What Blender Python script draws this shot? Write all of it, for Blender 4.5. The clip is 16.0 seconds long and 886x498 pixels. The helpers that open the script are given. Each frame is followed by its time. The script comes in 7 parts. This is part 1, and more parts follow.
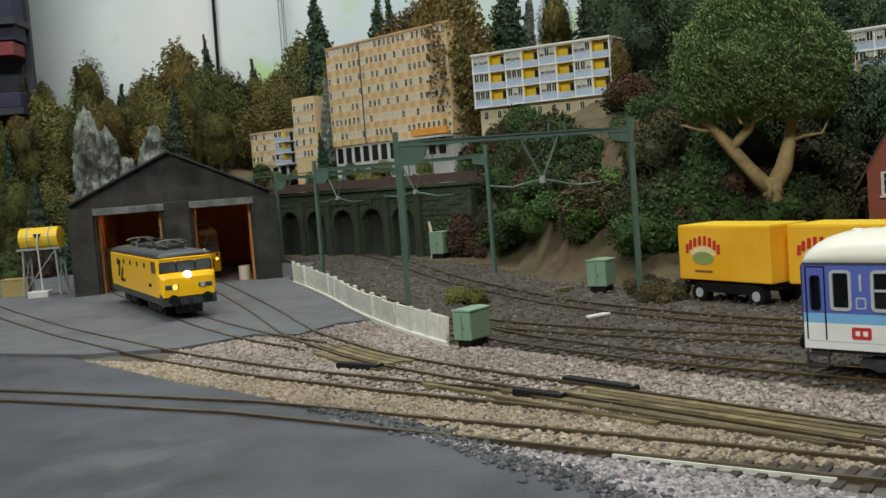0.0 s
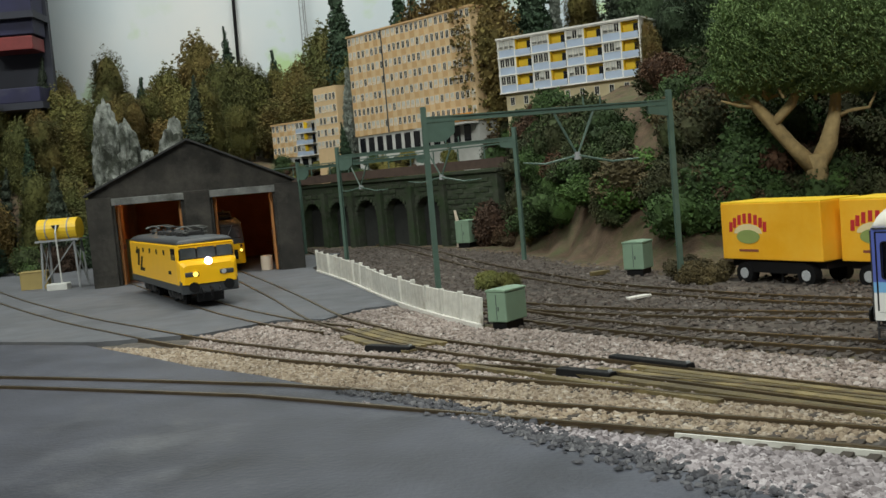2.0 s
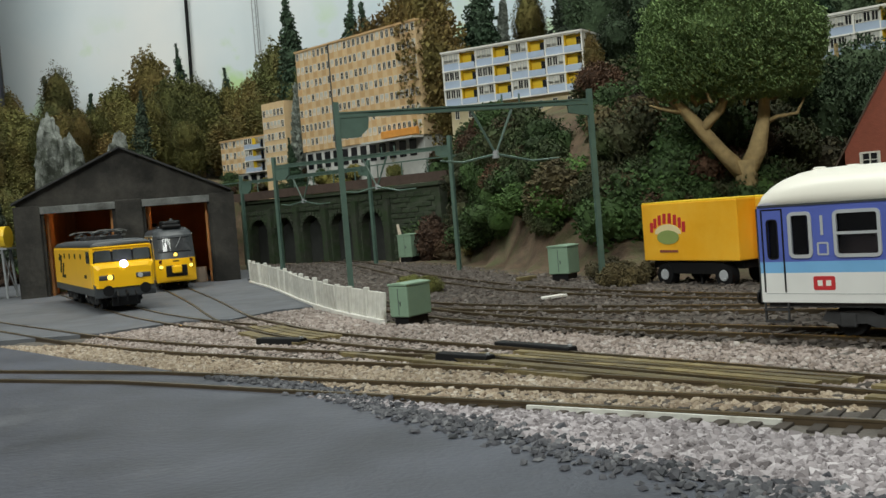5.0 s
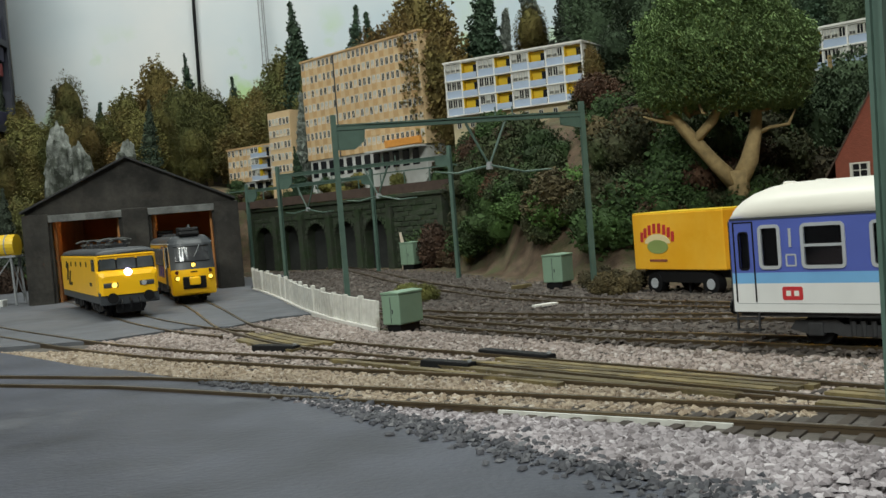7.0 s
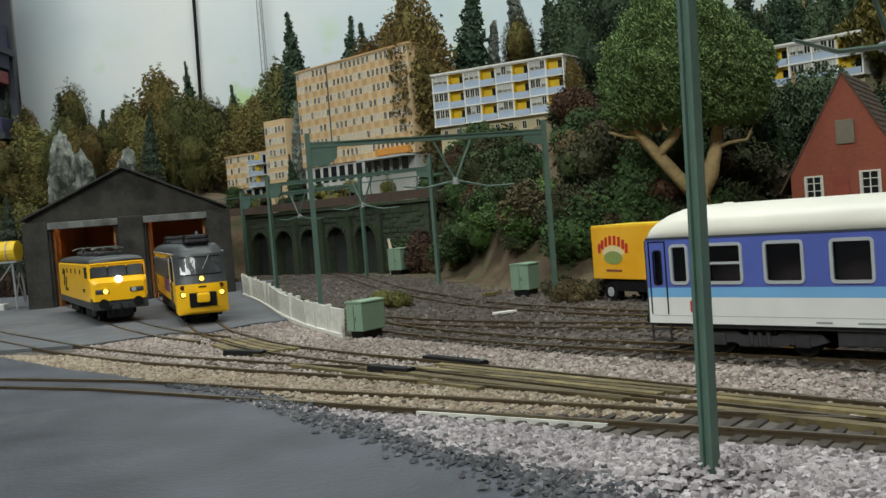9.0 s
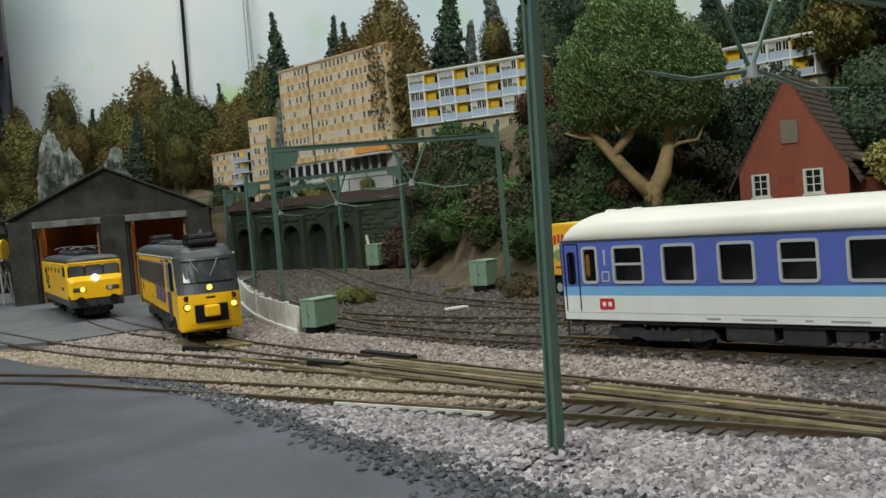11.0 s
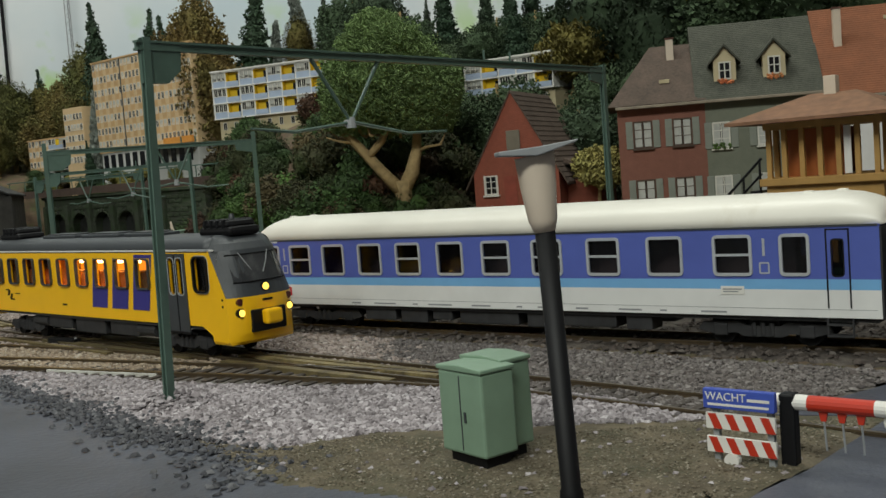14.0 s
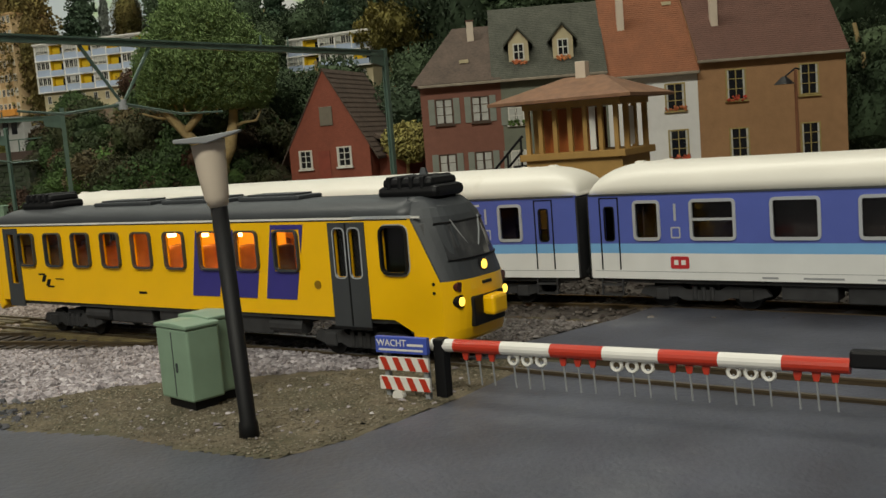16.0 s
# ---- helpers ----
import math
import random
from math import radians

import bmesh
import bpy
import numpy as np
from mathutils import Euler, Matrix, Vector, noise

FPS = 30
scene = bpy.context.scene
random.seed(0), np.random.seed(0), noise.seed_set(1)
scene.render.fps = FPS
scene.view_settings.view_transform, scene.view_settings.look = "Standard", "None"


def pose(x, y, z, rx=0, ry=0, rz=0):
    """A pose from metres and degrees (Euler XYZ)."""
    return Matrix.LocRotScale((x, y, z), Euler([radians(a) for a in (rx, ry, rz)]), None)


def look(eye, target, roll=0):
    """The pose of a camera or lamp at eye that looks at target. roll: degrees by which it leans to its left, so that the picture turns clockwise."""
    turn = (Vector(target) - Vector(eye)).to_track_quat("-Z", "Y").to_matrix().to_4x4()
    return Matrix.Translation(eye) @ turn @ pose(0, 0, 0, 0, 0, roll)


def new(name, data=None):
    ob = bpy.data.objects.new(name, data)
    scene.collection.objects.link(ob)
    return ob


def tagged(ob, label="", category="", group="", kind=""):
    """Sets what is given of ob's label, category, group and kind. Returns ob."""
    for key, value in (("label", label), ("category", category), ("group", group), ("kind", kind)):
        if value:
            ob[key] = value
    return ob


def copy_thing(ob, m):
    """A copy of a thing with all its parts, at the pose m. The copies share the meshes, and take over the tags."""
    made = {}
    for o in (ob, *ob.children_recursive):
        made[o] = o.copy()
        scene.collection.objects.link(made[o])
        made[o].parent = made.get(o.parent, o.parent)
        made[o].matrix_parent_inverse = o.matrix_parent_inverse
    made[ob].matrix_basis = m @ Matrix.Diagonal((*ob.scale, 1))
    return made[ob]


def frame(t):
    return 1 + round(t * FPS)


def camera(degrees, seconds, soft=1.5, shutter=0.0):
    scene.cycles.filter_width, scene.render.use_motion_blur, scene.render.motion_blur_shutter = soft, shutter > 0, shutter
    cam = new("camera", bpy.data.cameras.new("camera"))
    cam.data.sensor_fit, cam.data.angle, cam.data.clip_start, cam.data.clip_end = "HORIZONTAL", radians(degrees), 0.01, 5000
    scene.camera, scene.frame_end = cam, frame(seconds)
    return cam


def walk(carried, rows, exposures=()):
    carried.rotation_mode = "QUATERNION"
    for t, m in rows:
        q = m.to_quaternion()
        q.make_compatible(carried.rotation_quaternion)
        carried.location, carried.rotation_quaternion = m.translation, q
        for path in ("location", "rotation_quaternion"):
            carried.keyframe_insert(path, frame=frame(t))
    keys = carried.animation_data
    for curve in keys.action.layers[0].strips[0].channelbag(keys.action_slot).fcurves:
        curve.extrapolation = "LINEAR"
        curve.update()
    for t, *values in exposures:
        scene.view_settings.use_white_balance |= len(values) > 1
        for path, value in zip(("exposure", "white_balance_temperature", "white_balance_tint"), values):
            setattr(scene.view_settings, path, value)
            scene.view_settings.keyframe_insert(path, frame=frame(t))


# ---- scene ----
cam = camera(47.0, 16.0, soft=1.5)
CM = 0.01  # the path is written in centimetres
PATH = [
    (0, (0.52, -2.053, 7.984), (0.335, -0.066, 7.842), -4.4),
    (0.5, (-0.06, -1.313, 7.826), (-0.243, 0.674, 7.688), -4.3),
    (1, (-0.482, -0.558, 7.573), (-0.669, 1.429, 7.433), -4.4),
    (1.5, (-0.771, 0.367, 7.227), (-0.975, 2.352, 7.09), -4.5),
    (2, (-0.299, 0.308, 6.884), (-0.525, 2.29, 6.744), -5.0),
    (2.5, (0.063, 0.076, 6.502), (-0.188, 2.055, 6.362), -5.1),
    (3, (0.707, 0.586, 5.848), (0.46, 2.565, 5.703), -5.1),
    (3.5, (1.274, 1.579, 5.258), (1.072, 3.565, 5.138), -5.2),
    (4, (1.818, 1.94, 4.964), (1.648, 3.931, 4.878), -4.7),
    (6.5, (3.088, 1.134, 4.906), (2.909, 3.124, 4.827), -4.5),
    (7, (3.442, 0.642, 5.055), (3.25, 2.632, 4.986), -4.6),
    (7.5, (4.026, -0.351, 5.253), (3.814, 1.637, 5.187), -4.4),
    (8, (4.691, -1.03, 5.324), (4.474, 0.957, 5.258), -4.5),
    (8.5, (5.422, -1.854, 5.539), (5.199, 0.132, 5.473), -4.7),
    (9, (6.089, -2.397, 5.515), (5.878, -0.409, 5.449), -4.5),
    (11.5, (10.337, -6.496, 5.987), (10.122, -4.509, 5.902), -5.0),
    (12, (11.792, -8.351, 6.126), (11.603, -6.361, 6.048), -4.6),
    (12.5, (12.754, -9.538, 6.17), (12.593, -7.546, 6.085), -4.5),
    (13, (13.939, -11.509, 6.601), (13.84, -9.515, 6.486), -4.1),
    (13.5, (15.313, -12.919, 6.777), (15.271, -10.924, 6.637), -4.5),
    (14, (16.809, -14.618, 6.677), (16.86, -12.624, 6.528), -4.4),
    (14.5, (18.148, -15.852, 6.52), (18.283, -13.863, 6.358), -4.5),
    (15, (18.94, -16.503, 6.698), (19.142, -14.521, 6.521), -3.9),
    (15.5, (19.702, -17.725, 6.807), (19.969, -15.752, 6.618), -4.0),
    (16, (20.515, -18.799, 6.669), (20.822, -16.836, 6.444), -4.5),
]
walk(cam, [(t, look(Vector(eye) * CM, Vector(target) * CM, roll)) for t, eye, target, roll in PATH], [(0, 0.1, 6650, 12), (11.5, 0.08, 6450, 11), (13.2, -0.12, 6600, 11), (14.2, -0.2, 6700, 12), (16, -0.2, 7300, 14)])
U = 0.01  # and so is the layout


# ---- light ----
world = bpy.data.worlds.new("room_air")
scene.world = world
world.use_nodes = True
world.node_tree.nodes["Background"].inputs[0].default_value = (0.55, 0.62, 0.7, 1)
world.node_tree.nodes["Background"].inputs[1].default_value = 0.1


def area_lamp(name, x, y, z, w, h, watts, colour):
    lamp = bpy.data.lights.new(name, "AREA")
    lamp.shape, lamp.size, lamp.size_y, lamp.energy, lamp.color = "RECTANGLE", w * U, h * U, watts, colour
    ob = new(name, lamp)
    ob.matrix_world = look((x * U, y * U, z * U), (x * U, (y + 60) * U, 0))
    return ob


# unseen lamps, assumed: one over the hill, one low behind to brighten upright sides
area_lamp("ceiling_tube_light", -10, 62, 140, 170, 24, 21.0, (0.93, 1.0, 0.93))
area_lamp("ceiling_tube_light", -45, -105, 125, 170, 24, 33.0, (0.93, 1.0, 0.93))


# ---- materials ----
def nodes_of(name):
    m = bpy.data.materials.new(name)
    m.use_nodes = True
    return m, m.node_tree.nodes, m.node_tree.links, m.node_tree.nodes["Principled BSDF"]


def rgb(c, k=1.0):
    return (min(1, c[0] * k), min(1, c[1] * k), min(1, c[2] * k), 1)


def mat(name, colour, rough=0.6, metal=0.0, var=0.18, scale=180.0, bump=0.0, bump_scale=None, per_object=0.0, dirt=None, dirt_at=0.62, coat=0.0, spec=0.5):
    """A painted or raw surface: two scales of mottling, optional dirt patches, fine relief."""
    m, N, L, b = nodes_of(name)
    tc = N.new("ShaderNodeTexCoord")
    n1, n2 = N.new("ShaderNodeTexNoise"), N.new("ShaderNodeTexNoise")
    n1.inputs["Scale"].default_value, n1.inputs["Detail"].default_value = scale * 0.17, 5
    n2.inputs["Scale"].default_value, n2.inputs["Detail"].default_value = scale, 6
    for n in (n1, n2):
        L.new(tc.outputs["Object"], n.inputs["Vector"])
    add = N.new("ShaderNodeMath")
    add.operation = "ADD"
    L.new(n1.outputs["Fac"], add.inputs[0])
    L.new(n2.outputs["Fac"], add.inputs[1])
    ramp = N.new("ShaderNodeMapRange")
    ramp.inputs["From Min"].default_value, ramp.inputs["From Max"].default_value = 0.65, 1.35
    ramp.inputs["To Min"].default_value, ramp.inputs["To Max"].default_value = 1 - var, 1 + var
    L.new(add.outputs[0], ramp.inputs["Value"])
    value = ramp.outputs["Result"]
    if per_object:
        info, mr, mul = N.new("ShaderNodeObjectInfo"), N.new("ShaderNodeMapRange"), N.new("ShaderNodeMath")
        mr.inputs["To Min"].default_value, mr.inputs["To Max"].default_value = 1 - per_object, 1 + per_object
        mul.operation = "MULTIPLY"
        L.new(info.outputs["Random"], mr.inputs["Value"])
        L.new(mr.outputs["Result"], mul.inputs[0])
        L.new(value, mul.inputs[1])
        value = mul.outputs[0]
    hsv = N.new("ShaderNodeHueSaturation")
    hsv.inputs["Color"].default_value = rgb(colour)
    L.new(value, hsv.inputs["Value"])
    colour_out = hsv.outputs["Color"]
    if dirt:
        n3, cr, mix = N.new("ShaderNodeTexNoise"), N.new("ShaderNodeMapRange"), N.new("ShaderNodeMix")
        n3.inputs["Scale"].default_value, n3.inputs["Detail"].default_value, n3.inputs["Roughness"].default_value = scale * 0.35, 8, 0.7
        L.new(tc.outputs["Object"], n3.inputs["Vector"])
        cr.inputs["From Min"].default_value, cr.inputs["From Max"].default_value = dirt_at - 0.1, dirt_at + 0.1
        L.new(n3.outputs["Fac"], cr.inputs["Value"])
        mix.data_type = "RGBA"
        L.new(cr.outputs["Result"], mix.inputs[0])
        L.new(colour_out, mix.inputs[6])
        mix.inputs[7].default_value = rgb(dirt)
        colour_out = mix.outputs[2]
    L.new(colour_out, b.inputs["Base Color"])
    b.inputs["Roughness"].default_value, b.inputs["Metallic"].default_value = rough, metal
    b.inputs["Coat Weight"].default_value, b.inputs["Specular IOR Level"].default_value = coat, spec
    if bump:
        n4, bp = N.new("ShaderNodeTexNoise"), N.new("ShaderNodeBump")
        n4.inputs["Scale"].default_value, n4.inputs["Detail"].default_value = bump_scale or scale * 3, 6
        L.new(tc.outputs["Object"], n4.inputs["Vector"])
        L.new(n4.outputs["Fac"], bp.inputs["Height"])
        bp.inputs["Strength"].default_value, bp.inputs["Distance"].default_value = bump, 0.0006
        L.new(bp.outputs["Normal"], b.inputs["Normal"])
    return m


def glow(name, colour, strength, base=None):
    m, N, L, b = nodes_of(name)
    b.inputs["Base Color"].default_value = rgb(base or colour)
    b.inputs["Emission Color"].default_value = rgb(colour)
    b.inputs["Emission Strength"].default_value = strength
    return m


def bands(name, stops, rough=0.35, var=0.06):
    """Livery: painted stripes by height (metres above the rail)."""
    m, N, L, b = nodes_of(name)
    tc, sep, ramp, noi, hsv, mr = (N.new("ShaderNode" + k) for k in ("TexCoord", "SeparateXYZ", "ValToRGB", "TexNoise", "HueSaturation", "MapRange"))
    L.new(tc.outputs["Object"], sep.inputs[0])
    top = 0.06
    div = N.new("ShaderNodeMath")
    div.operation, div.inputs[1].default_value = "DIVIDE", top
    L.new(sep.outputs["Z"], div.inputs[0])
    L.new(div.outputs[0], ramp.inputs[0])
    ramp.color_ramp.interpolation = "CONSTANT"
    e = ramp.color_ramp.elements
    e[0].position, e[0].color = 0.0, rgb(stops[0][1])
    e[1].position, e[1].color = stops[1][0] * U / top, rgb(stops[1][1])
    for z, c in stops[2:]:
        k = e.new(z * U / top)
        k.color = rgb(c)
    noi.inputs["Scale"].default_value, noi.inputs["Detail"].default_value = 90, 7
    L.new(tc.outputs["Object"], noi.inputs["Vector"])
    L.new(noi.outputs["Fac"], mr.inputs["Value"])
    mr.inputs["To Min"].default_value, mr.inputs["To Max"].default_value = 1 - 2 * var, 1 + 2 * var
    L.new(mr.outputs["Result"], hsv.inputs["Value"])
    L.new(ramp.outputs[0], hsv.inputs["Color"])
    L.new(hsv.outputs[0], b.inputs["Base Color"])
    b.inputs["Roughness"].default_value = rough
    return m


def foliage(name, colours, rough=0.9):
    """Foam foliage: hue drifts from plant to plant and from clump to clump."""
    m, N, L, b = nodes_of(name)
    info, geo, ramp, add, hsv, mr, noi, tc = (N.new("ShaderNode" + k) for k in ("ObjectInfo", "NewGeometry", "ValToRGB", "Math", "HueSaturation", "MapRange", "TexNoise", "TexCoord"))
    L.new(tc.outputs["Object"], noi.inputs["Vector"])
    noi.inputs["Scale"].default_value = 45
    mixr = N.new("ShaderNodeMath")
    mixr.operation, mixr.inputs[1].default_value = "MULTIPLY", 0.55
    L.new(noi.outputs["Fac"], mixr.inputs[0])
    add.operation = "ADD"
    L.new(mixr.outputs[0], add.inputs[0])
    sc = N.new("ShaderNodeMath")
    sc.operation, sc.inputs[1].default_value = "MULTIPLY_ADD", 0.9
    sc.inputs[2].default_value = -0.2
    L.new(info.outputs["Random"], sc.inputs[0])
    L.new(sc.outputs[0], add.inputs[1])
    L.new(add.outputs[0], ramp.inputs[0])
    e = ramp.color_ramp.elements
    e[0].color, e[1].color = rgb(colours[0]), rgb(colours[-1])
    for k, c in enumerate(colours[1:-1]):
        e.new((k + 1) / (len(colours) - 1)).color = rgb(c)
    L.new(geo.outputs["Random Per Island"], mr.inputs["Value"])
    mr.inputs["To Min"].default_value, mr.inputs["To Max"].default_value = 0.65, 1.35
    L.new(mr.outputs["Result"], hsv.inputs["Value"])
    L.new(ramp.outputs[0], hsv.inputs["Color"])
    L.new(hsv.outputs[0], b.inputs["Base Color"])
    b.inputs["Roughness"].default_value = rough
    return m


def stones(name, colours, rough=0.85):
    m, N, L, b = nodes_of(name)
    geo, ramp, noi, tc, hsv, mr = (N.new("ShaderNode" + k) for k in ("NewGeometry", "ValToRGB", "TexNoise", "TexCoord", "HueSaturation", "MapRange"))
    L.new(geo.outputs["Random Per Island"], ramp.inputs[0])
    e = ramp.color_ramp.elements
    e[0].color, e[1].color = rgb(colours[0]), rgb(colours[-1])
    for k, c in enumerate(colours[1:-1]):
        e.new((k + 1) / (len(colours) - 1)).color = rgb(c)
    L.new(tc.outputs["Object"], noi.inputs["Vector"])
    noi.inputs["Scale"].default_value, noi.inputs["Detail"].default_value = 14, 4
    L.new(noi.outputs["Fac"], mr.inputs["Value"])
    mr.inputs["From Min"].default_value, mr.inputs["From Max"].default_value = 0.3, 0.7
    mr.inputs["To Min"].default_value, mr.inputs["To Max"].default_value = 0.75, 1.2
    L.new(mr.outputs["Result"], hsv.inputs["Value"])
    L.new(ramp.outputs[0], hsv.inputs["Color"])
    L.new(hsv.outputs[0], b.inputs["Base Color"])
    b.inputs["Roughness"].default_value = rough
    return m


def glass(name, tint, alpha):
    m, N, L, b = nodes_of(name)
    mixs, tr, gl = (N.new("ShaderNode" + k) for k in ("MixShader", "BsdfTransparent", "BsdfGlossy"))
    tr.inputs[0].default_value = rgb(tint)
    gl.inputs["Roughness"].default_value = 0.06
    mixs.inputs[0].default_value = alpha
    L.new(tr.outputs[0], mixs.inputs[1])
    L.new(gl.outputs[0], mixs.inputs[2])
    L.new(mixs.outputs[0], N["Material Output"].inputs[0])
    return m


ASPHALT = mat("asphalt", (0.056, 0.06, 0.078), 0.48, var=0.5, scale=38, bump=0.4, bump_scale=700, dirt=(0.13, 0.135, 0.15), dirt_at=0.64)
YARD = mat("yard_paving", (0.098, 0.103, 0.117), 0.7, var=0.35, scale=70, bump=0.3, bump_scale=700, dirt=(0.12, 0.12, 0.13), dirt_at=0.6)
EARTH = mat("earth", (0.1, 0.066, 0.042), 0.95, var=0.55, scale=150, bump=1.0, bump_scale=500, dirt=(0.07, 0.075, 0.03), dirt_at=0.55)
TRACKBED = mat("trackbed", (0.055, 0.044, 0.038), 0.95, var=0.4, scale=200, bump=0.9, bump_scale=600, dirt=(0.14, 0.12, 0.1), dirt_at=0.6)
SAND = mat("sandy_dirt", (0.125, 0.1, 0.066), 0.95, var=0.5, scale=160, bump=1.0, bump_scale=700, dirt=(0.065, 0.06, 0.035), dirt_at=0.52)
STONE_SOIL = stones("soil_grit", [(0.06, 0.048, 0.03), (0.13, 0.105, 0.07), (0.18, 0.15, 0.105), (0.085, 0.068, 0.042), (0.28, 0.25, 0.2)])
BALLAST_BED = mat("ballast_bed", (0.1, 0.088, 0.078), 0.95, var=0.4, scale=300, bump=0.9, bump_scale=700)
STONE_PINK = stones("pinkish_ballast", [(0.12, 0.09, 0.075), (0.27, 0.22, 0.2), (0.34, 0.285, 0.26), (0.19, 0.145, 0.12), (0.42, 0.375, 0.35)])
STONE_TAN = stones("tan_ballast", [(0.14, 0.1, 0.07), (0.28, 0.22, 0.155), (0.35, 0.29, 0.22), (0.2, 0.145, 0.1), (0.42, 0.37, 0.31)])
STONE_WHITE = stones("pale_ballast", [(0.09, 0.076, 0.08), (0.27, 0.24, 0.25), (0.38, 0.345, 0.36), (0.16, 0.138, 0.145), (0.52, 0.48, 0.5)])
STONE_DARK = stones("tarred_ballast", [(0.025, 0.027, 0.032), (0.06, 0.06, 0.07), (0.1, 0.1, 0.11), (0.04, 0.04, 0.05), (0.16, 0.16, 0.17)])
STONE_GREY = stones("sooty_ballast", [(0.05, 0.042, 0.04), (0.11, 0.095, 0.09), (0.16, 0.14, 0.135), (0.075, 0.06, 0.055), (0.23, 0.21, 0.2)])
STONE_BROWN = stones("brown_ballast", [(0.035, 0.026, 0.02), (0.07, 0.055, 0.046), (0.11, 0.09, 0.078), (0.05, 0.036, 0.03), (0.16, 0.14, 0.125)])
RAIL = mat("rusty_rail", (0.075, 0.052, 0.03), 0.5, metal=0.2, var=0.3, scale=300)
RAILTOP = mat("worn_rail_head", (0.16, 0.122, 0.075), 0.33, metal=0.7, var=0.2, scale=300)
SLEEPER = mat("dark_sleeper", (0.045, 0.035, 0.028), 0.85, var=0.3, scale=400, per_object=0.35)
TIMBER = mat("olive_timber", (0.15, 0.115, 0.05), 0.6, var=0.4, scale=260, per_object=0.35, bump=0.6, dirt=(0.06, 0.045, 0.025), dirt_at=0.58)
BLACK = mat("black_plastic", (0.006, 0.006, 0.007), 0.55, var=0.2, spec=0.25)
UNDER = mat("underframe_grey", (0.034, 0.034, 0.036), 0.6, var=0.35, scale=250, spec=0.3)
GREEN_STEEL = mat("green_painted_steel", (0.082, 0.135, 0.11), 0.42, var=0.18, scale=200)
GREEN_CAB = mat("sage_green_paint", (0.2, 0.3, 0.215), 0.5, var=0.1, scale=150, bump=0.1, dirt=(0.12, 0.17, 0.13), dirt_at=0.7)
GREY_LEAD = mat("grey_paint", (0.26, 0.27, 0.28), 0.6, var=0.12)
WHITE = mat("white_paint", (0.72, 0.7, 0.66), 0.45, var=0.07, scale=120)
CREAM = mat("cream_plastic", (0.62, 0.52, 0.42), 0.4, var=0.05)
YELLOW = mat("signal_yellow_paint", (0.95, 0.52, 0.008), 0.32, var=0.05, scale=80, dirt=(0.5, 0.28, 0.01), dirt_at=0.78)
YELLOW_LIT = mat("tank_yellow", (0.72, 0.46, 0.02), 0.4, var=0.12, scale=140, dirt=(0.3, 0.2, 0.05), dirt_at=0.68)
ORANGE_BOX = mat("orange_yellow_vinyl", (0.85, 0.4, 0.015), 0.35, var=0.12, scale=26, dirt=(0.9, 0.53, 0.06), dirt_at=0.52)
NAVY = mat("navy_blue_paint", (0.04, 0.035, 0.22), 0.35, var=0.08)
DARKGREY = mat("charcoal_paint", (0.045, 0.05, 0.056), 0.45, var=0.15, scale=120)
SILVER = mat("window_trim", (0.5, 0.52, 0.55), 0.35, metal=0.3, var=0.05)
ROOFWHITE = mat("off_white_roof", (0.74, 0.71, 0.64), 0.38, var=0.07, scale=40, dirt=(0.6, 0.55, 0.45), dirt_at=0.72)
COACH = bands("coach_livery", [(0, (0.7, 0.7, 0.69)), (1.92, (0.17, 0.4, 0.68)), (2.25, (0.085, 0.12, 0.42))])
PANE = glass("tinted_window_glass", (0.55, 0.53, 0.55), 0.04)
CLEAR = glass("clear_window_glass", (0.9, 0.88, 0.86), 0.04)
PANE_DARK = mat("dark_glass", (0.012, 0.013, 0.016), 0.08, var=0.05)
INTERIOR = mat("coach_interior", (0.075, 0.055, 0.055), 0.8, var=0.3, scale=60)
RED = mat("signal_red", (0.48, 0.035, 0.016), 0.35, var=0.06)
LOGO_RED = mat("logo_red", (0.5, 0.03, 0.035), 0.4, var=0.05)
BLUE_SIGN = mat("sign_blue", (0.05, 0.09, 0.42), 0.4, var=0.06)
SEAT = mat("tan_seat_cloth", (0.42, 0.22, 0.08), 0.8, var=0.4, scale=300)
# emission that stands in for lamplight on the railcar's inner wall
WARM = glow("interior_glow", (1.0, 0.31, 0.012), 1.3, (0.5, 0.16, 0.03))
LAMP_Y = glow("yellow_lamp", (1.0, 0.66, 0.1), 2.2)
LAMP_W = glow("white_lamp", (0.72, 0.66, 1.0), 4)
BULB = glow("warm_bulb", (1.0, 0.62, 0.22), 14)
TAIL = mat("dark_tail_lamp", (0.09, 0.02, 0.015), 0.25)
BRICK_RED = mat("red_brick", (0.23, 0.062, 0.036), 0.85, var=0.15, scale=300, bump=0.5, bump_scale=800)
BRICK_PINK = mat("pink_render", (0.21, 0.086, 0.06), 0.85, var=0.12, scale=200, bump=0.3)
RENDER_OCHRE = mat("ochre_render", (0.34, 0.185, 0.09), 0.85, var=0.13, scale=160, bump=0.3)
RENDER_GREEN = mat("grey_green_render", (0.16, 0.17, 0.13), 0.85, var=0.12, scale=160, bump=0.3)
SIGNAL_ROOF = mat("weathered_brown_roof", (0.2, 0.1, 0.055), 0.8, var=0.35, scale=200, bump=0.3)
RENDER_WHITE = mat("white_render", (0.7, 0.69, 0.68), 0.8, var=0.07, scale=160)
TILE_BROWN = mat("brown_roof_tile", (0.08, 0.054, 0.04), 0.85, var=0.35, scale=500, bump=0.5, bump_scale=900, per_object=0.1)
TILE_ORANGE = mat("orange_roof_tile", (0.2, 0.07, 0.03), 0.85, var=0.18, scale=500, bump=0.5, per_object=0.1)
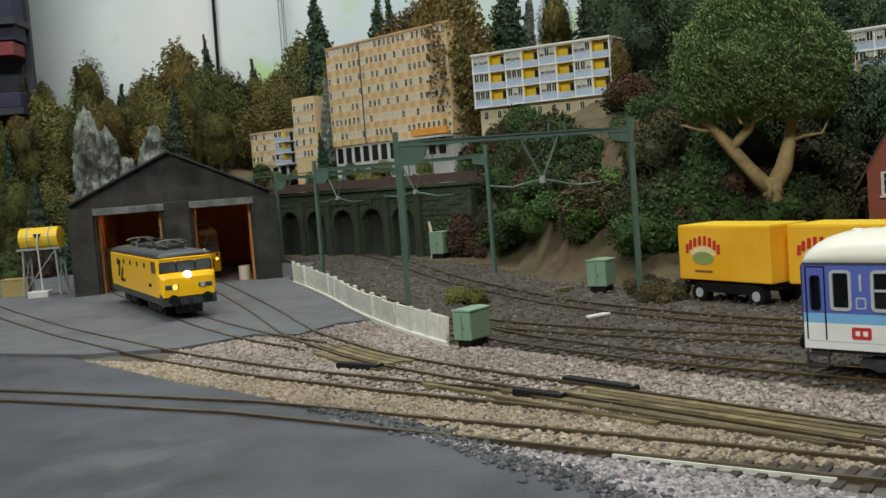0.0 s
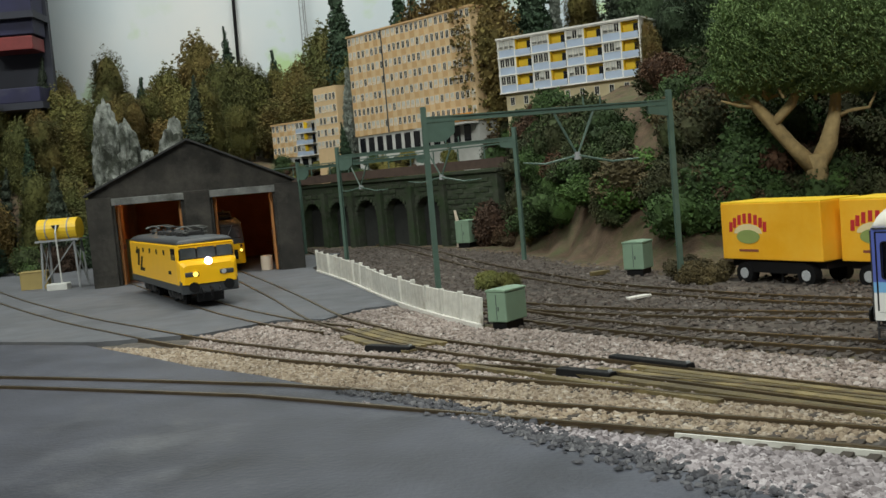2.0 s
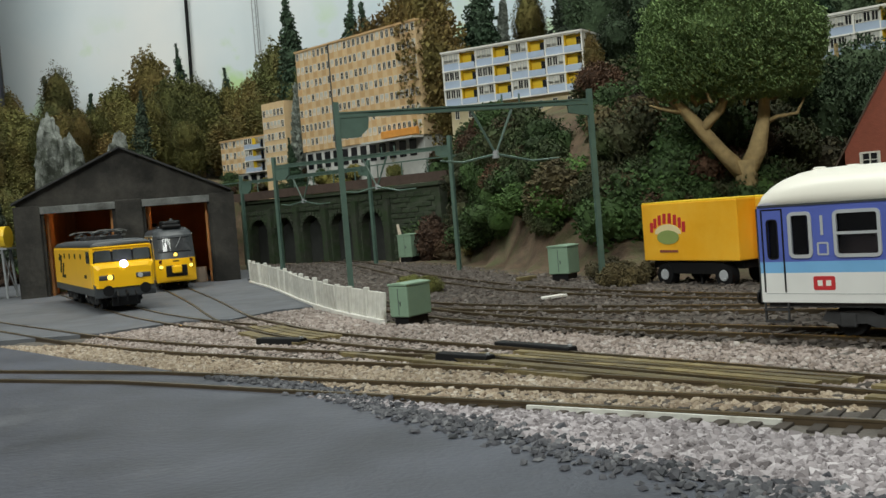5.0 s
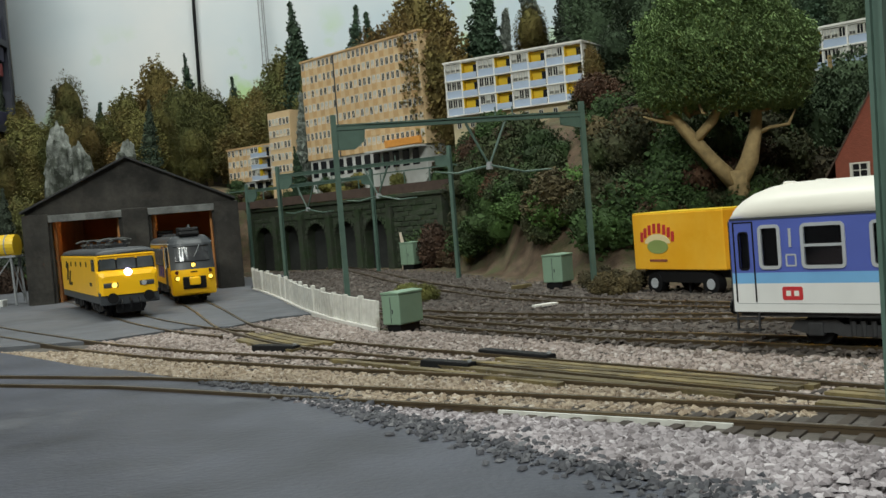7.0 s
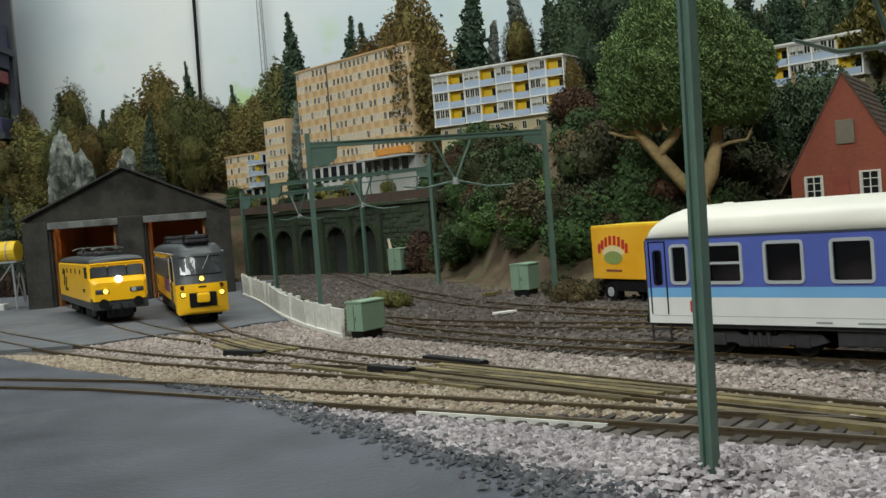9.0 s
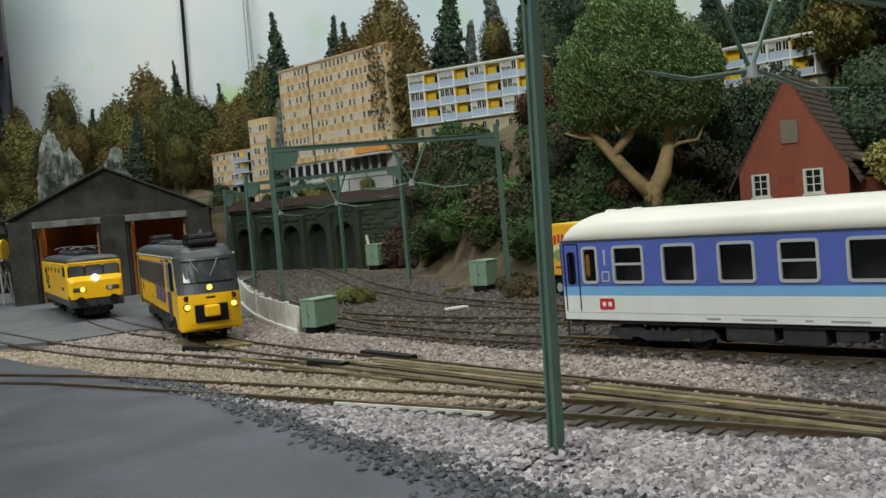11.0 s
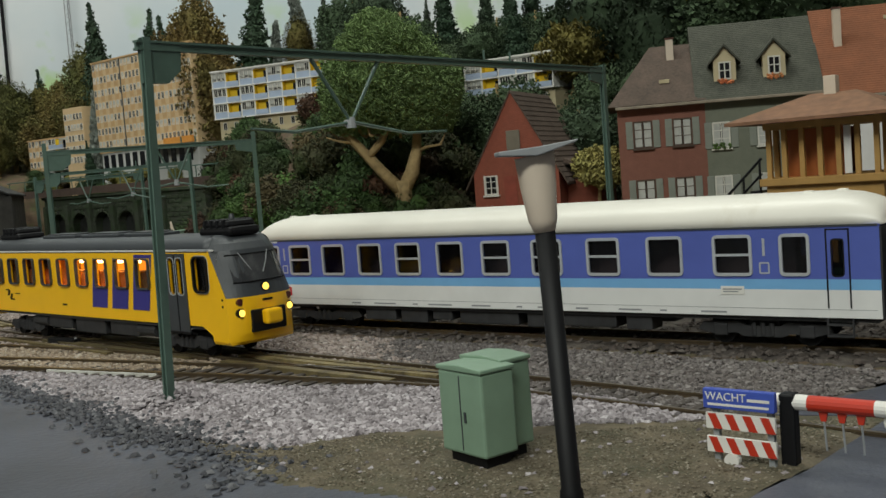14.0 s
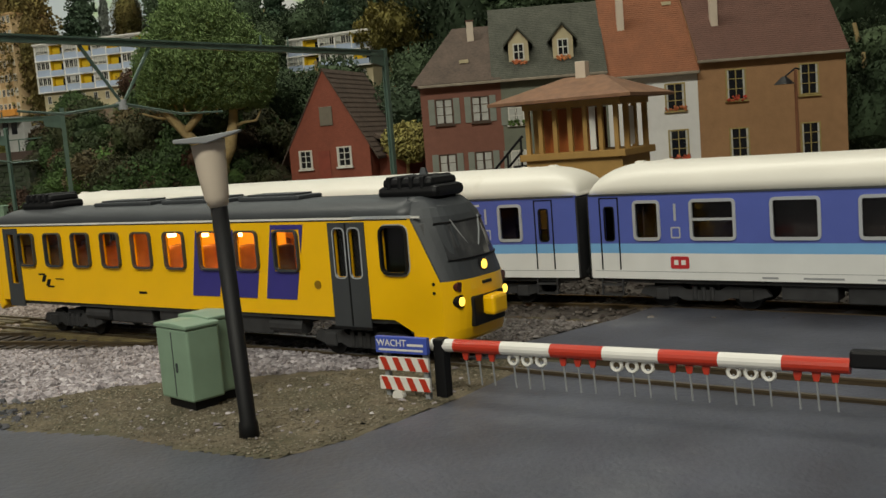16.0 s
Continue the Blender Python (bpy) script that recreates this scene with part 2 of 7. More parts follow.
TILE_GREEN = mat("mossy_slate", (0.058, 0.06, 0.045), 0.85, var=0.35, scale=500, bump=0.5)
TILE_MAROON = mat("maroon_roof_tile", (0.11, 0.05, 0.036), 0.85, var=0.18, scale=500, bump=0.5)
WOOD_OCHRE = mat("ochre_timber", (0.42, 0.24, 0.07), 0.65, var=0.15, scale=180, bump=0.2)
WOOD_BROWN = mat("brown_timber", (0.17, 0.06, 0.025), 0.65, var=0.2, scale=180)
SHUTTER = mat("grey_shutter", (0.22, 0.235, 0.2), 0.6, var=0.1)
FRAME_W = mat("white_window_frame", (0.62, 0.6, 0.54), 0.5, var=0.05)
FRAME_D = mat("dark_brown_window_frame", (0.07, 0.04, 0.025), 0.6, var=0.15)
GUTTER = mat("weathered_gutter", (0.24, 0.2, 0.15), 0.7, var=0.3, scale=150)
RED_PANEL = mat("amber_backlit_colour", (0.36, 0.1, 0.02), 0.5, var=0.25, scale=90)
FRAME_O = mat("ochre_window_frame", (0.33, 0.25, 0.09), 0.6, var=0.1)
CURTAIN = mat("curtain", (0.45, 0.45, 0.42), 0.8, var=0.2, scale=300)
PANEL_PEACH = mat("peach_concrete", (0.53, 0.34, 0.165), 0.8, var=0.12, scale=120, per_object=0.06)
PANEL_PALE = mat("pale_peach_concrete", (0.6, 0.43, 0.245), 0.8, var=0.1, scale=120)
CONCRETE = mat("pale_concrete", (0.5, 0.5, 0.48), 0.85, var=0.12, scale=150, bump=0.2)
CONCRETE_BEIGE = mat("beige_concrete", (0.52, 0.44, 0.28), 0.85, var=0.1, scale=150)
BLUE_PANEL = mat("blue_grey_panel", (0.34, 0.41, 0.53), 0.6, var=0.08, scale=150)
YELLOW_PANEL = mat("yellow_balcony_panel", (0.76, 0.5, 0.02), 0.55, var=0.06, scale=150)
SHED_WALL = mat("sooty_plaster", (0.024, 0.022, 0.019), 0.9, var=0.55, scale=90, bump=0.6, dirt=(0.055, 0.05, 0.043), dirt_at=0.57)
LINTEL = mat("grey_lintel", (0.16, 0.165, 0.16), 0.8, var=0.35, scale=120, dirt=(0.05, 0.05, 0.045), dirt_at=0.55)
SHED_ROOF = mat("slate_roof", (0.034, 0.034, 0.034), 0.85, var=0.3, scale=90, bump=0.5)
SHED_INSIDE = mat("brown_shed_lining", (0.4, 0.17, 0.055), 0.8, var=0.35, scale=60)
STONE_WALL = mat("mossy_masonry", (0.04, 0.046, 0.032), 0.95, var=0.35, scale=160, bump=0.7, dirt=(0.022, 0.042, 0.014), dirt_at=0.52, per_object=0.3)
ARCH_SHADE = mat("shaded_recess", (0.02, 0.022, 0.02), 0.95, var=0.3)
ROCK = mat("pale_crag", (0.25, 0.265, 0.245), 0.95, var=0.5, scale=110, bump=1.0, bump_scale=200, dirt=(0.035, 0.04, 0.03), dirt_at=0.48)
FENCE = mat("weathered_concrete_fence", (0.56, 0.55, 0.51), 0.85, var=0.2, scale=200, bump=0.5, dirt=(0.28, 0.25, 0.2), dirt_at=0.62, per_object=0.1)
BARK = mat("bark", (0.3, 0.215, 0.1), 0.9, var=0.35, scale=260, bump=0.9, bump_scale=400)
LEAF_BIG = foliage("big_tree_leaves", [(0.1, 0.16, 0.055), (0.135, 0.21, 0.072), (0.17, 0.25, 0.09)])
LEAF_HEDGE = foliage("bush_foliage", [(0.024, 0.046, 0.013), (0.038, 0.08, 0.016), (0.046, 0.046, 0.018), (0.034, 0.06, 0.018), (0.066, 0.135, 0.024)])
LEAF_RUST = foliage("russet_undergrowth", [(0.036, 0.02, 0.012), (0.075, 0.035, 0.017), (0.042, 0.037, 0.017), (0.085, 0.064, 0.025)])
LEAF_OLIVE = foliage("olive_foliage", [(0.07, 0.08, 0.022), (0.115, 0.108, 0.027), (0.13, 0.082, 0.022), (0.09, 0.1, 0.028)])
LEAF_PINE = foliage("pine_foliage", [(0.014, 0.036, 0.018), (0.024, 0.05, 0.024), (0.04, 0.052, 0.034)])
LEAF_GREY = foliage("grey_lichen", [(0.12, 0.14, 0.12), (0.17, 0.19, 0.165), (0.1, 0.13, 0.1)])
LEAF_YELLOW = foliage("yellow_green_foliage", [(0.17, 0.16, 0.03), (0.21, 0.18, 0.05), (0.14, 0.15, 0.04)])
LEAF_DARK = foliage("dark_wood_foliage", [(0.024, 0.042, 0.02), (0.04, 0.068, 0.03), (0.055, 0.082, 0.036)])
WALLPAPER = mat("room_wall", (0.3, 0.29, 0.27), 0.9, var=0.05, scale=8)
DARKROOM = mat("dark_shelf", (0.02, 0.022, 0.035), 0.7, var=0.2, scale=20)


def painted_sky():
    """The hand-painted backdrop: pale blue-grey with brushy light green smears low down."""
    m, N, L, b = nodes_of("painted_backdrop")
    tc, sep, n1, n2, r1, r2, mixa, mixb, mul = (N.new("ShaderNode" + k) for k in ("TexCoord", "SeparateXYZ", "TexNoise", "TexNoise", "ValToRGB", "MapRange", "Mix", "MapRange", "Math"))
    L.new(tc.outputs["Object"], sep.inputs[0])
    for n, s in ((n1, 3.5), (n2, 9.0)):
        L.new(tc.outputs["Object"], n.inputs["Vector"])
        n.inputs["Scale"].default_value, n.inputs["Detail"].default_value = s, 6
    e = r1.color_ramp.elements
    e[0].position, e[0].color = 0.3, (0.47, 0.56, 0.62, 1)
    e[1].position, e[1].color = 0.7, (0.68, 0.68, 0.68, 1)
    L.new(n1.outputs["Fac"], r1.inputs[0])
    r2.inputs["From Min"].default_value, r2.inputs["From Max"].default_value = 0.57, 0.64
    L.new(n2.outputs["Fac"], r2.inputs["Value"])
    mixb.inputs["From Min"].default_value, mixb.inputs["From Max"].default_value = 0.38, 0.29
    L.new(sep.outputs["Z"], mixb.inputs["Value"])
    mul.operation = "MULTIPLY"
    L.new(r2.outputs["Result"], mul.inputs[0])
    L.new(mixb.outputs["Result"], mul.inputs[1])
    mixa.data_type = "RGBA"
    L.new(mul.outputs[0], mixa.inputs[0])
    L.new(r1.outputs[0], mixa.inputs[6])
    mixa.inputs[7].default_value = (0.42, 0.58, 0.3, 1)
    L.new(mixa.outputs[2], b.inputs["Base Color"])
    b.inputs["Roughness"].default_value = 0.8
    return m


BACKDROP = painted_sky()


# ---- mesh helpers (centimetres) ----
def box(bm, x0, x1, y0, y1, z0, z1, bevel=0.0):
    v = [bm.verts.new(p) for p in ((x0, y0, z0), (x1, y0, z0), (x1, y1, z0), (x0, y1, z0), (x0, y0, z1), (x1, y0, z1), (x1, y1, z1), (x0, y1, z1))]
    f = [bm.faces.new([v[i] for i in q]) for q in ((3, 2, 1, 0), (4, 5, 6, 7), (0, 1, 5, 4), (1, 2, 6, 5), (2, 3, 7, 6), (3, 0, 4, 7))]
    if bevel:
        edges = list({e for q in f for e in q.edges})
        bmesh.ops.bevel(bm, geom=edges, offset=bevel, segments=2, affect="EDGES", profile=0.5)
    return bm


def cyl(bm, p0, p1, r0, r1=None, n=10):
    r1 = r0 if r1 is None else r1
    a, b = Vector(p0), Vector(p1)
    w = (b - a).normalized()
    u = w.orthogonal().normalized()
    s = w.cross(u)
    rings = []
    for c, r in ((a, r0), (b, r1)):
        rings.append([bm.verts.new(c + (u * math.cos(k * math.tau / n) + s * math.sin(k * math.tau / n)) * r) for k in range(n)])
    for k in range(n):
        bm.faces.new((rings[0][k], rings[0][(k + 1) % n], rings[1][(k + 1) % n], rings[1][k]))
    bm.faces.new(rings[0][::-1])
    bm.faces.new(rings[1])
    return bm


def prism(bm, pts, a0, a1, axis="y", bevel=0.0):
    """A polygon in the plane across an axis, drawn out along it."""
    def at(p, a):
        return {"x": (a, p[0], p[1]), "y": (p[0], a, p[1]), "z": (p[0], p[1], a)}[axis]
    lo, hi = [bm.verts.new(at(p, a0)) for p in pts], [bm.verts.new(at(p, a1)) for p in pts]
    f = [bm.faces.new(lo), bm.faces.new(hi[::-1])]
    n = len(pts)
    for k in range(n):
        f.append(bm.faces.new((lo[k], hi[k], hi[(k + 1) % n], lo[(k + 1) % n])))
    if bevel:
        bmesh.ops.recalc_face_normals(bm, faces=f)
        bmesh.ops.bevel(bm, geom=list({e for q in f for e in q.edges}), offset=bevel, segments=2, affect="EDGES", profile=0.5)
    return bm


def loft(bm, rings, cap=True, closed=True):
    vs = [[bm.verts.new(p) for p in r] for r in rings]
    n = len(vs[0])
    for a, b in zip(vs, vs[1:]):
        for k in range(n if closed else n - 1):
            bm.faces.new((a[k], a[(k + 1) % n], b[(k + 1) % n], b[k]))
    if cap:
        bm.faces.new(vs[0][::-1])
        bm.faces.new(vs[-1])
    return bm


def tube(bm, pts, radii, n=7):
    """A bent round bar through points, with a radius at each."""
    pts = [Vector(p) for p in pts]
    rings, u = [], None
    for k, p in enumerate(pts):
        w = (pts[min(k + 1, len(pts) - 1)] - pts[max(k - 1, 0)]).normalized()
        u = w.orthogonal().normalized() if u is None else (u - w * u.dot(w)).normalized()
        s = w.cross(u)
        rings.append([p + (u * math.cos(a * math.tau / n) + s * math.sin(a * math.tau / n)) * radii[k] for a in range(n)])
    return loft(bm, rings)


def holed(bm, x0, x1, z0, z1, y0, y1, holes):
    """An upright wall panel with rectangular openings (x0, x1, z0, z1) right through it."""
    xs = sorted({x0, x1, *(v for h in holes for v in h[:2])})
    for a, b in zip(xs, xs[1:]):
        cut = sorted((h[2], h[3]) for h in holes if h[0] <= a + 1e-6 and h[1] >= b - 1e-6)
        lo = z0
        for c, d in cut:
            if c > lo:
                box(bm, a, b, y0, y1, lo, c)
            lo = d
        if lo < z1:
            box(bm, a, b, y0, y1, lo, z1)
    bmesh.ops.remove_doubles(bm, verts=bm.verts, dist=1e-5)
    seen = {}
    for f in bm.faces:
        seen.setdefault(tuple(round(c, 3) for c in f.calc_center_median()), []).append(f)
    bmesh.ops.delete(bm, geom=[f for fs in seen.values() if len(fs) > 1 for f in fs], context="FACES_ONLY")
    return bm


def ring(bm, x0, x1, z0, z1, y0, y1, t, r=0.12, n=3):
    """A window frame with rounded corners: outer outline to inner outline."""
    def outline(a0, a1, b0, b1, rad, y):
        out = []
        for cx, cz, s in ((a1 - rad, b1 - rad, 0), (a0 + rad, b1 - rad, 1), (a0 + rad, b0 + rad, 2), (a1 - rad, b0 + rad, 3)):
            for k in range(n + 1):
                a = (s + k / n) * math.pi / 2
                out.append((cx + rad * math.cos(a), y, cz + rad * math.sin(a)))
        return out
    o, i = (x0, x1, z0, z1), (x0 + t, x1 - t, z0 + t, z1 - t)
    ri = max(0.02, r - t)
    rings = [outline(*o, r, y1), outline(*o, r, y0), outline(*i, ri, y0), outline(*i, ri, y1)]
    vs = [[bm.verts.new(p) for p in q] for q in rings]
    m = len(vs[0])
    for a in range(4):
        for k in range(m):
            bm.faces.new((vs[a][k], vs[a][(k + 1) % m], vs[(a + 1) % 4][(k + 1) % m], vs[(a + 1) % 4][k]))
    return bm


def mesh_of(name, bm, *materials, smooth=False):
    bmesh.ops.recalc_face_normals(bm, faces=bm.faces)
    bmesh.ops.scale(bm, vec=(U, U, U), verts=bm.verts)
    me = bpy.data.meshes.new(name)
    bm.to_mesh(me)
    bm.free()
    for m in materials:
        me.materials.append(m)
    if smooth:
        me.shade_smooth()
    return me


def part(name, bm, material, parent, label="", smooth=False):
    ob = new(name, mesh_of(name, bm, material, smooth=smooth))
    ob.parent = parent
    if label:
        ob["label"] = label
    return ob


def place(name, me, parent, x=0, y=0, z=0, rz=0):
    """One more object on a shared mesh, as a part."""
    ob = new(name, me)
    ob.parent = parent
    ob.matrix_basis = pose(x * U, y * U, z * U, 0, 0, rz)
    return ob


def thing(name, x, y, z, rz, label, category, group="", kind=""):
    ob = new(name)
    ob.empty_display_size = 0.01
    ob.matrix_basis = pose(x * U, y * U, z * U, 0, 0, rz)
    return tagged(ob, label, category, group, kind)


def slab(name, bm, material, label, category, kind="structure", smooth=False):
    return tagged(new(name, mesh_of(name, bm, material, smooth=smooth)), label, category, "", kind)


def B():
    return bmesh.new()


def curve_points(pts, step=0.6):
    P = [Vector((*p, 0)) for p in pts]
    Q = [2 * P[0] - P[1], *P, 2 * P[-1] - P[-2]]
    out = []
    for i in range(1, len(Q) - 2):
        a, b, c, d = Q[i - 1:i + 3]
        n = max(2, int((c - b).length / step))
        for k in range(n):
            t = k / n
            out.append(0.5 * (2 * b + (c - a) * t + (2 * a - 5 * b + 4 * c - d) * t * t + (3 * b - a - 3 * c + d) * t ** 3))
    out.append(P[-1])
    run = [0.0]
    for a, b in zip(out, out[1:]):
        run.append(run[-1] + (b - a).length)
    return out, run


def along(path, s):
    """The point and heading at a distance along a path."""
    pts, run = path
    x, y = (float(np.interp(s, run, [p[k] for p in pts])) for k in (0, 1))
    dx, dy = (float(np.interp(s + 0.3, run, [p[k] for p in pts]) - np.interp(s - 0.3, run, [p[k] for p in pts])) for k in (0, 1))
    n = math.hypot(dx, dy) or 1
    return x, y, dx / n, dy / n


def inside(p, poly):
    hit = False
    for (x0, y0), (x1, y1) in zip(poly, poly[1:] + poly[:1]):
        if (y0 > p[1]) != (y1 > p[1]) and p[0] < (x1 - x0) * (p[1] - y0) / (y1 - y0) + x0:
            hit = not hit
    return hit


# ---- the room and the board ----
def lerp_table(table, x):
    return float(np.interp(x, [a for a, _ in table], [b for _, b in table]))


FOOT = [(-90, 121.5), (-28, 119.4), (-10, 103.6), (-5, 96), (-2.5, 89), (3, 72), (8, 63), (20, 64), (24, 73), (34, 70), (47, 66), (62, 60), (95, 56)]
LEFT_RISE = [(-50, 0), (0, 0), (0.8, 0.5), (2.2, 7.2), (4, 9.0), (7, 10.2), (20, 11.5), (30, 15), (60, 18)]
RIGHT_RISE = [(-50, 0), (0, 0), (4, 2.6), (10, 7.6), (16, 11.6), (28, 12.6), (45, 17), (90, 22)]


def ground_z(x, y):
    s = y - lerp_table(FOOT, x)
    k = min(1, max(0, (x + 12) / 7))
    k = k * k * (3 - 2 * k)
    z = lerp_table(LEFT_RISE, s) * (1 - k) + lerp_table(RIGHT_RISE, s) * k
    if s > 0.5:
        z += (noise.noise((x * 0.16, y * 0.16, 3)) * 0.9 + noise.noise((x * 0.5, y * 0.5, 7)) * 0.35) * min(1, s / 6)
    return z


def build_ground():
    bm = B()
    xs = [-110 + 1.6 * k for k in range(126)]
    ys = [-60 + 3.0 * k for k in range(36)] + [48 + 1.3 * k for k in range(83)]
    grid = [[bm.verts.new((x, y, ground_z(x, y))) for x in xs] for y in ys]
    for a, b in zip(grid, grid[1:]):
        for k in range(len(xs) - 1):
            bm.faces.new((a[k], a[k + 1], b[k + 1], b[k]))
    return slab("ground", bm, EARTH, "brown scenic ground of the layout rising to a steep hillside", "ground", smooth=True)


build_ground()
board = slab("layout_board", box(B(), -110, 92, -60, 156, -6, -0.35), WOOD_BROWN, "wooden board under the model landscape", "table")
sky_wall = slab("backdrop", box(B(), -75.4, 130, 152, 153, -0.4, 120), BACKDROP, "hand-painted pale sky backdrop behind the hill", "backdrop")
# assumed room shell, added round the board for reflections and bounced light
for n, b in (("wall_north", (-210, 210, 160, 166, -90, 160)), ("wall_south", (-210, 210, -206, -200, -90, 160)), ("wall_west", (-216, -210, -206, 166, -90, 160)), ("wall_east", (210, 216, -206, 166, -90, 160))):
    slab(n, box(B(), *b), WALLPAPER, "plain assumed room wall, added for bounced light and reflections", "wall")
slab("ceiling", box(B(), -216, 216, -206, 166, 160, 166), WALLPAPER, "plain unseen ceiling, added for bounced light and reflections", "ceiling")
slab("floor", box(B(), -216, 216, -206, 166, -96, -90), WOOD_BROWN, "dark unseen floor, added to close the room", "floor")


def edge_slab(name, pts, z0, z1, material, label, category, bump=0.0, seed=0):
    """A sheet of paving cut to an outline."""
    bm = B()
    prism(bm, pts, z0, z1, "z")
    bmesh.ops.triangulate(bm, faces=bm.faces)
    return slab(name, bm, material, label, category)


ROAD_EDGE = [(-23.6, 47.6), (-17.8, 42.0), (-15.2, 39.4), (-11.7, 36.6), (-7.6, 32.6), (-4.4, 29.9), (-2.4, 27.5), (-0.5, 24.9), (1.9, 22.1), (4.8, 18.3), (7.0, 15.7), (8.8, 13.4), (10.6, 11.8), (13.3, 7.4)]
edge_slab("road", ROAD_EDGE + [(16.3, 5.6), (18.1, 3.6), (19.9, 2.2), (21.4, 2.9), (24.3, 5.2), (27.2, 8.2), (42, -6.5), (60, -26), (60, -56), (-95, -56), (-95, 58), (-48, 58)], -0.3, 0.2, ASPHALT, "smooth dark grey model road with faint streaks", "road")
edge_slab("pavement", [(-95, 58.2), (-48, 58.2), (-23.4, 48.2), (-18.2, 48.4), (-15.1, 51.6), (-12.4, 50.7), (-10.9, 53.9), (-9.2, 54.6), (-14.1, 67.8), (-19.2, 79), (-21, 84), (-22, 100), (-60, 112), (-95, 112)], -0.3, 0.25, YARD, "light grey paved yard before the engine shed", "paving")
edge_slab("level_crossing", [(25.2, 9.6), (31.0, 12.8), (33.4, 14.6), (46, 2.0), (60, -12), (60, -25.4), (42.4, -6.0), (27.6, 8.6)], -0.3, 0.2, ASPHALT, "grey road deck of the level crossing between the rails", "road")

# beds of gravel
NEAR_BED = ROAD_EDGE[:-1] + [(12.5, 10.2), (15.5, 10.9), (17.5, 9.6), (25.0, 9.4), (30.6, 12.8), (20, 22.6), (9.8, 31.3), (5.2, 35.6), (1.3, 40.2), (-1.6, 43.2), (-4.3, 45), (-9.2, 54.4), (-10.9, 53.7), (-12.4, 50.5), (-15.1, 51.4), (-18.1, 48.2)]
MAIN_BED = [(30.9, 12.9), (20.2, 22.8), (9.9, 31.5), (5.3, 35.8), (1.4, 40.4), (-3.7, 45.3), (-9.0, 54.6), (-14, 67.8), (-19, 79), (-21, 84), (-24, 100), (-30, 116), (-13, 101), (-5.5, 89), (1, 72), (6, 62), (14, 52), (30, 41), (60, 24), (70, -5), (60, -12)]
DIRT = [(13.4, 7.4), (16.3, 5.7), (18.1, 3.7), (19.9, 2.3), (21.4, 3.0), (24.2, 5.3), (27.1, 8.3), (24.9, 9.3), (17.4, 9.5), (15.5, 10.8), (12.6, 10.1), (10.7, 11.7)]


def grown(pts, d):
    """An outline pushed outwards by a distance."""
    n = len(pts)
    area = sum(pts[k][0] * pts[(k + 1) % n][1] - pts[(k + 1) % n][0] * pts[k][1] for k in range(n))
    out = []
    for k in range(n):
        (ax, ay), (bx, by) = pts[k - 1], pts[(k + 1) % n]
        w = math.hypot(bx - ax, by - ay) or 1
        s = d if area > 0 else -d
        out.append((pts[k][0] + (by - ay) / w * s, pts[k][1] - (bx - ax) / w * s))
    return out


def bed(name, pts, height, material, label, seed):
    """A low, uneven mound of loose fill, feathered to the ground at its rim."""
    bm = B()
    x0, x1, y0, y1 = min(p[0] for p in pts), max(p[0] for p in pts), min(p[1] for p in pts), max(p[1] for p in pts)
    step = 0.18 if name == "dirt_patch" else 0.55
    grid = {}
    nx, ny = int((x1 - x0) / step) + 2, int((y1 - y0) / step) + 2
    for i in range(nx):
        for j in range(ny):
            p = (x0 + i * step, y0 + j * step)
            if inside(p, pts):
                z = height + noise.noise((p[0] * 1.3, p[1] * 1.3, seed)) * (0.05 if name != "dirt_patch" else 0.03)
                grid[i, j] = bm.verts.new((p[0], p[1], z))
    for (i, j) in list(grid):
        q = [(i, j), (i + 1, j), (i + 1, j + 1), (i, j + 1)]
        if all(k in grid for k in q):
            bm.faces.new([grid[k] for k in q])
    for e in [e for e in bm.edges if len(e.link_faces) == 1]:
        for v in e.verts:
            v.co.z = 0.192 if name == "dirt_patch" else 0.1 if name != "main_trackbed" else -0.05
    for v in [v for v in bm.verts if not v.link_faces]:
        bm.verts.remove(v)
    return slab(name, bm, material, label, "ground", smooth=True)


bed("ballast_bed", grown(NEAR_BED, 0.5), 0.13, BALLAST_BED, "bed under the pale track gravel", 1)
bed("main_trackbed", MAIN_BED, 0.06, TRACKBED, "dark brown bed of the main line", 2)
edge_slab("dirt_base", grown(DIRT, 1.0), -0.28, 0.175, SAND, "packed soil under the dirt strip", "ground")
bed("dirt_patch", grown(DIRT, 0.3), 0.225, SAND, "sandy dirt strip beside the crossing", 3)


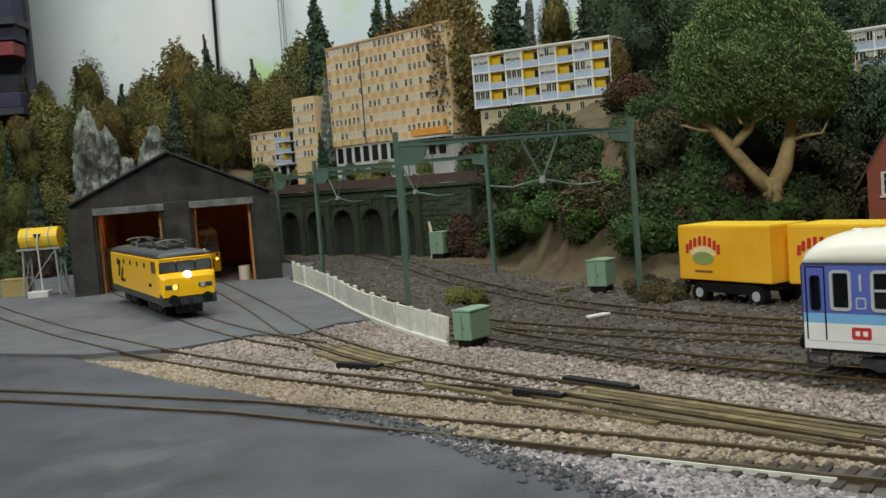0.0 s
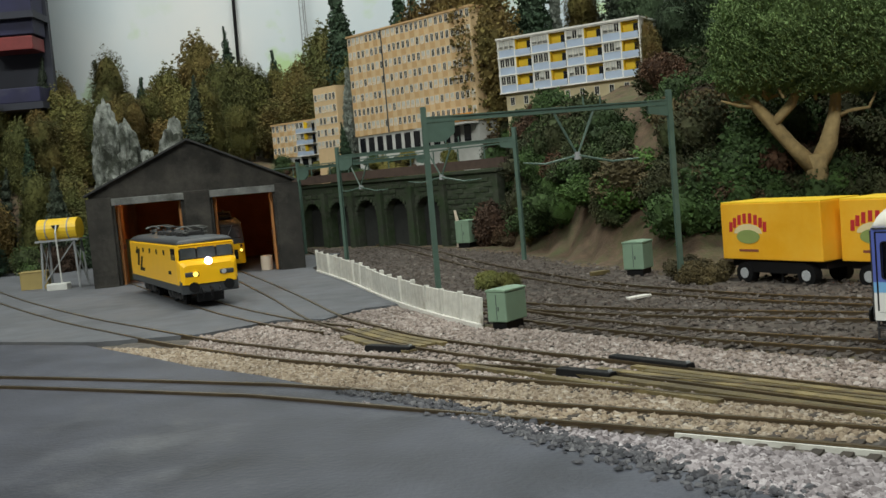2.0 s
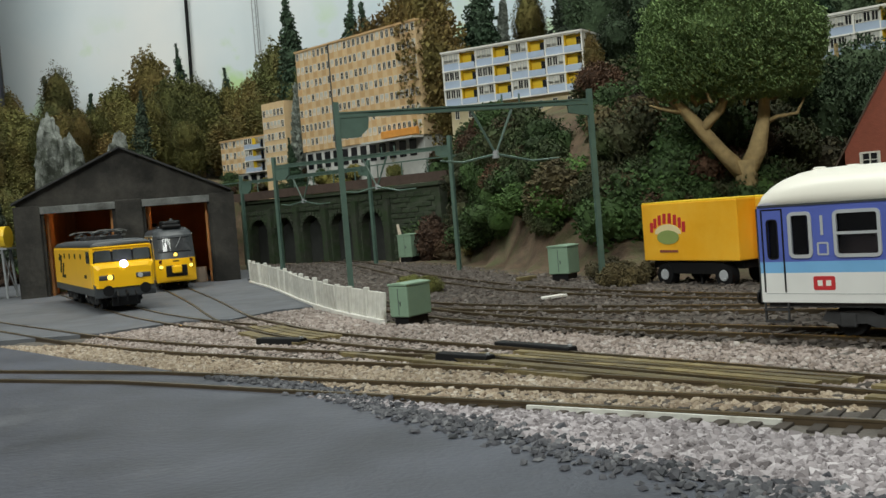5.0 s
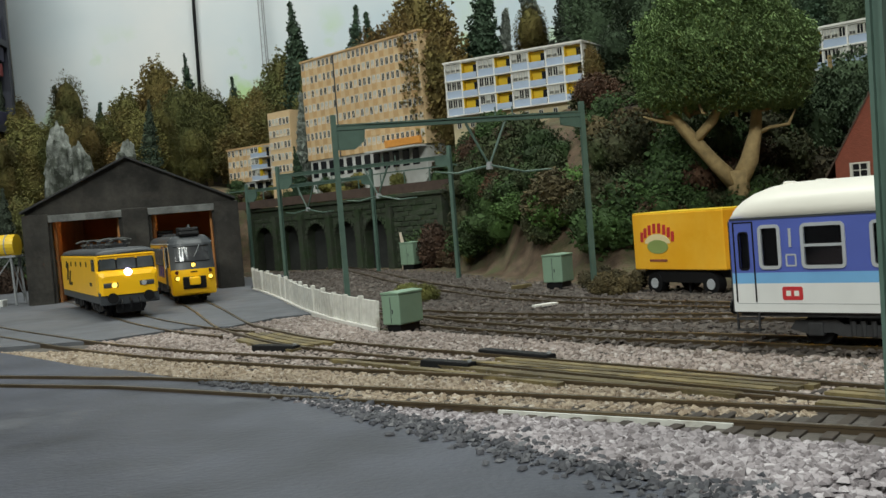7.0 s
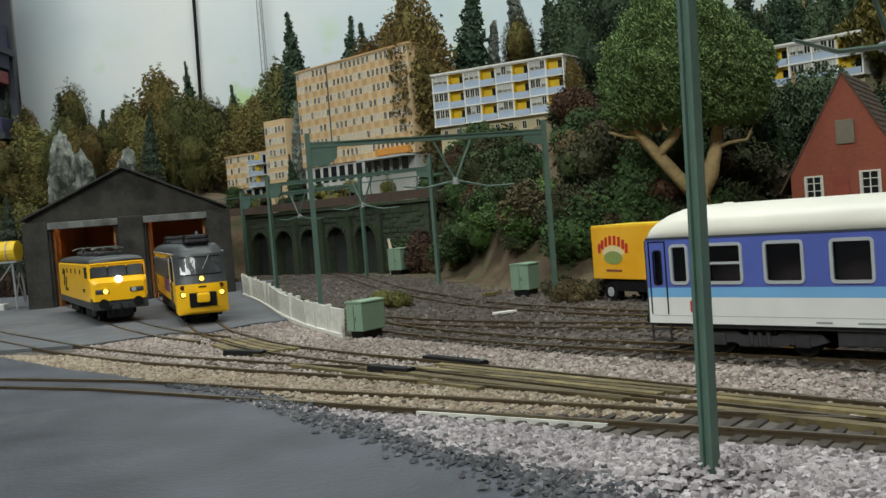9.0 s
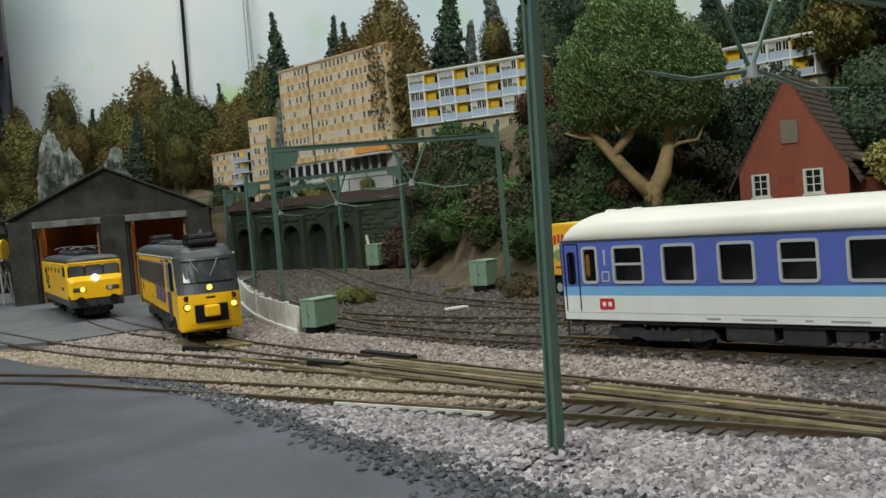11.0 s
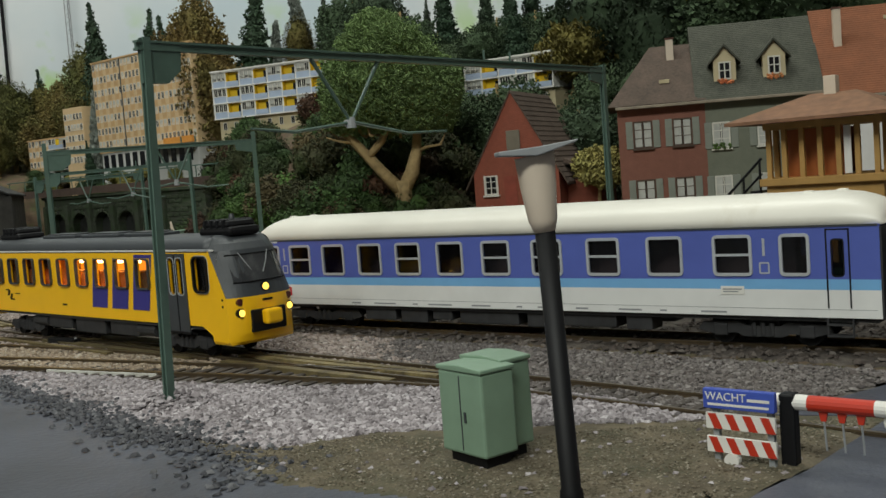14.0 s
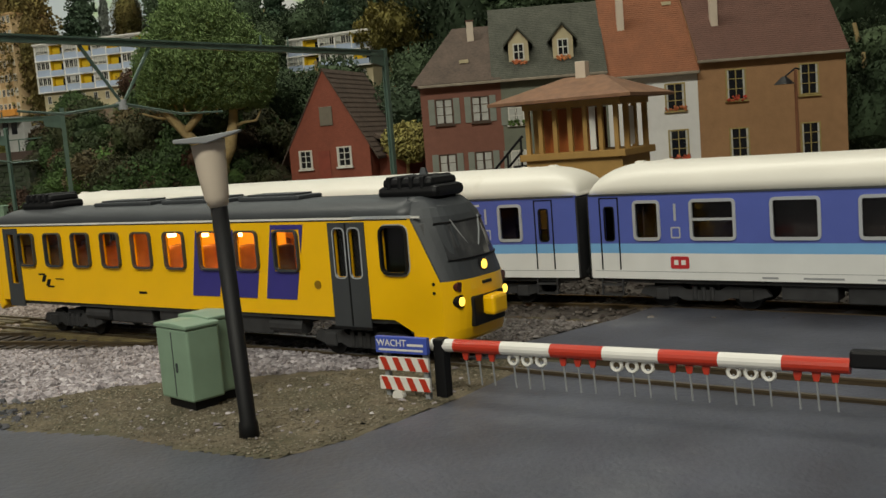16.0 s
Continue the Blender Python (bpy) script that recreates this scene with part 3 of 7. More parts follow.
def gravel(name, count, pick, size, material, label, seed):
    """Loose stones, each an uneven eight-sided lump, scattered by a rule that returns a spot or nothing."""
    rnd = random.Random(seed)
    verts, faces = [], []
    n = 0
    tries = 0
    while n < count and tries < count * 30:
        tries += 1
        spot = pick(rnd)
        if not spot:
            continue
        x, y, z = spot
        s = size * rnd.uniform(0.55, 1.3)
        a = rnd.uniform(0, math.tau)
        ca, sa = math.cos(a), math.sin(a)
        b = len(verts)
        sx, sy, sz = s * rnd.uniform(0.7, 1.3), s * rnd.uniform(0.6, 1.1), s * rnd.uniform(0.5, 0.9)
        for px, py, pz in ((1, 0.3, 0.1), (-0.3, 1, 0.2), (-1, -0.2, -0.1), (0.2, -1, 0.15), (0.45, 0.3, 0.9), (-0.45, -0.3, 0.8)):
            px, py, pz = (px + rnd.uniform(-0.25, 0.25)) * sx, (py + rnd.uniform(-0.25, 0.25)) * sy, (pz + rnd.uniform(-0.2, 0.2)) * sz
            verts.append(((x + ca * px - sa * py) * U, (y + sa * px + ca * py) * U, (z + pz) * U))
        faces += [(b + 0, b + 1, b + 4), (b + 1, b + 5, b + 4), (b + 1, b + 2, b + 5), (b + 2, b + 3, b + 5), (b + 3, b + 4, b + 5), (b + 3, b + 0, b + 4)]
        n += 1
    me = bpy.data.meshes.new(name)
    me.from_pydata(verts, [], faces)
    me.materials.append(material)
    return tagged(new(name, me), label, "gravel", "", "stuff")


# ---- tracks ----
PATH_RAILCAR = curve_points([(-46, 118), (-38.5, 105), (-32.2, 93), (-26.6, 81.5), (-22.2, 72.3), (-17.4, 62), (-12.7, 51.5), (-10, 46.8), (-6.9, 42), (-2.9, 37.5), (0.6, 34.0), (5.6, 29.0), (9, 25.6), (14, 20.8), (18, 16.9), (22, 12.9), (25.6, 9.2), (33, 1.6), (45, -10.4)])
PATH_LEFT = curve_points([(-62, 100), (-50, 84), (-40.2, 71.3), (-29.8, 58.8), (-23, 51.4), (-17.9, 46), (-13.8, 42.3), (-10.5, 39.5), (-7.7, 37.5), (-5.2, 35.6), (-2.4, 33.7), (1.5, 31.0), (5.2, 28.2), (9.0, 25.0)])
PATH_FRONT = curve_points([(-60, 49), (-40, 44.6), (-23.4, 38.7), (-11.9, 34.0), (-9.4, 32.8), (-3.3, 29.2), (2.1, 26.1), (8.0, 22.6), (13.2, 19.6), (17.6, 16.6)])
PATH_LOCO = curve_points([(-46.5, 100), (-34.0, 80.2), (-21.5, 60.2), (-16.5, 53.0), (-13.6, 49.4), (-10.8, 46.5)])
PATH_COACH = curve_points([(-30, 113), (-25, 100), (-17, 80), (-11, 66), (-6, 54.6), (-2, 47.2), (1.4, 42.7), (5.6, 38.2), (10.2, 34.3), (20.9, 25.4), (31.6, 16.6), (42, 6.0), (60, -12)])
PATH_CROSSOVER = curve_points([(-5.0, 53.8), (-1.2, 49.6), (2.6, 46.2), (7.4, 42.9), (13.0, 39.6), (19.5, 36.6)])
PATH_FAR = curve_points([(-22, 117), (-14.5, 99), (-6.4, 75.5), (-1.8, 64.5), (1.8, 57), (7.2, 49.4), (11.6, 44.8), (22, 35.4), (34, 25.4), (60, 2)])
SLEEPER_MESH = mesh_of("sleeper", box(B(), -0.13, 0.13, -1.45, 1.45, 0, 0.17, 0.02), SLEEPER)
TRACKS = []


def sweep(bm, path, s0, s1, off, z0, z1, w, step=0.7):
    n = max(2, int((s1 - s0) / step))
    rings = []
    for k in range(n + 1):
        x, y, dx, dy = along(path, s0 + (s1 - s0) * k / n)
        nx, ny = -dy, dx
        rings.append([(x + nx * (off + a), y + ny * (off + a), z) for a, z in ((-w, z0), (w, z0), (w, z1), (-w, z1))])
    return loft(bm, rings)


def track(path, s0, s1, z, label, sleepers=None, sunk=False):
    """Two rails with worn heads, and the sleepers under them; in paving only the rails show."""
    t = thing("railway_track", 0, 0, 0, 0, label, "track", "tracks of the layout", "structure")
    for side in (-0.825, 0.825):
        bm = B()
        sweep(bm, path, s0, s1, side, z - 0.2, z - 0.05, 0.045)
        sweep(bm, path, s0, s1, side, z - 0.27, z - 0.2, 0.08)
        rail = part("rail", bm, RAIL, t)
        bm = B()
        sweep(bm, path, s0, s1, side, z - 0.05, z, 0.065)
        part("rail_head", bm, RAILTOP, rail, "worn bright rail head")
    if sleepers:
        a, b = sleepers
        n = min(295, int((b - a) / 0.62))
        rnd = random.Random(int(s1 * 10))
        for k in range(n):
            x, y, dx, dy = along(path, a + (b - a) * k / n)
            place("sleeper", SLEEPER_MESH, t, x, y, z - 0.29, math.degrees(math.atan2(dy, dx)) + rnd.uniform(-2, 2))
    TRACKS.append((path, s0, s1))
    return t


RAIL_Z, MAIN_Z = 0.31, 0.22
track(PATH_RAILCAR, 0, PATH_RAILCAR[1][-1], RAIL_Z, "rusty model track from the shed to the crossing", (75, 131))
track(PATH_LEFT, 0, PATH_LEFT[1][-1], RAIL_Z, "rusty curved siding track sunk into the paved yard", (82, 128))
track(PATH_FRONT, 0, PATH_FRONT[1][-1], RAIL_Z, "rusty front track half buried in gravel", (52, 88))
track(PATH_LOCO, 0, PATH_LOCO[1][-1], RAIL_Z, "shed track embedded in the paved yard")
track(PATH_COACH, 0, PATH_COACH[1][-1], MAIN_Z, "dark main line track on brown ballast", (20, 158))
track(PATH_CROSSOVER, 0, PATH_CROSSOVER[1][-1], MAIN_Z, "crossover track between the main lines", (0, 30))
track(PATH_FAR, 0, PATH_FAR[1][-1], MAIN_Z, "farther main line track below the hillside", (10, 135))

strip = thing("white_strip", 0, 0, 0, 0, "thin white strip beside the front rail", "strip", "", "structure")
part("strip", sweep(B(), PATH_FRONT, 67.2, 73.0, -0.95, 0.1, 0.25, 0.04), FENCE, strip)

# olive timber infill and point covers at the turnouts
TURNOUT = thing("turnout_infill", 0, 0, 0, 0, "olive timber boards between the rails of a turnout", "turnout", "", "structure")
for path, s0, s1, off, w in ((PATH_RAILCAR, 80, 87.5, -0.42, 0.17), (PATH_RAILCAR, 80.6, 87.5, 0.0, 0.17), (PATH_RAILCAR, 81, 87.8, 0.42, 0.16), (PATH_RAILCAR, 82, 88, -1.3, 0.25),
                             (PATH_RAILCAR, 97.8, 109.0, 0.42, 0.16), (PATH_RAILCAR, 98.6, 108.8, 0.02, 0.14), (PATH_RAILCAR, 97, 108.4, -0.4, 0.16), (PATH_RAILCAR, 95.5, 108, -1.3, 0.2), (PATH_RAILCAR, 92, 103, -2.1, 0.15), (PATH_RAILCAR, 109.6, 121, 0.22, 0.14), (PATH_RAILCAR, 109.6, 120, -0.2, 0.15), (PATH_RAILCAR, 110, 119, -1.3, 0.18), (PATH_FRONT, 88, 98, 0.0, 0.2)):
    part("board", sweep(B(), path, s0, s1, off, 0.08, RAIL_Z - 0.015, w, 1.5), TIMBER, TURNOUT)
for x0, y0, x1, y1 in ((-0.6, 33.3, 1.05, 31.9), (1.2, 34.9, 3.5, 32.5), (-8.3, 40.6, -6.3, 39.4)):
    d = math.hypot(x1 - x0, y1 - y0)
    m = thing("point_cover", x0, y0, 0.12, math.degrees(math.atan2(y1 - y0, x1 - x0)), "long black plastic turnout motor cover beside the rails", "point motor", "point covers")
    part("cover", prism(B(), [(-0.26, 0), (0.26, 0), (0.2, 0.3), (-0.2, 0.3)], 0, d, "x", 0.04), BLACK, m)
    part("knob", cyl(B(), (d - 0.1, 0, 0.3), (d - 0.1, 0, 0.36), 0.07), GREY_LEAD, m)


def in_poly(poly, zf):
    x0, x1, y0, y1 = min(p[0] for p in poly), max(p[0] for p in poly), min(p[1] for p in poly), max(p[1] for p in poly)

    def pick(rnd):
        p = (rnd.uniform(x0, x1), rnd.uniform(y0, y1))
        return (*p, zf(rnd)) if inside(p, poly) else None
    return pick


FRONT_STRIP = [(-0.4, 25.2), (1.9, 22.4), (4.8, 18.6), (7.0, 16.0), (8.8, 13.7), (12.6, 10.4), (15.4, 11.2), (24, 9.6), (22, 12.6), (18, 16.0), (12.0, 18.2), (8, 20.4), (4, 23.4), (-4, 28.4), (-8, 32.0)]
TAN_ZONE = [(-22.5, 46.6), (-17.8, 42.2), (-15.2, 39.6), (-11.7, 36.8), (-7.6, 32.8), (-4.4, 30.1), (-2.4, 27.7), (4, 24.6), (9, 22.6), (9.5, 24.6), (2, 29.6), (-6, 35), (-12, 39.5), (-17.5, 44.5)]
PINK_ZONE = [(-17.8, 44.8), (-12, 39.8), (-6, 35.3), (2, 30), (9.5, 24.8), (14, 19.6), (19, 16), (24.8, 9.8), (30.4, 12.9), (20, 22.5), (9.8, 31.2), (5.2, 35.5), (1.3, 40), (-1.6, 43), (-4.3, 44.8), (-9.2, 54.2), (-10.9, 53.5), (-12.4, 50.3), (-15.1, 51.2), (-18, 48)]
gravel("pale_gravel", 17000, in_poly(FRONT_STRIP, lambda r: 0.13 + r.uniform(0, 0.06)), 0.115, STONE_WHITE, "pale grey track gravel along the road", 11)
gravel("tan_gravel", 12000, in_poly(TAN_ZONE, lambda r: 0.11 + r.uniform(0, 0.05)), 0.11, STONE_TAN, "tan track gravel round the front rails", 12)
def split(pick, side):
    """Only the spots on one side of the change from pink to sooty gravel near the crossing."""
    def spot(r):
        p = pick(r)
        return p if p and (p[0] + 1.5 * noise.noise((p[0] * 0.4, p[1] * 0.4, 2)) + r.uniform(-1, 1) > 15.5) == side else None
    return spot


gravel("sooty_gravel", 8000, split(in_poly(PINK_ZONE, lambda r: 0.11 + r.uniform(0, 0.05)), True), 0.09, STONE_GREY, "sooty grey-brown gravel near the crossing", 18)
gravel("pink_gravel", 19000, split(in_poly(PINK_ZONE, lambda r: 0.11 + r.uniform(0, 0.05)), False), 0.11, STONE_PINK, "pinkish grey track gravel between the sidings", 13)
gravel("brown_gravel", 16000, in_poly(MAIN_BED[:-2] + [(50, 0)], lambda r: 0.06 + r.uniform(0, 0.06)), 0.13, STONE_BROWN, "dark brown gravel of the main line", 14)


def rim(rnd):
    k = rnd.randrange(4, len(ROAD_EDGE) - 1)
    (ax, ay), (bx, by) = ROAD_EDGE[k], ROAD_EDGE[k + 1]
    t = rnd.random()
    wide = 0.15 + 0.07 * (k - 4)
    d = rnd.gauss(0, wide)
    nx, ny = -(by - ay), bx - ax
    n = math.hypot(nx, ny)
    return (ax + (bx - ax) * t + nx / n * d, ay + (by - ay) * t + ny / n * d, 0.19 + rnd.uniform(0, 0.04))


def heap(rnd):
    """A low heap of loose stones round the foot of the near mast."""
    a, d = rnd.uniform(0, math.tau), 2.4 * rnd.random() ** 0.5
    return (8.75 + d * math.cos(a), 17.0 + d * math.sin(a), 0.12 + rnd.random() * 0.42 * math.exp(-(d / 1.3) ** 2))


gravel("heaped_gravel", 1500, heap, 0.11, STONE_WHITE, "pale gravel heaped round the mast foot", 19)
gravel("tarred_gravel", 2400, rim, 0.11, STONE_DARK, "tar-blackened gravel along the road edge", 15)
gravel("dirt_grit", 9000, in_poly(DIRT, lambda r: 0.22 + r.uniform(0, 0.015)), 0.036, STONE_SOIL, "fine grit on the sandy dirt", 16)
gravel("white_pebbles", 90, in_poly(DIRT, lambda r: 0.23), 0.075, STONE_WHITE, "scattered white pebbles on the sandy dirt", 17)


# ---- rolling stock ----
def text_mesh(words, size, material, name="lettering"):
    cu = bpy.data.curves.new(name, "FONT")
    cu.body, cu.size, cu.extrude, cu.align_x, cu.align_y = words, size * U, 0.0001, "CENTER", "CENTER"
    ob = bpy.data.objects.new(name, cu)
    me = bpy.data.meshes.new_from_object(ob)
    me.materials.append(material)
    bpy.data.objects.remove(ob)
    return me


def wheelset(bm, x, r=0.5):
    for s in (-1, 1):
        cyl(bm, (x, s * 0.72, r), (x, s * 0.98, r), r, r * 0.97, 18)
        cyl(bm, (x, s * 0.98, r), (x, s * 1.06, r), r * 0.3, r * 0.3, 10)
    return cyl(bm, (x, -0.8, r), (x, 0.8, r), 0.1, None, 8)


def bogie(parent, x, base=2.6, r=0.5, name="bogie"):
    bm = B()
    for s in (-1, 1):
        y0, y1 = (1.06, 1.22) if s > 0 else (-1.22, -1.06)
        prism(bm, [(-base * 0.78, 0.5), (-base * 0.6, 0.36), (-base * 0.32, 0.42), (-base * 0.22, 0.3), (base * 0.22, 0.3), (base * 0.32, 0.42), (base * 0.6, 0.36), (base * 0.78, 0.5), (base * 0.72, 0.75), (base * 0.28, 0.8), (base * 0.2, 0.66), (-base * 0.2, 0.66), (-base * 0.28, 0.8), (-base * 0.72, 0.75)], y0, y1, "y")
        for a in (-base / 2, base / 2):
            box(bm, a - 0.24, a + 0.24, y0 - 0.05, y1 + 0.05, 0.3, 0.72, 0.05)
        for a in (-0.3, 0, 0.3):
            cyl(bm, (a, s * 1.18, 0.34), (a, s * 1.18, 0.78), 0.1, None, 8)
    box(bm, -0.5, 0.5, -1.06, 1.06, 0.5, 0.9)
    bmesh.ops.translate(bm, vec=(x, 0, 0), verts=bm.verts)
    b = part(name, bm, UNDER, parent, "dark grey bogie frame")
    for a in (-base / 2, base / 2):
        part("wheelset", wheelset(B(), x + a, r), BLACK, b)
    return b


COACH_LEN = 27.8
COACH_WIDE = [3.03, 5.08, 7.22, 9.33, 11.5, 13.72, 16.03, 18.38, 20.75, 23.15]
COMPARTMENTS = [4.47 + 2.62 * k for k in range(8)]


def coach(x, y, z, rz, label, turned=False):
    """A long passenger coach: open window frames in a thin shell, seats and walls inside, domed roof."""
    c = thing("passenger_coach", x, y, z, rz, label, "railway coach", "coaches of the express train")
    L, W, z0, z1 = COACH_LEN, 1.6, 1.05, 3.93
    wins = [(1.08, 1.66)] + [(a - 0.6, a + 0.6) for a in COACH_WIDE] + [(24.77, 25.6)]
    doors = [(0.22, 0.78), (26.2, 26.8)]
    if turned:
        wins = [(1.78, 2.62)] + [(a - 0.7, a + 0.7) for a in COMPARTMENTS] + [(24.8, 25.6)]
        doors = [(0.52, 1.12), (26.5, 27.1)]
    holes = [(a, b, 2.42, 3.63) for a, b in wins] + [(a + 0.12, b - 0.12, 2.35, 3.5) for a, b in doors]
    for s in (-1, 1):
        y0, y1 = sorted((s * W, s * (W - 0.12)))
        bm = holed(B(), 0.06, L - 0.06, z0, z1, y0, y1, holes)
        side = part("side_wall", bm, COACH, c, "blue over white side with a light blue stripe")
        if s > 0:
            continue
        for k, (a, b) in enumerate(wins):
            bm = ring(B(), a - 0.07, b + 0.07, 2.35, 3.7, -W - 0.05, -W + 0.03, 0.1, 0.16)
            if k in ((1,) if turned else (1, 4, 6, 7, 8, 10)):
                box(bm, a, b, -W - 0.04, -W + 0.02, 3.0, 3.08)
            part("window", bm, SILVER, c, "rounded silver-grey window frame")
        for a, b in doors:
            bm = B()
            for u in (a - 0.06, b + 0.02):
                box(bm, u, u + 0.05, -W - 0.012, -W + 0.02, z0 + 0.3, z1 - 0.12)
            box(bm, a - 0.06, b + 0.07, -W - 0.012, -W + 0.02, z1 - 0.15, z1 - 0.11)
            part("door", bm, BLACK, c, "door outlined by dark rubber seals")
            bm = ring(B(), a + 0.1, b - 0.1, 2.33, 3.52, -W - 0.02, -W + 0.02, 0.04, 0.12)
            part("door_window_seal", bm, BLACK, c)
            st = B()
            for zz in (0.45, 0.8):
                box(st, a - 0.1, b + 0.1, -W - 0.06, -W + 0.3, zz, zz + 0.05)
            for u in (a - 0.1, b + 0.06):
                box(st, u, u + 0.05, -W - 0.02, -W + 0.04, 0.45, z0)
            part("step", st, UNDER, c)
    g = B()
    for s in (-1, 1):
        box(g, 0.3, L - 0.3, s * (W - 0.075) - 0.01, s * (W - 0.075) + 0.01, 2.3, 3.74)
    gl = part("glazing", g, PANE, c, "dark tinted glazing")
    gl.visible_shadow = False
    # roof
    bm = B()
    rings = []
    n = 15
    stations = [0.0, 0.12, 0.3, 0.6, 1.0, 1.5, 2.0] + [2.0 + (L - 4.0) * k / 8 for k in range(1, 8)] + [L - 2.0, L - 1.5, L - 1.0, L - 0.6, L - 0.3, L - 0.12, L]
    for u in stations:
        e = min(u, L - u)
        k = math.sqrt(max(0.0, 1 - (1 - min(1, e / 1.9)) ** 2.2))
        h, w = 0.2 + 0.83 * k, W - 0.16 * (1 - min(1, e / 0.8)) ** 2
        prof = [(w * math.copysign(abs(math.cos(a)) ** 0.75, math.cos(a)), 3.9 + h * math.sin(a) ** 0.8) for a in [math.pi * j / (n - 1) for j in range(n)]]
        rings.append([(u, p, q) for p, q in prof])
    loft(bm, rings)
    roof = part("roof", bm, ROOFWHITE, c, "domed off-white roof", smooth=True)
    for u, v in ((1.5, -0.3), (2.3, 0.2), (25.3, -0.3), (26.2, 0.2)):
        part("roof_vent", prism(B(), [(u - 0.25, 4.7), (u + 0.25, 4.7), (u + 0.16, 4.96), (u - 0.16, 4.96)], v - 0.14, v + 0.14, "y", 0.05), ROOFWHITE, roof)
    part("rain_strip", box(box(B(), 0.1, L - 0.1, -W - 0.03, -W, 3.88, 3.94), 0.1, L - 0.1, W, W + 0.03, 3.88, 3.94), DARKGREY, c)
    # ends, floor and inside
    for u0, u1, v in ((0.0, 0.12, 0), (L - 0.12, L, 1)):
        bm = B()
        box(bm, u0, u1, -W + 0.02, -0.5, z0, 3.85)
        box(bm, u0, u1, 0.5, W - 0.02, z0, 3.85)
        box(bm, u0, u1, -0.5, 0.5, 3.3, 3.85)
        part("end_wall", bm, UNDER, c, "sooty dark end wall")
        bm = B()
        e0, e1 = (u0 - 0.28, u0 + 0.02) if not v else (u1 - 0.02, u1 + 0.28)
        for a, b, p, q in ((-0.72, -0.45, 1.1, 3.7), (0.45, 0.72, 1.1, 3.7), (-0.72, 0.72, 3.4, 3.72), (-0.6, 0.6, 1.0, 1.15)):
            box(bm, e0, e1, a, b, p, q, 0.06)
        part("gangway_bellows", bm, BLACK, c, "black rubber gangway bellows")
        bm = B()
        for s in (-1, 1):
            cyl(bm, (e0 if not v else u1, s * 0.98, 1.15), (u0 if not v else e1, s * 0.98, 1.15), 0.1, None, 8)
            cyl(bm, ((e0 if not v else e1) - 0.03, s * 0.98, 1.15), ((e0 if not v else e1) + 0.03, s * 0.98, 1.15), 0.26, None, 14)
        part("buffer", bm, BLACK, c)
    bm = B()
    box(bm, 0.1, L - 0.1, -W + 0.14, W - 0.14, 1.0, 1.15)
    for k in range(11):
        u = 3.1 + 2.233 * (k - 0.5)
        box(bm, u - 0.06, u + 0.06, -0.6, W - 0.2, 1.15, 3.7)
        for q in (-0.52, 0.28):
            if 1.5 < u + q < L - 3:
                box(bm, u + q, u + q + 0.3, -0.6, W - 0.3, 1.15, 2.75, 0.08)
    box(bm, 2.0, L - 2.9, -0.66, -0.6, 1.15, 3.7)
    box(bm, 1.96, 2.02, -W + 0.2, W - 0.2, 1.15, 3.7)
    part("interior", bm, INTERIOR, c, "dim brown compartments and seats")
    # underframe
    bm = B()
    box(bm, 0.2, L - 0.2, -1.45, 1.45, 0.9, 1.02)
    for a, b, p, q in ((6.5, 8.2, 0.42, 0.9), (8.5, 9.9, 0.35, 0.9), (10.2, 11.2, 0.5, 0.9), (11.6, 14.4, 0.4, 0.9), (14.8, 16.0, 0.35, 0.9), (16.4, 18.6, 0.45, 0.9), (19.0, 20.0, 0.4, 0.9)):
        box(bm, a, b, -1.35, -0.5, p, q, 0.04)
        box(bm, a, b, 0.5, 1.35, p, q, 0.04)
    part("underframe", bm, UNDER, c, "dark equipment boxes under the floor")
    bogie(c, 3.9, 2.87, 0.5)
    bogie(c, L - 3.9, 2.87, 0.5)
    # markings
    for u in (2.02, 24.2) if not turned else (3.2, L - 3.2):
        me = text_mesh("1", 0.82, SILVER)
        t = new("class_number", me)
        t.parent = c
        t.matrix_basis = pose(u * U, (-W - 0.012) * U, 3.25 * U, 90, 0, 0)
        part("class_panel", ring(B(), u - 0.17, u + 0.17, 2.42, 2.8, -W - 0.012, -W + 0.01, 0.05, 0.05), SILVER, c)
    for u in (2.0 if not turned else 3.3,):
        bm = ring(B(), u - 0.32, u + 0.32, 1.42, 1.82, -W - 0.014, -W + 0.01, 0.06, 0.06)
        for a in (-0.16, 0.03):
            ring(bm, u + a, u + a + 0.14, 1.51, 1.73, -W - 0.014, -W + 0.01, 0.045, 0.03)
        box(bm, u - 0.27, u + 0.27, -W - 0.008, -W + 0.01, 1.46, 1.78)
        part("emblem", bm, LOGO_RED, c, "small red framed emblem")
        part("emblem_mark", box(box(B(), u - 0.2, u - 0.05, -W - 0.016, -W, 1.54, 1.7), u + 0.05, u + 0.2, -W - 0.016, -W, 1.54, 1.7), WHITE, c)
    bm = B()
    rnd = random.Random(4)
    u = 6.0
    while u < 24:
        w = rnd.choice((0.25, 0.5, 0.9, 1.2))
        box(bm, u, u + w, -W - 0.008, -W + 0.01, 1.13, 1.19)
        u += w + rnd.uniform(0.5, 1.4)
    box(bm, 0.2, L - 0.2, -W - 0.006, -W + 0.01, 1.3, 1.315)
    part("lettering", bm, GREY_LEAD, c, "rows of tiny grey lettering")
    part("route_board", box(B(), 22.7, 23.5, -W - 0.02, -W + 0.01, 1.75, 2.02), WHITE, c, "small white destination board")
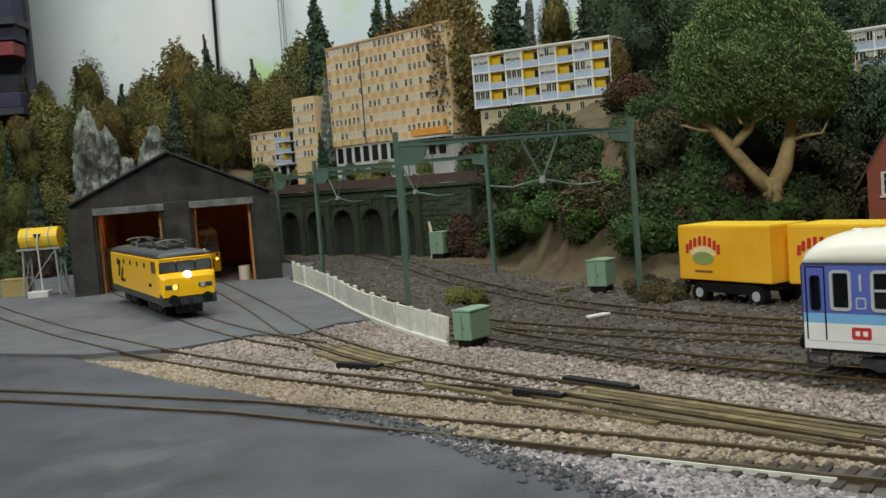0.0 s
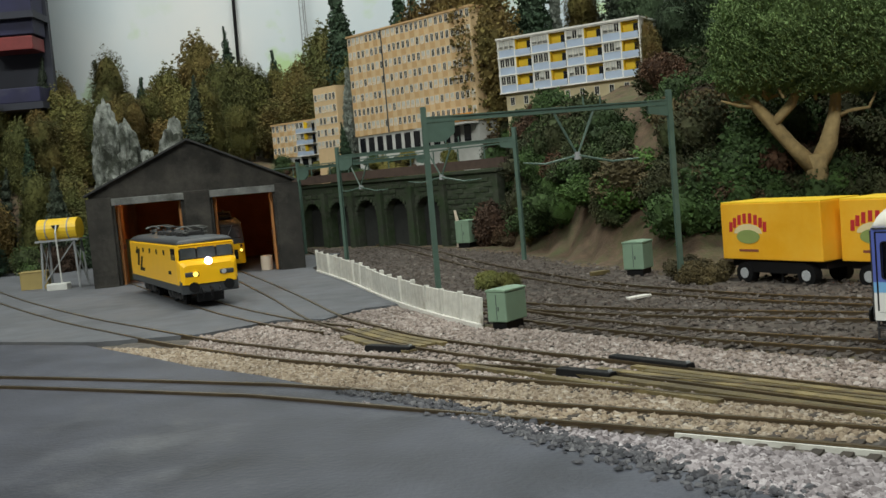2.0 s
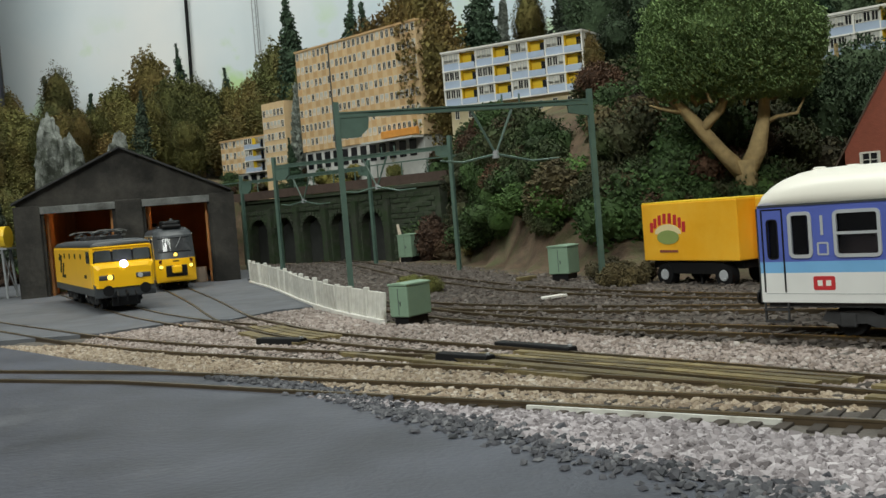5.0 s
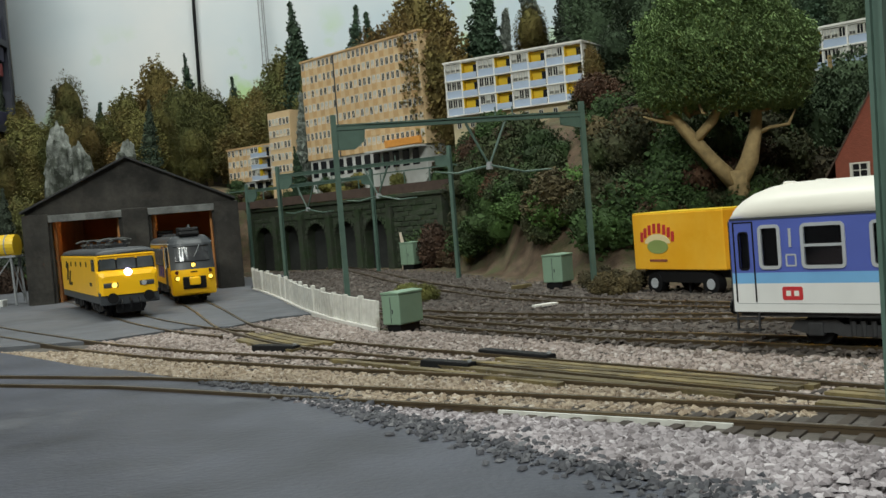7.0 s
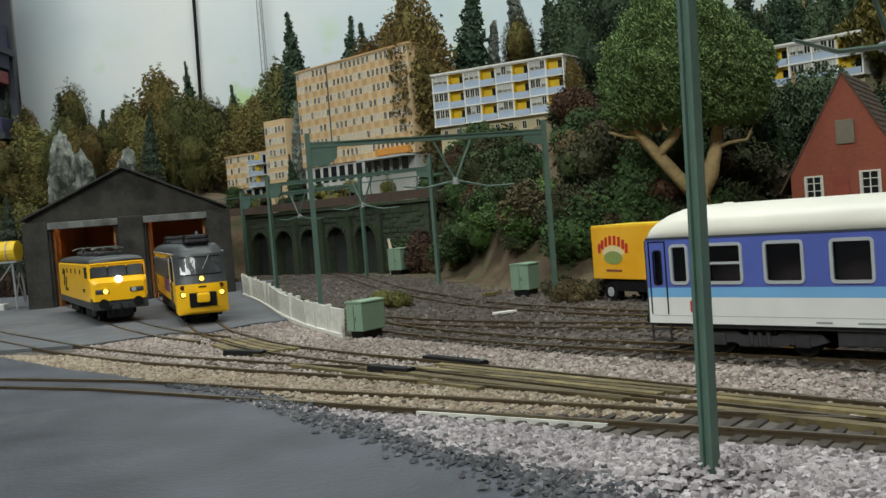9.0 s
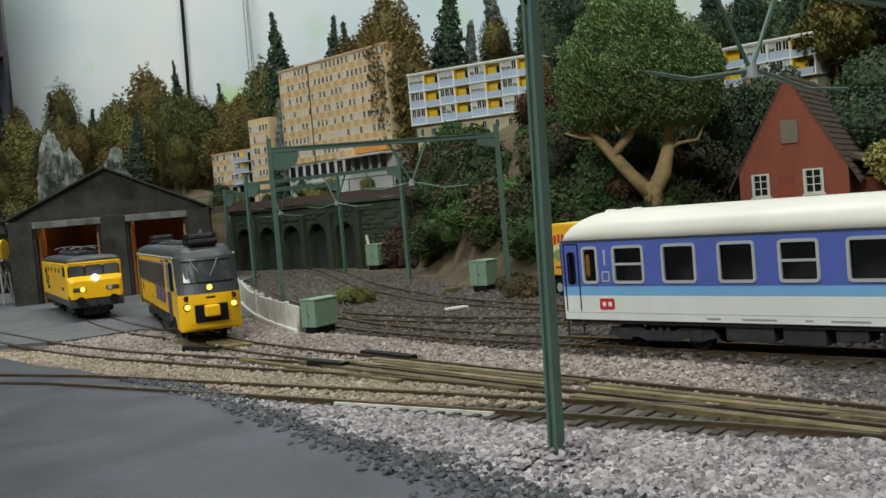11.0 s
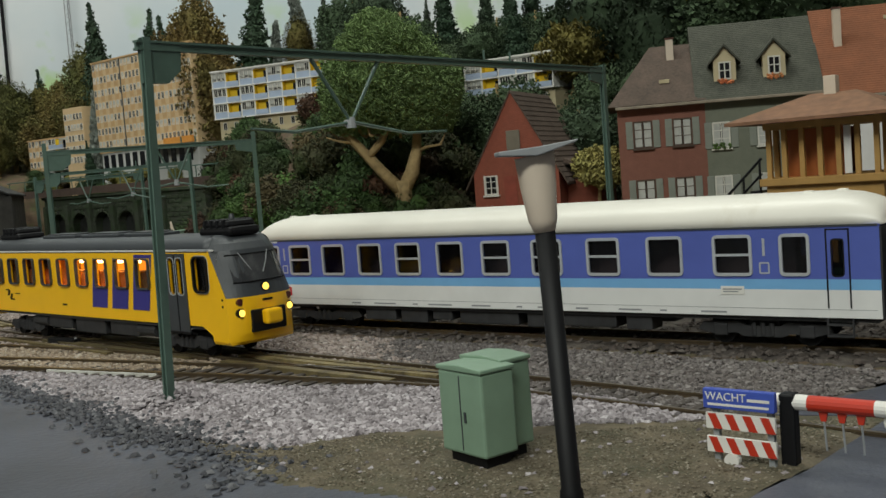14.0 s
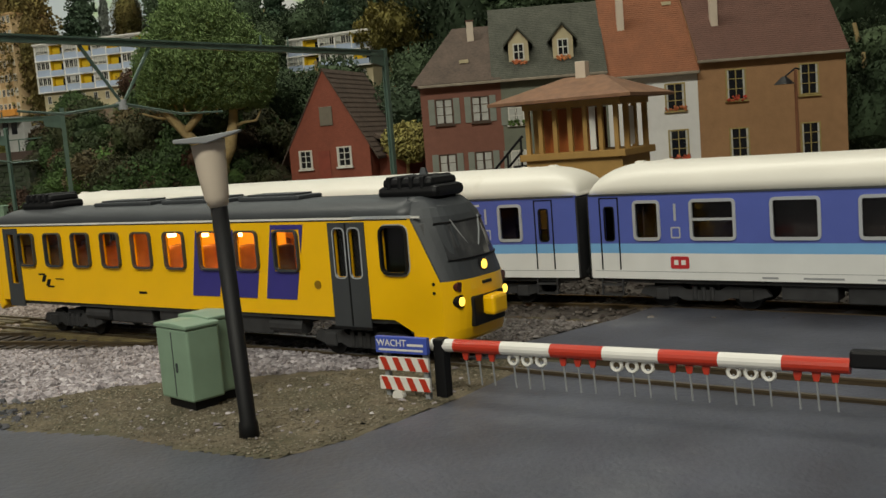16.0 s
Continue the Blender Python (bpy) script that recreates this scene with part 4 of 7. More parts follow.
    part("route_board_text", box(box(B(), 22.78, 23.42, -W - 0.026, -W, 1.9, 1.94), 22.78, 23.3, -W - 0.026, -W, 1.82, 1.86), GREY_LEAD, c)
    return c


COACH_X, COACH_Y, COACH_RZ = 10.25, 34.25, -39.64
coach(COACH_X, COACH_Y, 0.24, COACH_RZ, "blue and white express coach with domed white roof on rails")
c2 = (COACH_X + (COACH_LEN + 0.52) * math.cos(radians(COACH_RZ)), COACH_Y + (COACH_LEN + 0.52) * math.sin(radians(COACH_RZ)))
coach(c2[0], c2[1], 0.24, -45.0, "second blue and white express coach coupled behind the first", True)




def lerp_pairs(table, x):
    return float(np.interp(x, [a for a, _ in table], [b for _, b in table]))


RC_LEN = 22.2


def railcar():
    """A short diesel railcar, nose towards +x, origin on the rails below the nose."""
    r = thing("diesel_railcar", 0, 0, 0, 0, "yellow diesel railcar, charcoal cab front, navy slanted stripes, lamps lit", "railcar")
    W, L = 1.47, RC_LEN
    wx = [-6.1 - 1.7 * k for k in range(9)]
    zt, zb = 3.8, 2.62
    holes = [(a - 0.47, a + 0.47, zb, zt) for a in wx] + [(-2.39, -1.53, 2.6, 3.88), (-4.17, -3.77, 2.45, 3.85), (-3.59, -3.19, 2.45, 3.85), (-20.95, -20.5, 1.9, 3.8)]
    for s in (-1, 1):
        y0, y1 = sorted((s * W, s * (W - 0.12)))
        bm = holed(B(), -L + 0.5, -1.4, 1.25, 4.15, y0, y1, holes)
        part("side_wall", bm, YELLOW, r, "yellow side wall")
        # cab flank: cut back to the sloping screen
        a, b = (-W, -W + 0.12) if s < 0 else (W - 0.12, W)
        part("cab_flank", prism(B(), [(-1.4, 1.25), (-1.4, 4.15), (-1.35, 4.15), (-0.46, 2.36), (-0.45, 0.72), (-0.75, 0.66), (-1.5, 0.92), (-2.15, 1.25)], a, b, "y"), YELLOW, r)
        for k, c in enumerate(wx):
            bm = ring(B(), c - 0.51, c + 0.51, zb - 0.04, zt + 0.04, s * W - 0.11, s * W + 0.03, 0.055, 0.18)
            part("window", bm, DARKGREY, r, "dark rounded window frame")
        cw = part("cab_window", ring(B(), -2.45, -1.47, 2.54, 3.94, s * W - 0.1, s * W + 0.03, 0.07, 0.24), BLACK, r)
        part("chrome_rim", ring(B(), -2.48, -1.44, 2.5, 3.97, s * W - 0.02, s * W + 0.018, 0.035, 0.26), SILVER, cw, "thin bright rim")
        bm = B()
        o = s * W
        lo, hi = sorted((o - s * 0.02, o + s * 0.035))
        holed(bm, -4.37, -2.99, 0.98, 4.04, lo, hi, [(-4.17, -3.77, 2.45, 3.85), (-3.59, -3.19, 2.45, 3.85)])
        door = part("door", bm, DARKGREY, r, "charcoal double folding door")
        part("door_seam", box(B(), -3.71, -3.65, lo - 0.01, hi + 0.01, 1.02, 4.02), BLACK, door)
        for q0, q1 in ((-4.21, -3.73), (-3.63, -3.15)):
            part("door_window_rim", ring(B(), q0, q1, 2.4, 3.9, lo - 0.012, hi + 0.012, 0.035, 0.16), SILVER, door, "thin bright rim")
        part("door_sill", box(B(), -4.41, -2.95, lo - 0.02, hi + 0.02, 0.92, 1.0), BLACK, door)
        part("rear_door", holed(B(), -21.2, -20.25, 1.02, 4.02, lo, hi, [(-20.95, -20.5, 1.9, 3.8)]), DARKGREY, r, "charcoal rear door")
        for k, c in enumerate(wx[:3]):
            a, b = sorted((o + s * 0.004, o + s * 0.02))
            bm = prism(B(), [(c - 1.03, 1.72), (c + 0.25, 1.72), (c + 0.44, 2.57), (c - 0.87, 2.57)], a, b, "y")
            prism(bm, [(c - 0.87, 2.57), (c - 0.57, 2.57), (c - 0.57, 3.86), (c - 0.62, 3.86)], a, b, "y")
            if k == 0:
                prism(bm, [(c - 0.62, 3.86), (c + 0.72, 3.86), (c + 0.75, 4.0), (c - 0.6, 4.0)], a, b, "y")
                prism(bm, [(c + 0.57, 3.13), (c + 0.72, 3.86), (c + 0.57, 3.86)], a, b, "y")
            part("stripe", bm, NAVY, r, "navy blue slanted stripe round a window")
        a, b = sorted((o + s * 0.004, o + s * 0.018))
        bm = B()
        x = -19.0
        prism(bm, [(x, 2.0), (x + 0.2, 2.0), (x + 0.35, 2.25), (x + 0.15, 2.25)], a, b, "y")
        prism(bm, [(x + 0.25, 1.85), (x + 0.45, 1.85), (x + 0.6, 2.1), (x + 0.4, 2.1)], a, b, "y")
        box(bm, x - 0.15, x + 0.25, a, b, 2.25, 2.31)
        box(bm, x + 0.35, x + 0.75, a, b, 1.8, 1.86)
        box(bm, x + 0.9, x + 1.4, a, b, 2.1, 2.14)
        box(bm, -13.3, -12.9, a, b, 1.7, 1.78)
        part("emblem", bm, BLACK, r, "small black arrow emblem and number bars")
    # rear wall
    part("rear_wall", prism(B(), [(-L + 0.5, 1.0), (-L + 0.5, 4.15), (-L + 0.2, 4.15), (-L, 2.5), (-L, 1.2), (-L + 0.2, 0.8)], -W, W, "y", 0.08), YELLOW, r)
    # nose: yellow apron below, charcoal mask above, both wrapped round the corners
    FRONT = [(0.6, -0.24), (0.72, -0.08), (1.0, 0.03), (1.5, 0.09), (2.05, 0.07), (2.36, 0.03), (2.7, -0.07), (3.3, -0.24), (3.75, -0.38), (4.1, -0.52), (4.35, -0.72), (4.55, -1.0), (4.66, -1.4)]

    def skin(y, z, out=0.0):
        """How far forward the front reaches at a height and a distance from the middle."""
        back = -0.45 - max(0, z - 2.36) * 0.5 - max(0, z - 4.1) * 1.2
        return back + (lerp_pairs(FRONT, z) + out - back) * (1 - min(1, abs(y) / W) ** 3.4)

    def front_shell(levels, half, out=0.0):
        bm, rings = B(), []
        for z in levels:
            w = half * (1 - 0.06 * max(0, z - 4.0) / 0.3 - (0.05 if z < 0.7 else 0))
            ys = [w * math.sin(math.pi / 2 * k / 9) for k in range(-9, 10)]
            rings.append([(-1.5, -w, z)] + [(skin(y * W / half if half >= W else y, z, out), y, z) for y in ys] + [(-1.5, w, z)])
        return loft(bm, rings)

    part("nose", front_shell([0.6, 0.72, 0.86, 1.0, 1.25, 1.5, 1.8, 2.05, 2.36], W + 0.006), YELLOW, r, "rounded yellow nose", smooth=False)
    bm, rings = B(), []
    for z in (2.36, 2.5, 2.7, 3.0, 3.3, 3.55, 3.75, 3.95, 4.1, 4.24, 4.35, 4.45, 4.55, 4.62, 4.66):
        w = (W + 0.012) * (1 - 0.12 * max(0, z - 4.1) / 0.25)
        side = -0.45 - (z - 2.36) * 0.5
        rings.append([(side - 0.02, -w, z)] + [(max(skin(w * math.sin(math.pi / 2 * k / 9), z), side - 1.2 * max(0, z - 4.1)), w * math.sin(math.pi / 2 * k / 9), z) for k in range(-9, 10)] + [(side - 0.02, w, z)])
    mask = part("cab_mask", loft(bm, rings), DARKGREY, r, "charcoal cab front wrapped round the corners", smooth=False)
    bm, rings = B(), []
    for k in range(9):
        y = -1.14 + 2.28 * k / 8
        rings.append([(skin(y, z) - 0.06, y * q, z) for z, q in ((2.92, 1.0), (3.9, 0.97))][::1] + [(skin(y, z) + 0.022, y * q, z) for z, q in ((3.9, 0.97), (2.92, 1.0))])
    loft(bm, rings)
    # paler grey patches in the colour imitate reflections on the screen
    part("windscreen", bm, mat("reflection_mottled_glass", (0.05, 0.052, 0.056), 0.1, var=0.5, scale=160, dirt=(0.12, 0.12, 0.12), dirt_at=0.6), mask, "dark curved windscreen with pale reflections put into its colour")
    for z in (2.9, 3.92):
        part("screen_seal", tube(B(), [(skin(y, z) + 0.02, y, z) for y in [-1.17 + 2.34 * k / 8 for k in range(9)]], [0.035] * 9, 5), BLACK, mask, "black rubber screen seal")
    for s, a in ((-1, 0.75), (1, 0.55)):
        part("wiper", tube(B(), [(skin(a, 4.0) + 0.04, s * a, 4.0), (skin(a, 3.6) + 0.05, s * (a - 0.2), 3.6), (skin(a, 3.2) + 0.05, s * (a - 0.45), 3.2)], [0.025, 0.025, 0.02], 5), GREY_LEAD, mask)
    for s in (-1, 1):
        lamp = part("headlamp", cyl(B(), (skin(1.1, 1.78) - 0.1, s * 1.1, 1.78), (skin(1.1, 1.78) + 0.07, s * 1.1, 1.78), 0.13, None, 16), LAMP_Y, r, "lit yellow headlamp")
        part("lamp_ring", cyl(B(), (skin(1.1, 1.78) - 0.15, s * 1.1, 1.78), (skin(1.1, 1.78) + 0.05, s * 1.1, 1.78), 0.18, None, 16), BLACK, lamp)
        part("tail_lamp", cyl(B(), (skin(1.1, 2.18) - 0.15, s * 1.1, 2.18), (skin(1.1, 2.18) + 0.04, s * 1.1, 2.18), 0.14, None, 14), TAIL, r, "unlit dark red tail lamp")
    lamp = part("top_lamp", cyl(B(), (-0.1, 0.0, 2.66), (0.03, 0.0, 2.66), 0.135, None, 16), LAMP_Y, r, "lit yellow lamp below the windscreen")
    part("lamp_ring", cyl(B(), (-0.1, 0, 2.66), (0.01, 0, 2.66), 0.175, None, 16), BLACK, lamp)
    part("number_bar", box(B(), 0.03, 0.085, -0.22, 0.22, 2.14, 2.22), BLACK, r)
    part("coupler_recess", box(B(), -0.1, 0.115, -0.78, 0.78, 1.02, 1.86, 0.05), BLACK, r, "black coupler recess")
    part("coupler_cover", box(B(), 0.08, 0.5, -0.36, 0.36, 1.28, 1.84, 0.1), YELLOW, r, "yellow coupler hood")
    # roof
    bm = B()
    rings = []
    n = 13
    for x in (-L + 0.2, -L + 0.35, -L + 0.9, -16, -10, -4, -1.9, -1.45):
        rings.append([(x, (W + 0.01) * math.copysign(abs(math.cos(a)) ** 0.6, math.cos(a)), 4.08 + (0.6 if x > -L + 0.5 else 0.42) * math.sin(a) ** 0.8) for a in [math.pi * k / (n - 1) for k in range(n)]])
    loft(bm, rings)
    roof = part("roof", bm, DARKGREY, r, "charcoal grey roof", smooth=True)
    part("gutter", box(box(B(), -L + 0.4, -1.0, -W - 0.02, -W + 0.02, 4.12, 4.18), -L + 0.4, -1.0, W - 0.02, W + 0.02, 4.12, 4.18), WHITE, roof, "thin pale gutter line")
    for x0, x1, w in ((-3.05, -0.9, 0.72), (-21.0, -18.9, 0.72)):
        part("roof_unit", box(B(), x0, x1, -w, w, 4.6, 4.96, 0.16), BLACK, roof, "black roof cooling unit")
        part("unit_cover", box(B(), x0 + 0.15, x1 - 0.2, -w + 0.06, w - 0.06, 4.85, 5.2, 0.16), BLACK, roof)
        for k in range(4):
            part("rib", box(B(), x0 + 0.35 + 0.4 * k, x0 + 0.5 + 0.4 * k, -w + 0.02, w - 0.02, 4.85, 5.23, 0.05), BLACK, roof)
    for x0, x1 in ((-9.0, -6.3), (-12.8, -9.4), (-16.6, -13.4)):
        bm = box(B(), x0, x1, -0.55, 0.55, 4.66, 4.8, 0.04)
        box(bm, x0 + 0.3, x1 - 0.3, -0.4, 0.4, 4.8, 4.86)
        part("roof_hatch", bm, DARKGREY, roof)
    part("horn", cyl(B(), (-1.9, 0.1, 5.15), (-1.9, 0.1, 5.42), 0.16, 0.08, 10), DARKGREY, roof)
    for s in (-1, 1):
        part("rain_strip", box(B(), -3.4, -1.3, s * W - 0.03, s * W + 0.03, 4.14, 4.2), SILVER, roof, "bright strip over the cab")
        for z in (2.3, 2.05):
            part("lamp_socket", cyl(B(), (-0.7, s * (W - 0.02), z), (-0.7, s * (W + 0.02), z), 0.05, None, 8), BLACK, r)
        part("filler_cap", cyl(B(), (-4.95, s * (W - 0.02), 2.2), (-4.95, s * (W + 0.025), 2.2), 0.13, None, 12), mat("brass_cap", (0.4, 0.22, 0.02), 0.4, metal=0.5), r)
    # inside
    g = B()
    for s in (-1, 1):
        box(g, -L + 0.6, -0.95, s * (W - 0.085) - 0.008, s * (W - 0.085) + 0.008, 1.6, 3.95)
    gl = part("glazing", g, CLEAR, r)
    gl.visible_shadow = False
    bm = box(B(), -L + 0.5, -1.0, -W + 0.13, W - 0.13, 1.3, 1.45)
    for x in (-4.75, -5.1, -13.6, -19.2):
        box(bm, x - 0.04, x + 0.04, -W + 0.15, W - 0.15, 1.45, 4.05)
    for k in range(9):
        box(bm, -7.15 - 1.7 * k, -6.8 - 1.7 * k, -W + 0.2, -0.35, 1.45, 3.3, 0.12)
        box(bm, -7.15 - 1.7 * k, -6.8 - 1.7 * k, 0.35, W - 0.2, 1.45, 3.3, 0.12)
    # added black block: darkness behind the door glass is put in as colour
    part("door_lobby", box(B(), -4.65, -2.8, -W + 0.3, W - 0.3, 1.46, 3.98), BLACK, r, "black block in place of the unlit space behind the doors")
    part("interior", bm, SEAT, r, "brown seats and partitions")
    # this panel is no lamp: the cabin's lamplight is put in as emission
    part("lit_lining", box(B(), -15.6, -7.3, -0.3, -0.24, 1.6, 3.9), WARM, r, "self-glowing orange panel in place of a lamplit compartment wall")
    for x in (-7.3, -8.7, -10.3, -11.9):
        part("ceiling_bulb", cyl(B(), (x, -1.0, 3.6), (x, -1.0, 3.76), 0.17, None, 10), BULB, r, "glowing warm bulb")
    # underfloor
    bm = box(B(), -L + 0.8, -1.2, -1.4, 1.4, 1.12, 1.4)
    for a, b, q in ((-9.5, -7.2, 0.55), (-12.6, -10.0, 0.5), (-15.2, -13.0, 0.6)):
        box(bm, a, b, -1.3, 1.3, q, 1.2, 0.05)
    for a in (-6.6, -16):
        cyl(bm, (a - 0.7, -1.1, 0.85), (a + 0.7, -1.1, 0.85), 0.26, None, 12)
    part("underframe", bm, UNDER, r, "dark engine and tanks under the floor")
    bogie(r, -3.7, 2.3, 0.46)
    bogie(r, -17.7, 2.3, 0.46)
    return r


RAILCAR = railcar()


def loco(x, y, z, rz):
    """An electric locomotive with nose towards +x, origin on the rails below the front buffers."""
    e = thing("electric_locomotive", x, y, z, rz, "yellow electric locomotive with grey roof and lowered pantographs before the shed", "locomotive")
    W, L = 1.7, 17.0
    secs = []
    for x0, t in ((-0.55, 0.0), (-0.75, 1.0), (-L + 0.75, 1.0), (-L + 0.55, 0.0)):
        w, top = (W, 3.72) if t else (W - 0.14, 3.62)
        secs.append([(x0, -w, 1.35), (x0, w, 1.35), (x0, w, top - 0.15), (x0, w - 0.12, top), (x0, -w + 0.12, top), (x0, -w, top - 0.15)])
    body = part("body", loft(B(), secs), YELLOW, e, "signal yellow body")
    # protruding nose below the screen, at both ends
    for s, x0 in ((1, -0.6), (-1, -L + 0.6)):
        bm = B()
        loft(bm, [[(x0 + s * a, -w, 1.36), (x0 + s * a, w, 1.36), (x0 + s * a, w, h), (x0 + s * a, w - 0.2, h + 0.1), (x0 + s * a, -w + 0.2, h + 0.1), (x0 + s * a, -w, h)] for a, w, h in ((-0.1, W - 0.02, 2.75), (0.3, W - 0.06, 2.6), (0.45, W - 0.25, 2.35))])
        part("nose", bm, YELLOW, e, "low rounded yellow nose")
    # one dark wrap-round band with three panes and slim pillars
    part("screen_band", loft(B(), [[(-0.62, y, 2.76), (-0.5, y, 2.76), (-0.56, y * 0.98, 3.5), (-0.66, y * 0.98, 3.5)] for y in (-1.58, -0.8, 0, 0.8, 1.58)]), BLACK, e, "black windscreen band")
    for y0, y1 in ((-1.5, -0.6), (-0.52, 0.52), (0.6, 1.5)):
        part("windscreen", loft(B(), [[(-0.6, y0, 2.82), (-0.49, y0, 2.82), (-0.545, y0 + 0.02, 3.44), (-0.64, y0 + 0.02, 3.44)], [(-0.6, y1, 2.82), (-0.49, y1, 2.82), (-0.545, y1 - 0.02, 3.44), (-0.64, y1 - 0.02, 3.44)]]), mat("grey_screen_glass", (0.07, 0.08, 0.085), 0.12, var=0.4, scale=120), e, "mottled grey windscreen pane")
    part("rain_gutter", box(B(), -0.75, -0.48, -1.6, 1.6, 3.56, 3.64, 0.03), YELLOW, e)
    for s in (-1, 1):
        a, b = sorted((s * W, s * (W + 0.025)))
        part("cab_side_window", box(B(), -2.1, -1.0, a, b, 2.78, 3.45), PANE_DARK, e)
        for k in range(5):
            part("porthole", box(B(), -4.4 - 2.3 * k, -4.0 - 2.3 * k, a, b, 3.0, 3.3), BLACK, e)
        bm = B()
        x1 = -L + 3.4
        prism(bm, [(x1, 2.05), (x1 + 0.55, 2.05), (x1 + 1.2, 3.2), (x1 + 0.65, 3.2)], a, b, "y")
        prism(bm, [(x1 + 0.8, 1.75), (x1 + 1.3, 1.75), (x1 + 2.1, 2.7), (x1 + 1.6, 2.7)], a, b, "y")
        box(bm, x1 - 0.3, x1 + 0.8, a, b, 2.85, 3.05)
        box(bm, x1 + 1.3, x1 + 2.4, a, b, 1.75, 1.95)
        part("emblem", bm, BLACK, e, "black arrow-shaped emblem")
        part("number_bar", box(B(), -3.2, -2.5, a, b, 1.9, 2.1), BLACK, e)
    # skirt, bogies, buffers
    part("frame", box(B(), -L + 0.35, -0.35, -W + 0.03, W - 0.03, 0.9, 1.62, 0.05), DARKGREY, e, "dark grey frame")
    bm = box(B(), -0.55, -0.25, -W + 0.05, W - 0.05, 0.8, 1.55, 0.05)
    part("buffer_beam", bm, DARKGREY, e)
    for s in (-1, 1):
        bm = cyl(B(), (-0.3, s * 1.0, 1.2), (0.1, s * 1.0, 1.2), 0.14, None, 10)
        cyl(bm, (0.1, s * 1.0, 1.2), (0.18, s * 1.0, 1.2), 0.3, None, 16)
        part("buffer", bm, BLACK, e)
        part("hose", tube(B(), [(-0.2, s * 0.5, 1.1), (0.05, s * 0.5, 0.85), (-0.05, s * 0.5, 0.5)], [0.06, 0.06, 0.05], 6), BLACK, e)
    part("coupling", tube(B(), [(-0.2, 0, 1.1), (0.12, 0, 0.95), (0.05, 0, 0.5)], [0.09, 0.08, 0.07], 6), BLACK, e)
    part("plough", prism(B(), [(-0.7, 0.35), (-0.4, 0.3), (-0.3, 0.8), (-0.7, 0.8)], -0.75, 0.75, "y"), BLACK, e)
    bogie(e, -4.4, 2.9, 0.62)
    bogie(e, -L + 4.4, 2.9, 0.62)
    # lamps
    lamp = part("top_lamp", cyl(B(), (-0.3, 0.0, 2.62), (-0.02, 0.0, 2.62), 0.22, 0.2, 18), LAMP_W, e, "bright bluish white lamp on the nose")
    for s in (-1, 1):
        h = part("lamp_housing", box(B(), -0.25, -0.1, s * 1.0 - 0.42, s * 1.0 + 0.42, 1.78, 2.08, 0.08), DARKGREY, e)
        part("headlamp", cyl(B(), (-0.12, s * 0.82, 1.93), (-0.05, s * 0.82, 1.93), 0.14, None, 14), LAMP_Y if s < 0 else SILVER, h)
    # roof
    bm = B()
    rings = []
    for x0, k in ((-0.62, 0.5), (-1.0, 1), (-L + 1.0, 1), (-L + 0.62, 0.5)):
        rings.append([(x0, (W - 0.05) * math.copysign(abs(math.cos(a)) ** 0.6, math.cos(a)), 3.66 + 0.38 * k * math.sin(a) ** 0.8) for a in [math.pi * j / 10 for j in range(11)]])
    roof = part("roof", loft(bm, rings), DARKGREY, e, "dark grey roof", smooth=True)
    bm = B()
    for x0 in (-5.2, -8.2, -11.0):
        box(bm, x0, x0 + 1.6, -0.7, 0.7, 4.0, 4.28, 0.06)
    for x0 in (-3.0, -6.8, -9.8, -13.4):
        cyl(bm, (x0, 0.5, 4.0), (x0, 0.5, 4.4), 0.1, None, 8)
        cyl(bm, (x0, -0.5, 4.0), (x0, -0.5, 4.4), 0.1, None, 8)
    tube(bm, [(-2.5, 0.5, 4.42), (-7, 0.5, 4.5), (-14, 0.5, 4.42)], [0.04] * 3, 5)
    part("roof_gear", bm, UNDER, roof, "roof insulators, boxes and busbar")
    for x0, up in ((-3.0, 0.1), (-12.8, 0.08)):
        bm = B()
        for s in (-0.55, 0.55):
            tube(bm, [(x0 - 1.2, s, 4.25), (x0 + 1.3, s * 0.7, 4.36 + up), (x0 - 0.9, s * 0.5, 4.44 + up)], [0.045] * 3, 5)
        for xx, zz, wy in ((x0 - 0.9, 4.48 + up, 0.95), (x0 - 0.6, 4.48 + up, 0.95)):
            tube(bm, [(xx, -wy, zz - 0.12), (xx, -wy * 0.6, zz), (xx, wy * 0.6, zz), (xx, wy, zz - 0.12)], [0.05] * 4, 5)
        box(bm, x0 - 1.4, x0 + 0.8, -0.6, -0.5, 4.2, 4.3)
        box(bm, x0 - 1.4, x0 + 0.8, 0.5, 0.6, 4.2, 4.3)
        part("pantograph", bm, LINTEL, roof, "folded pantograph")
    e.scale = (1.06, 1.06, 1.06)
    return e


loco(-21.4, 60.0, RAIL_Z, -57.5)


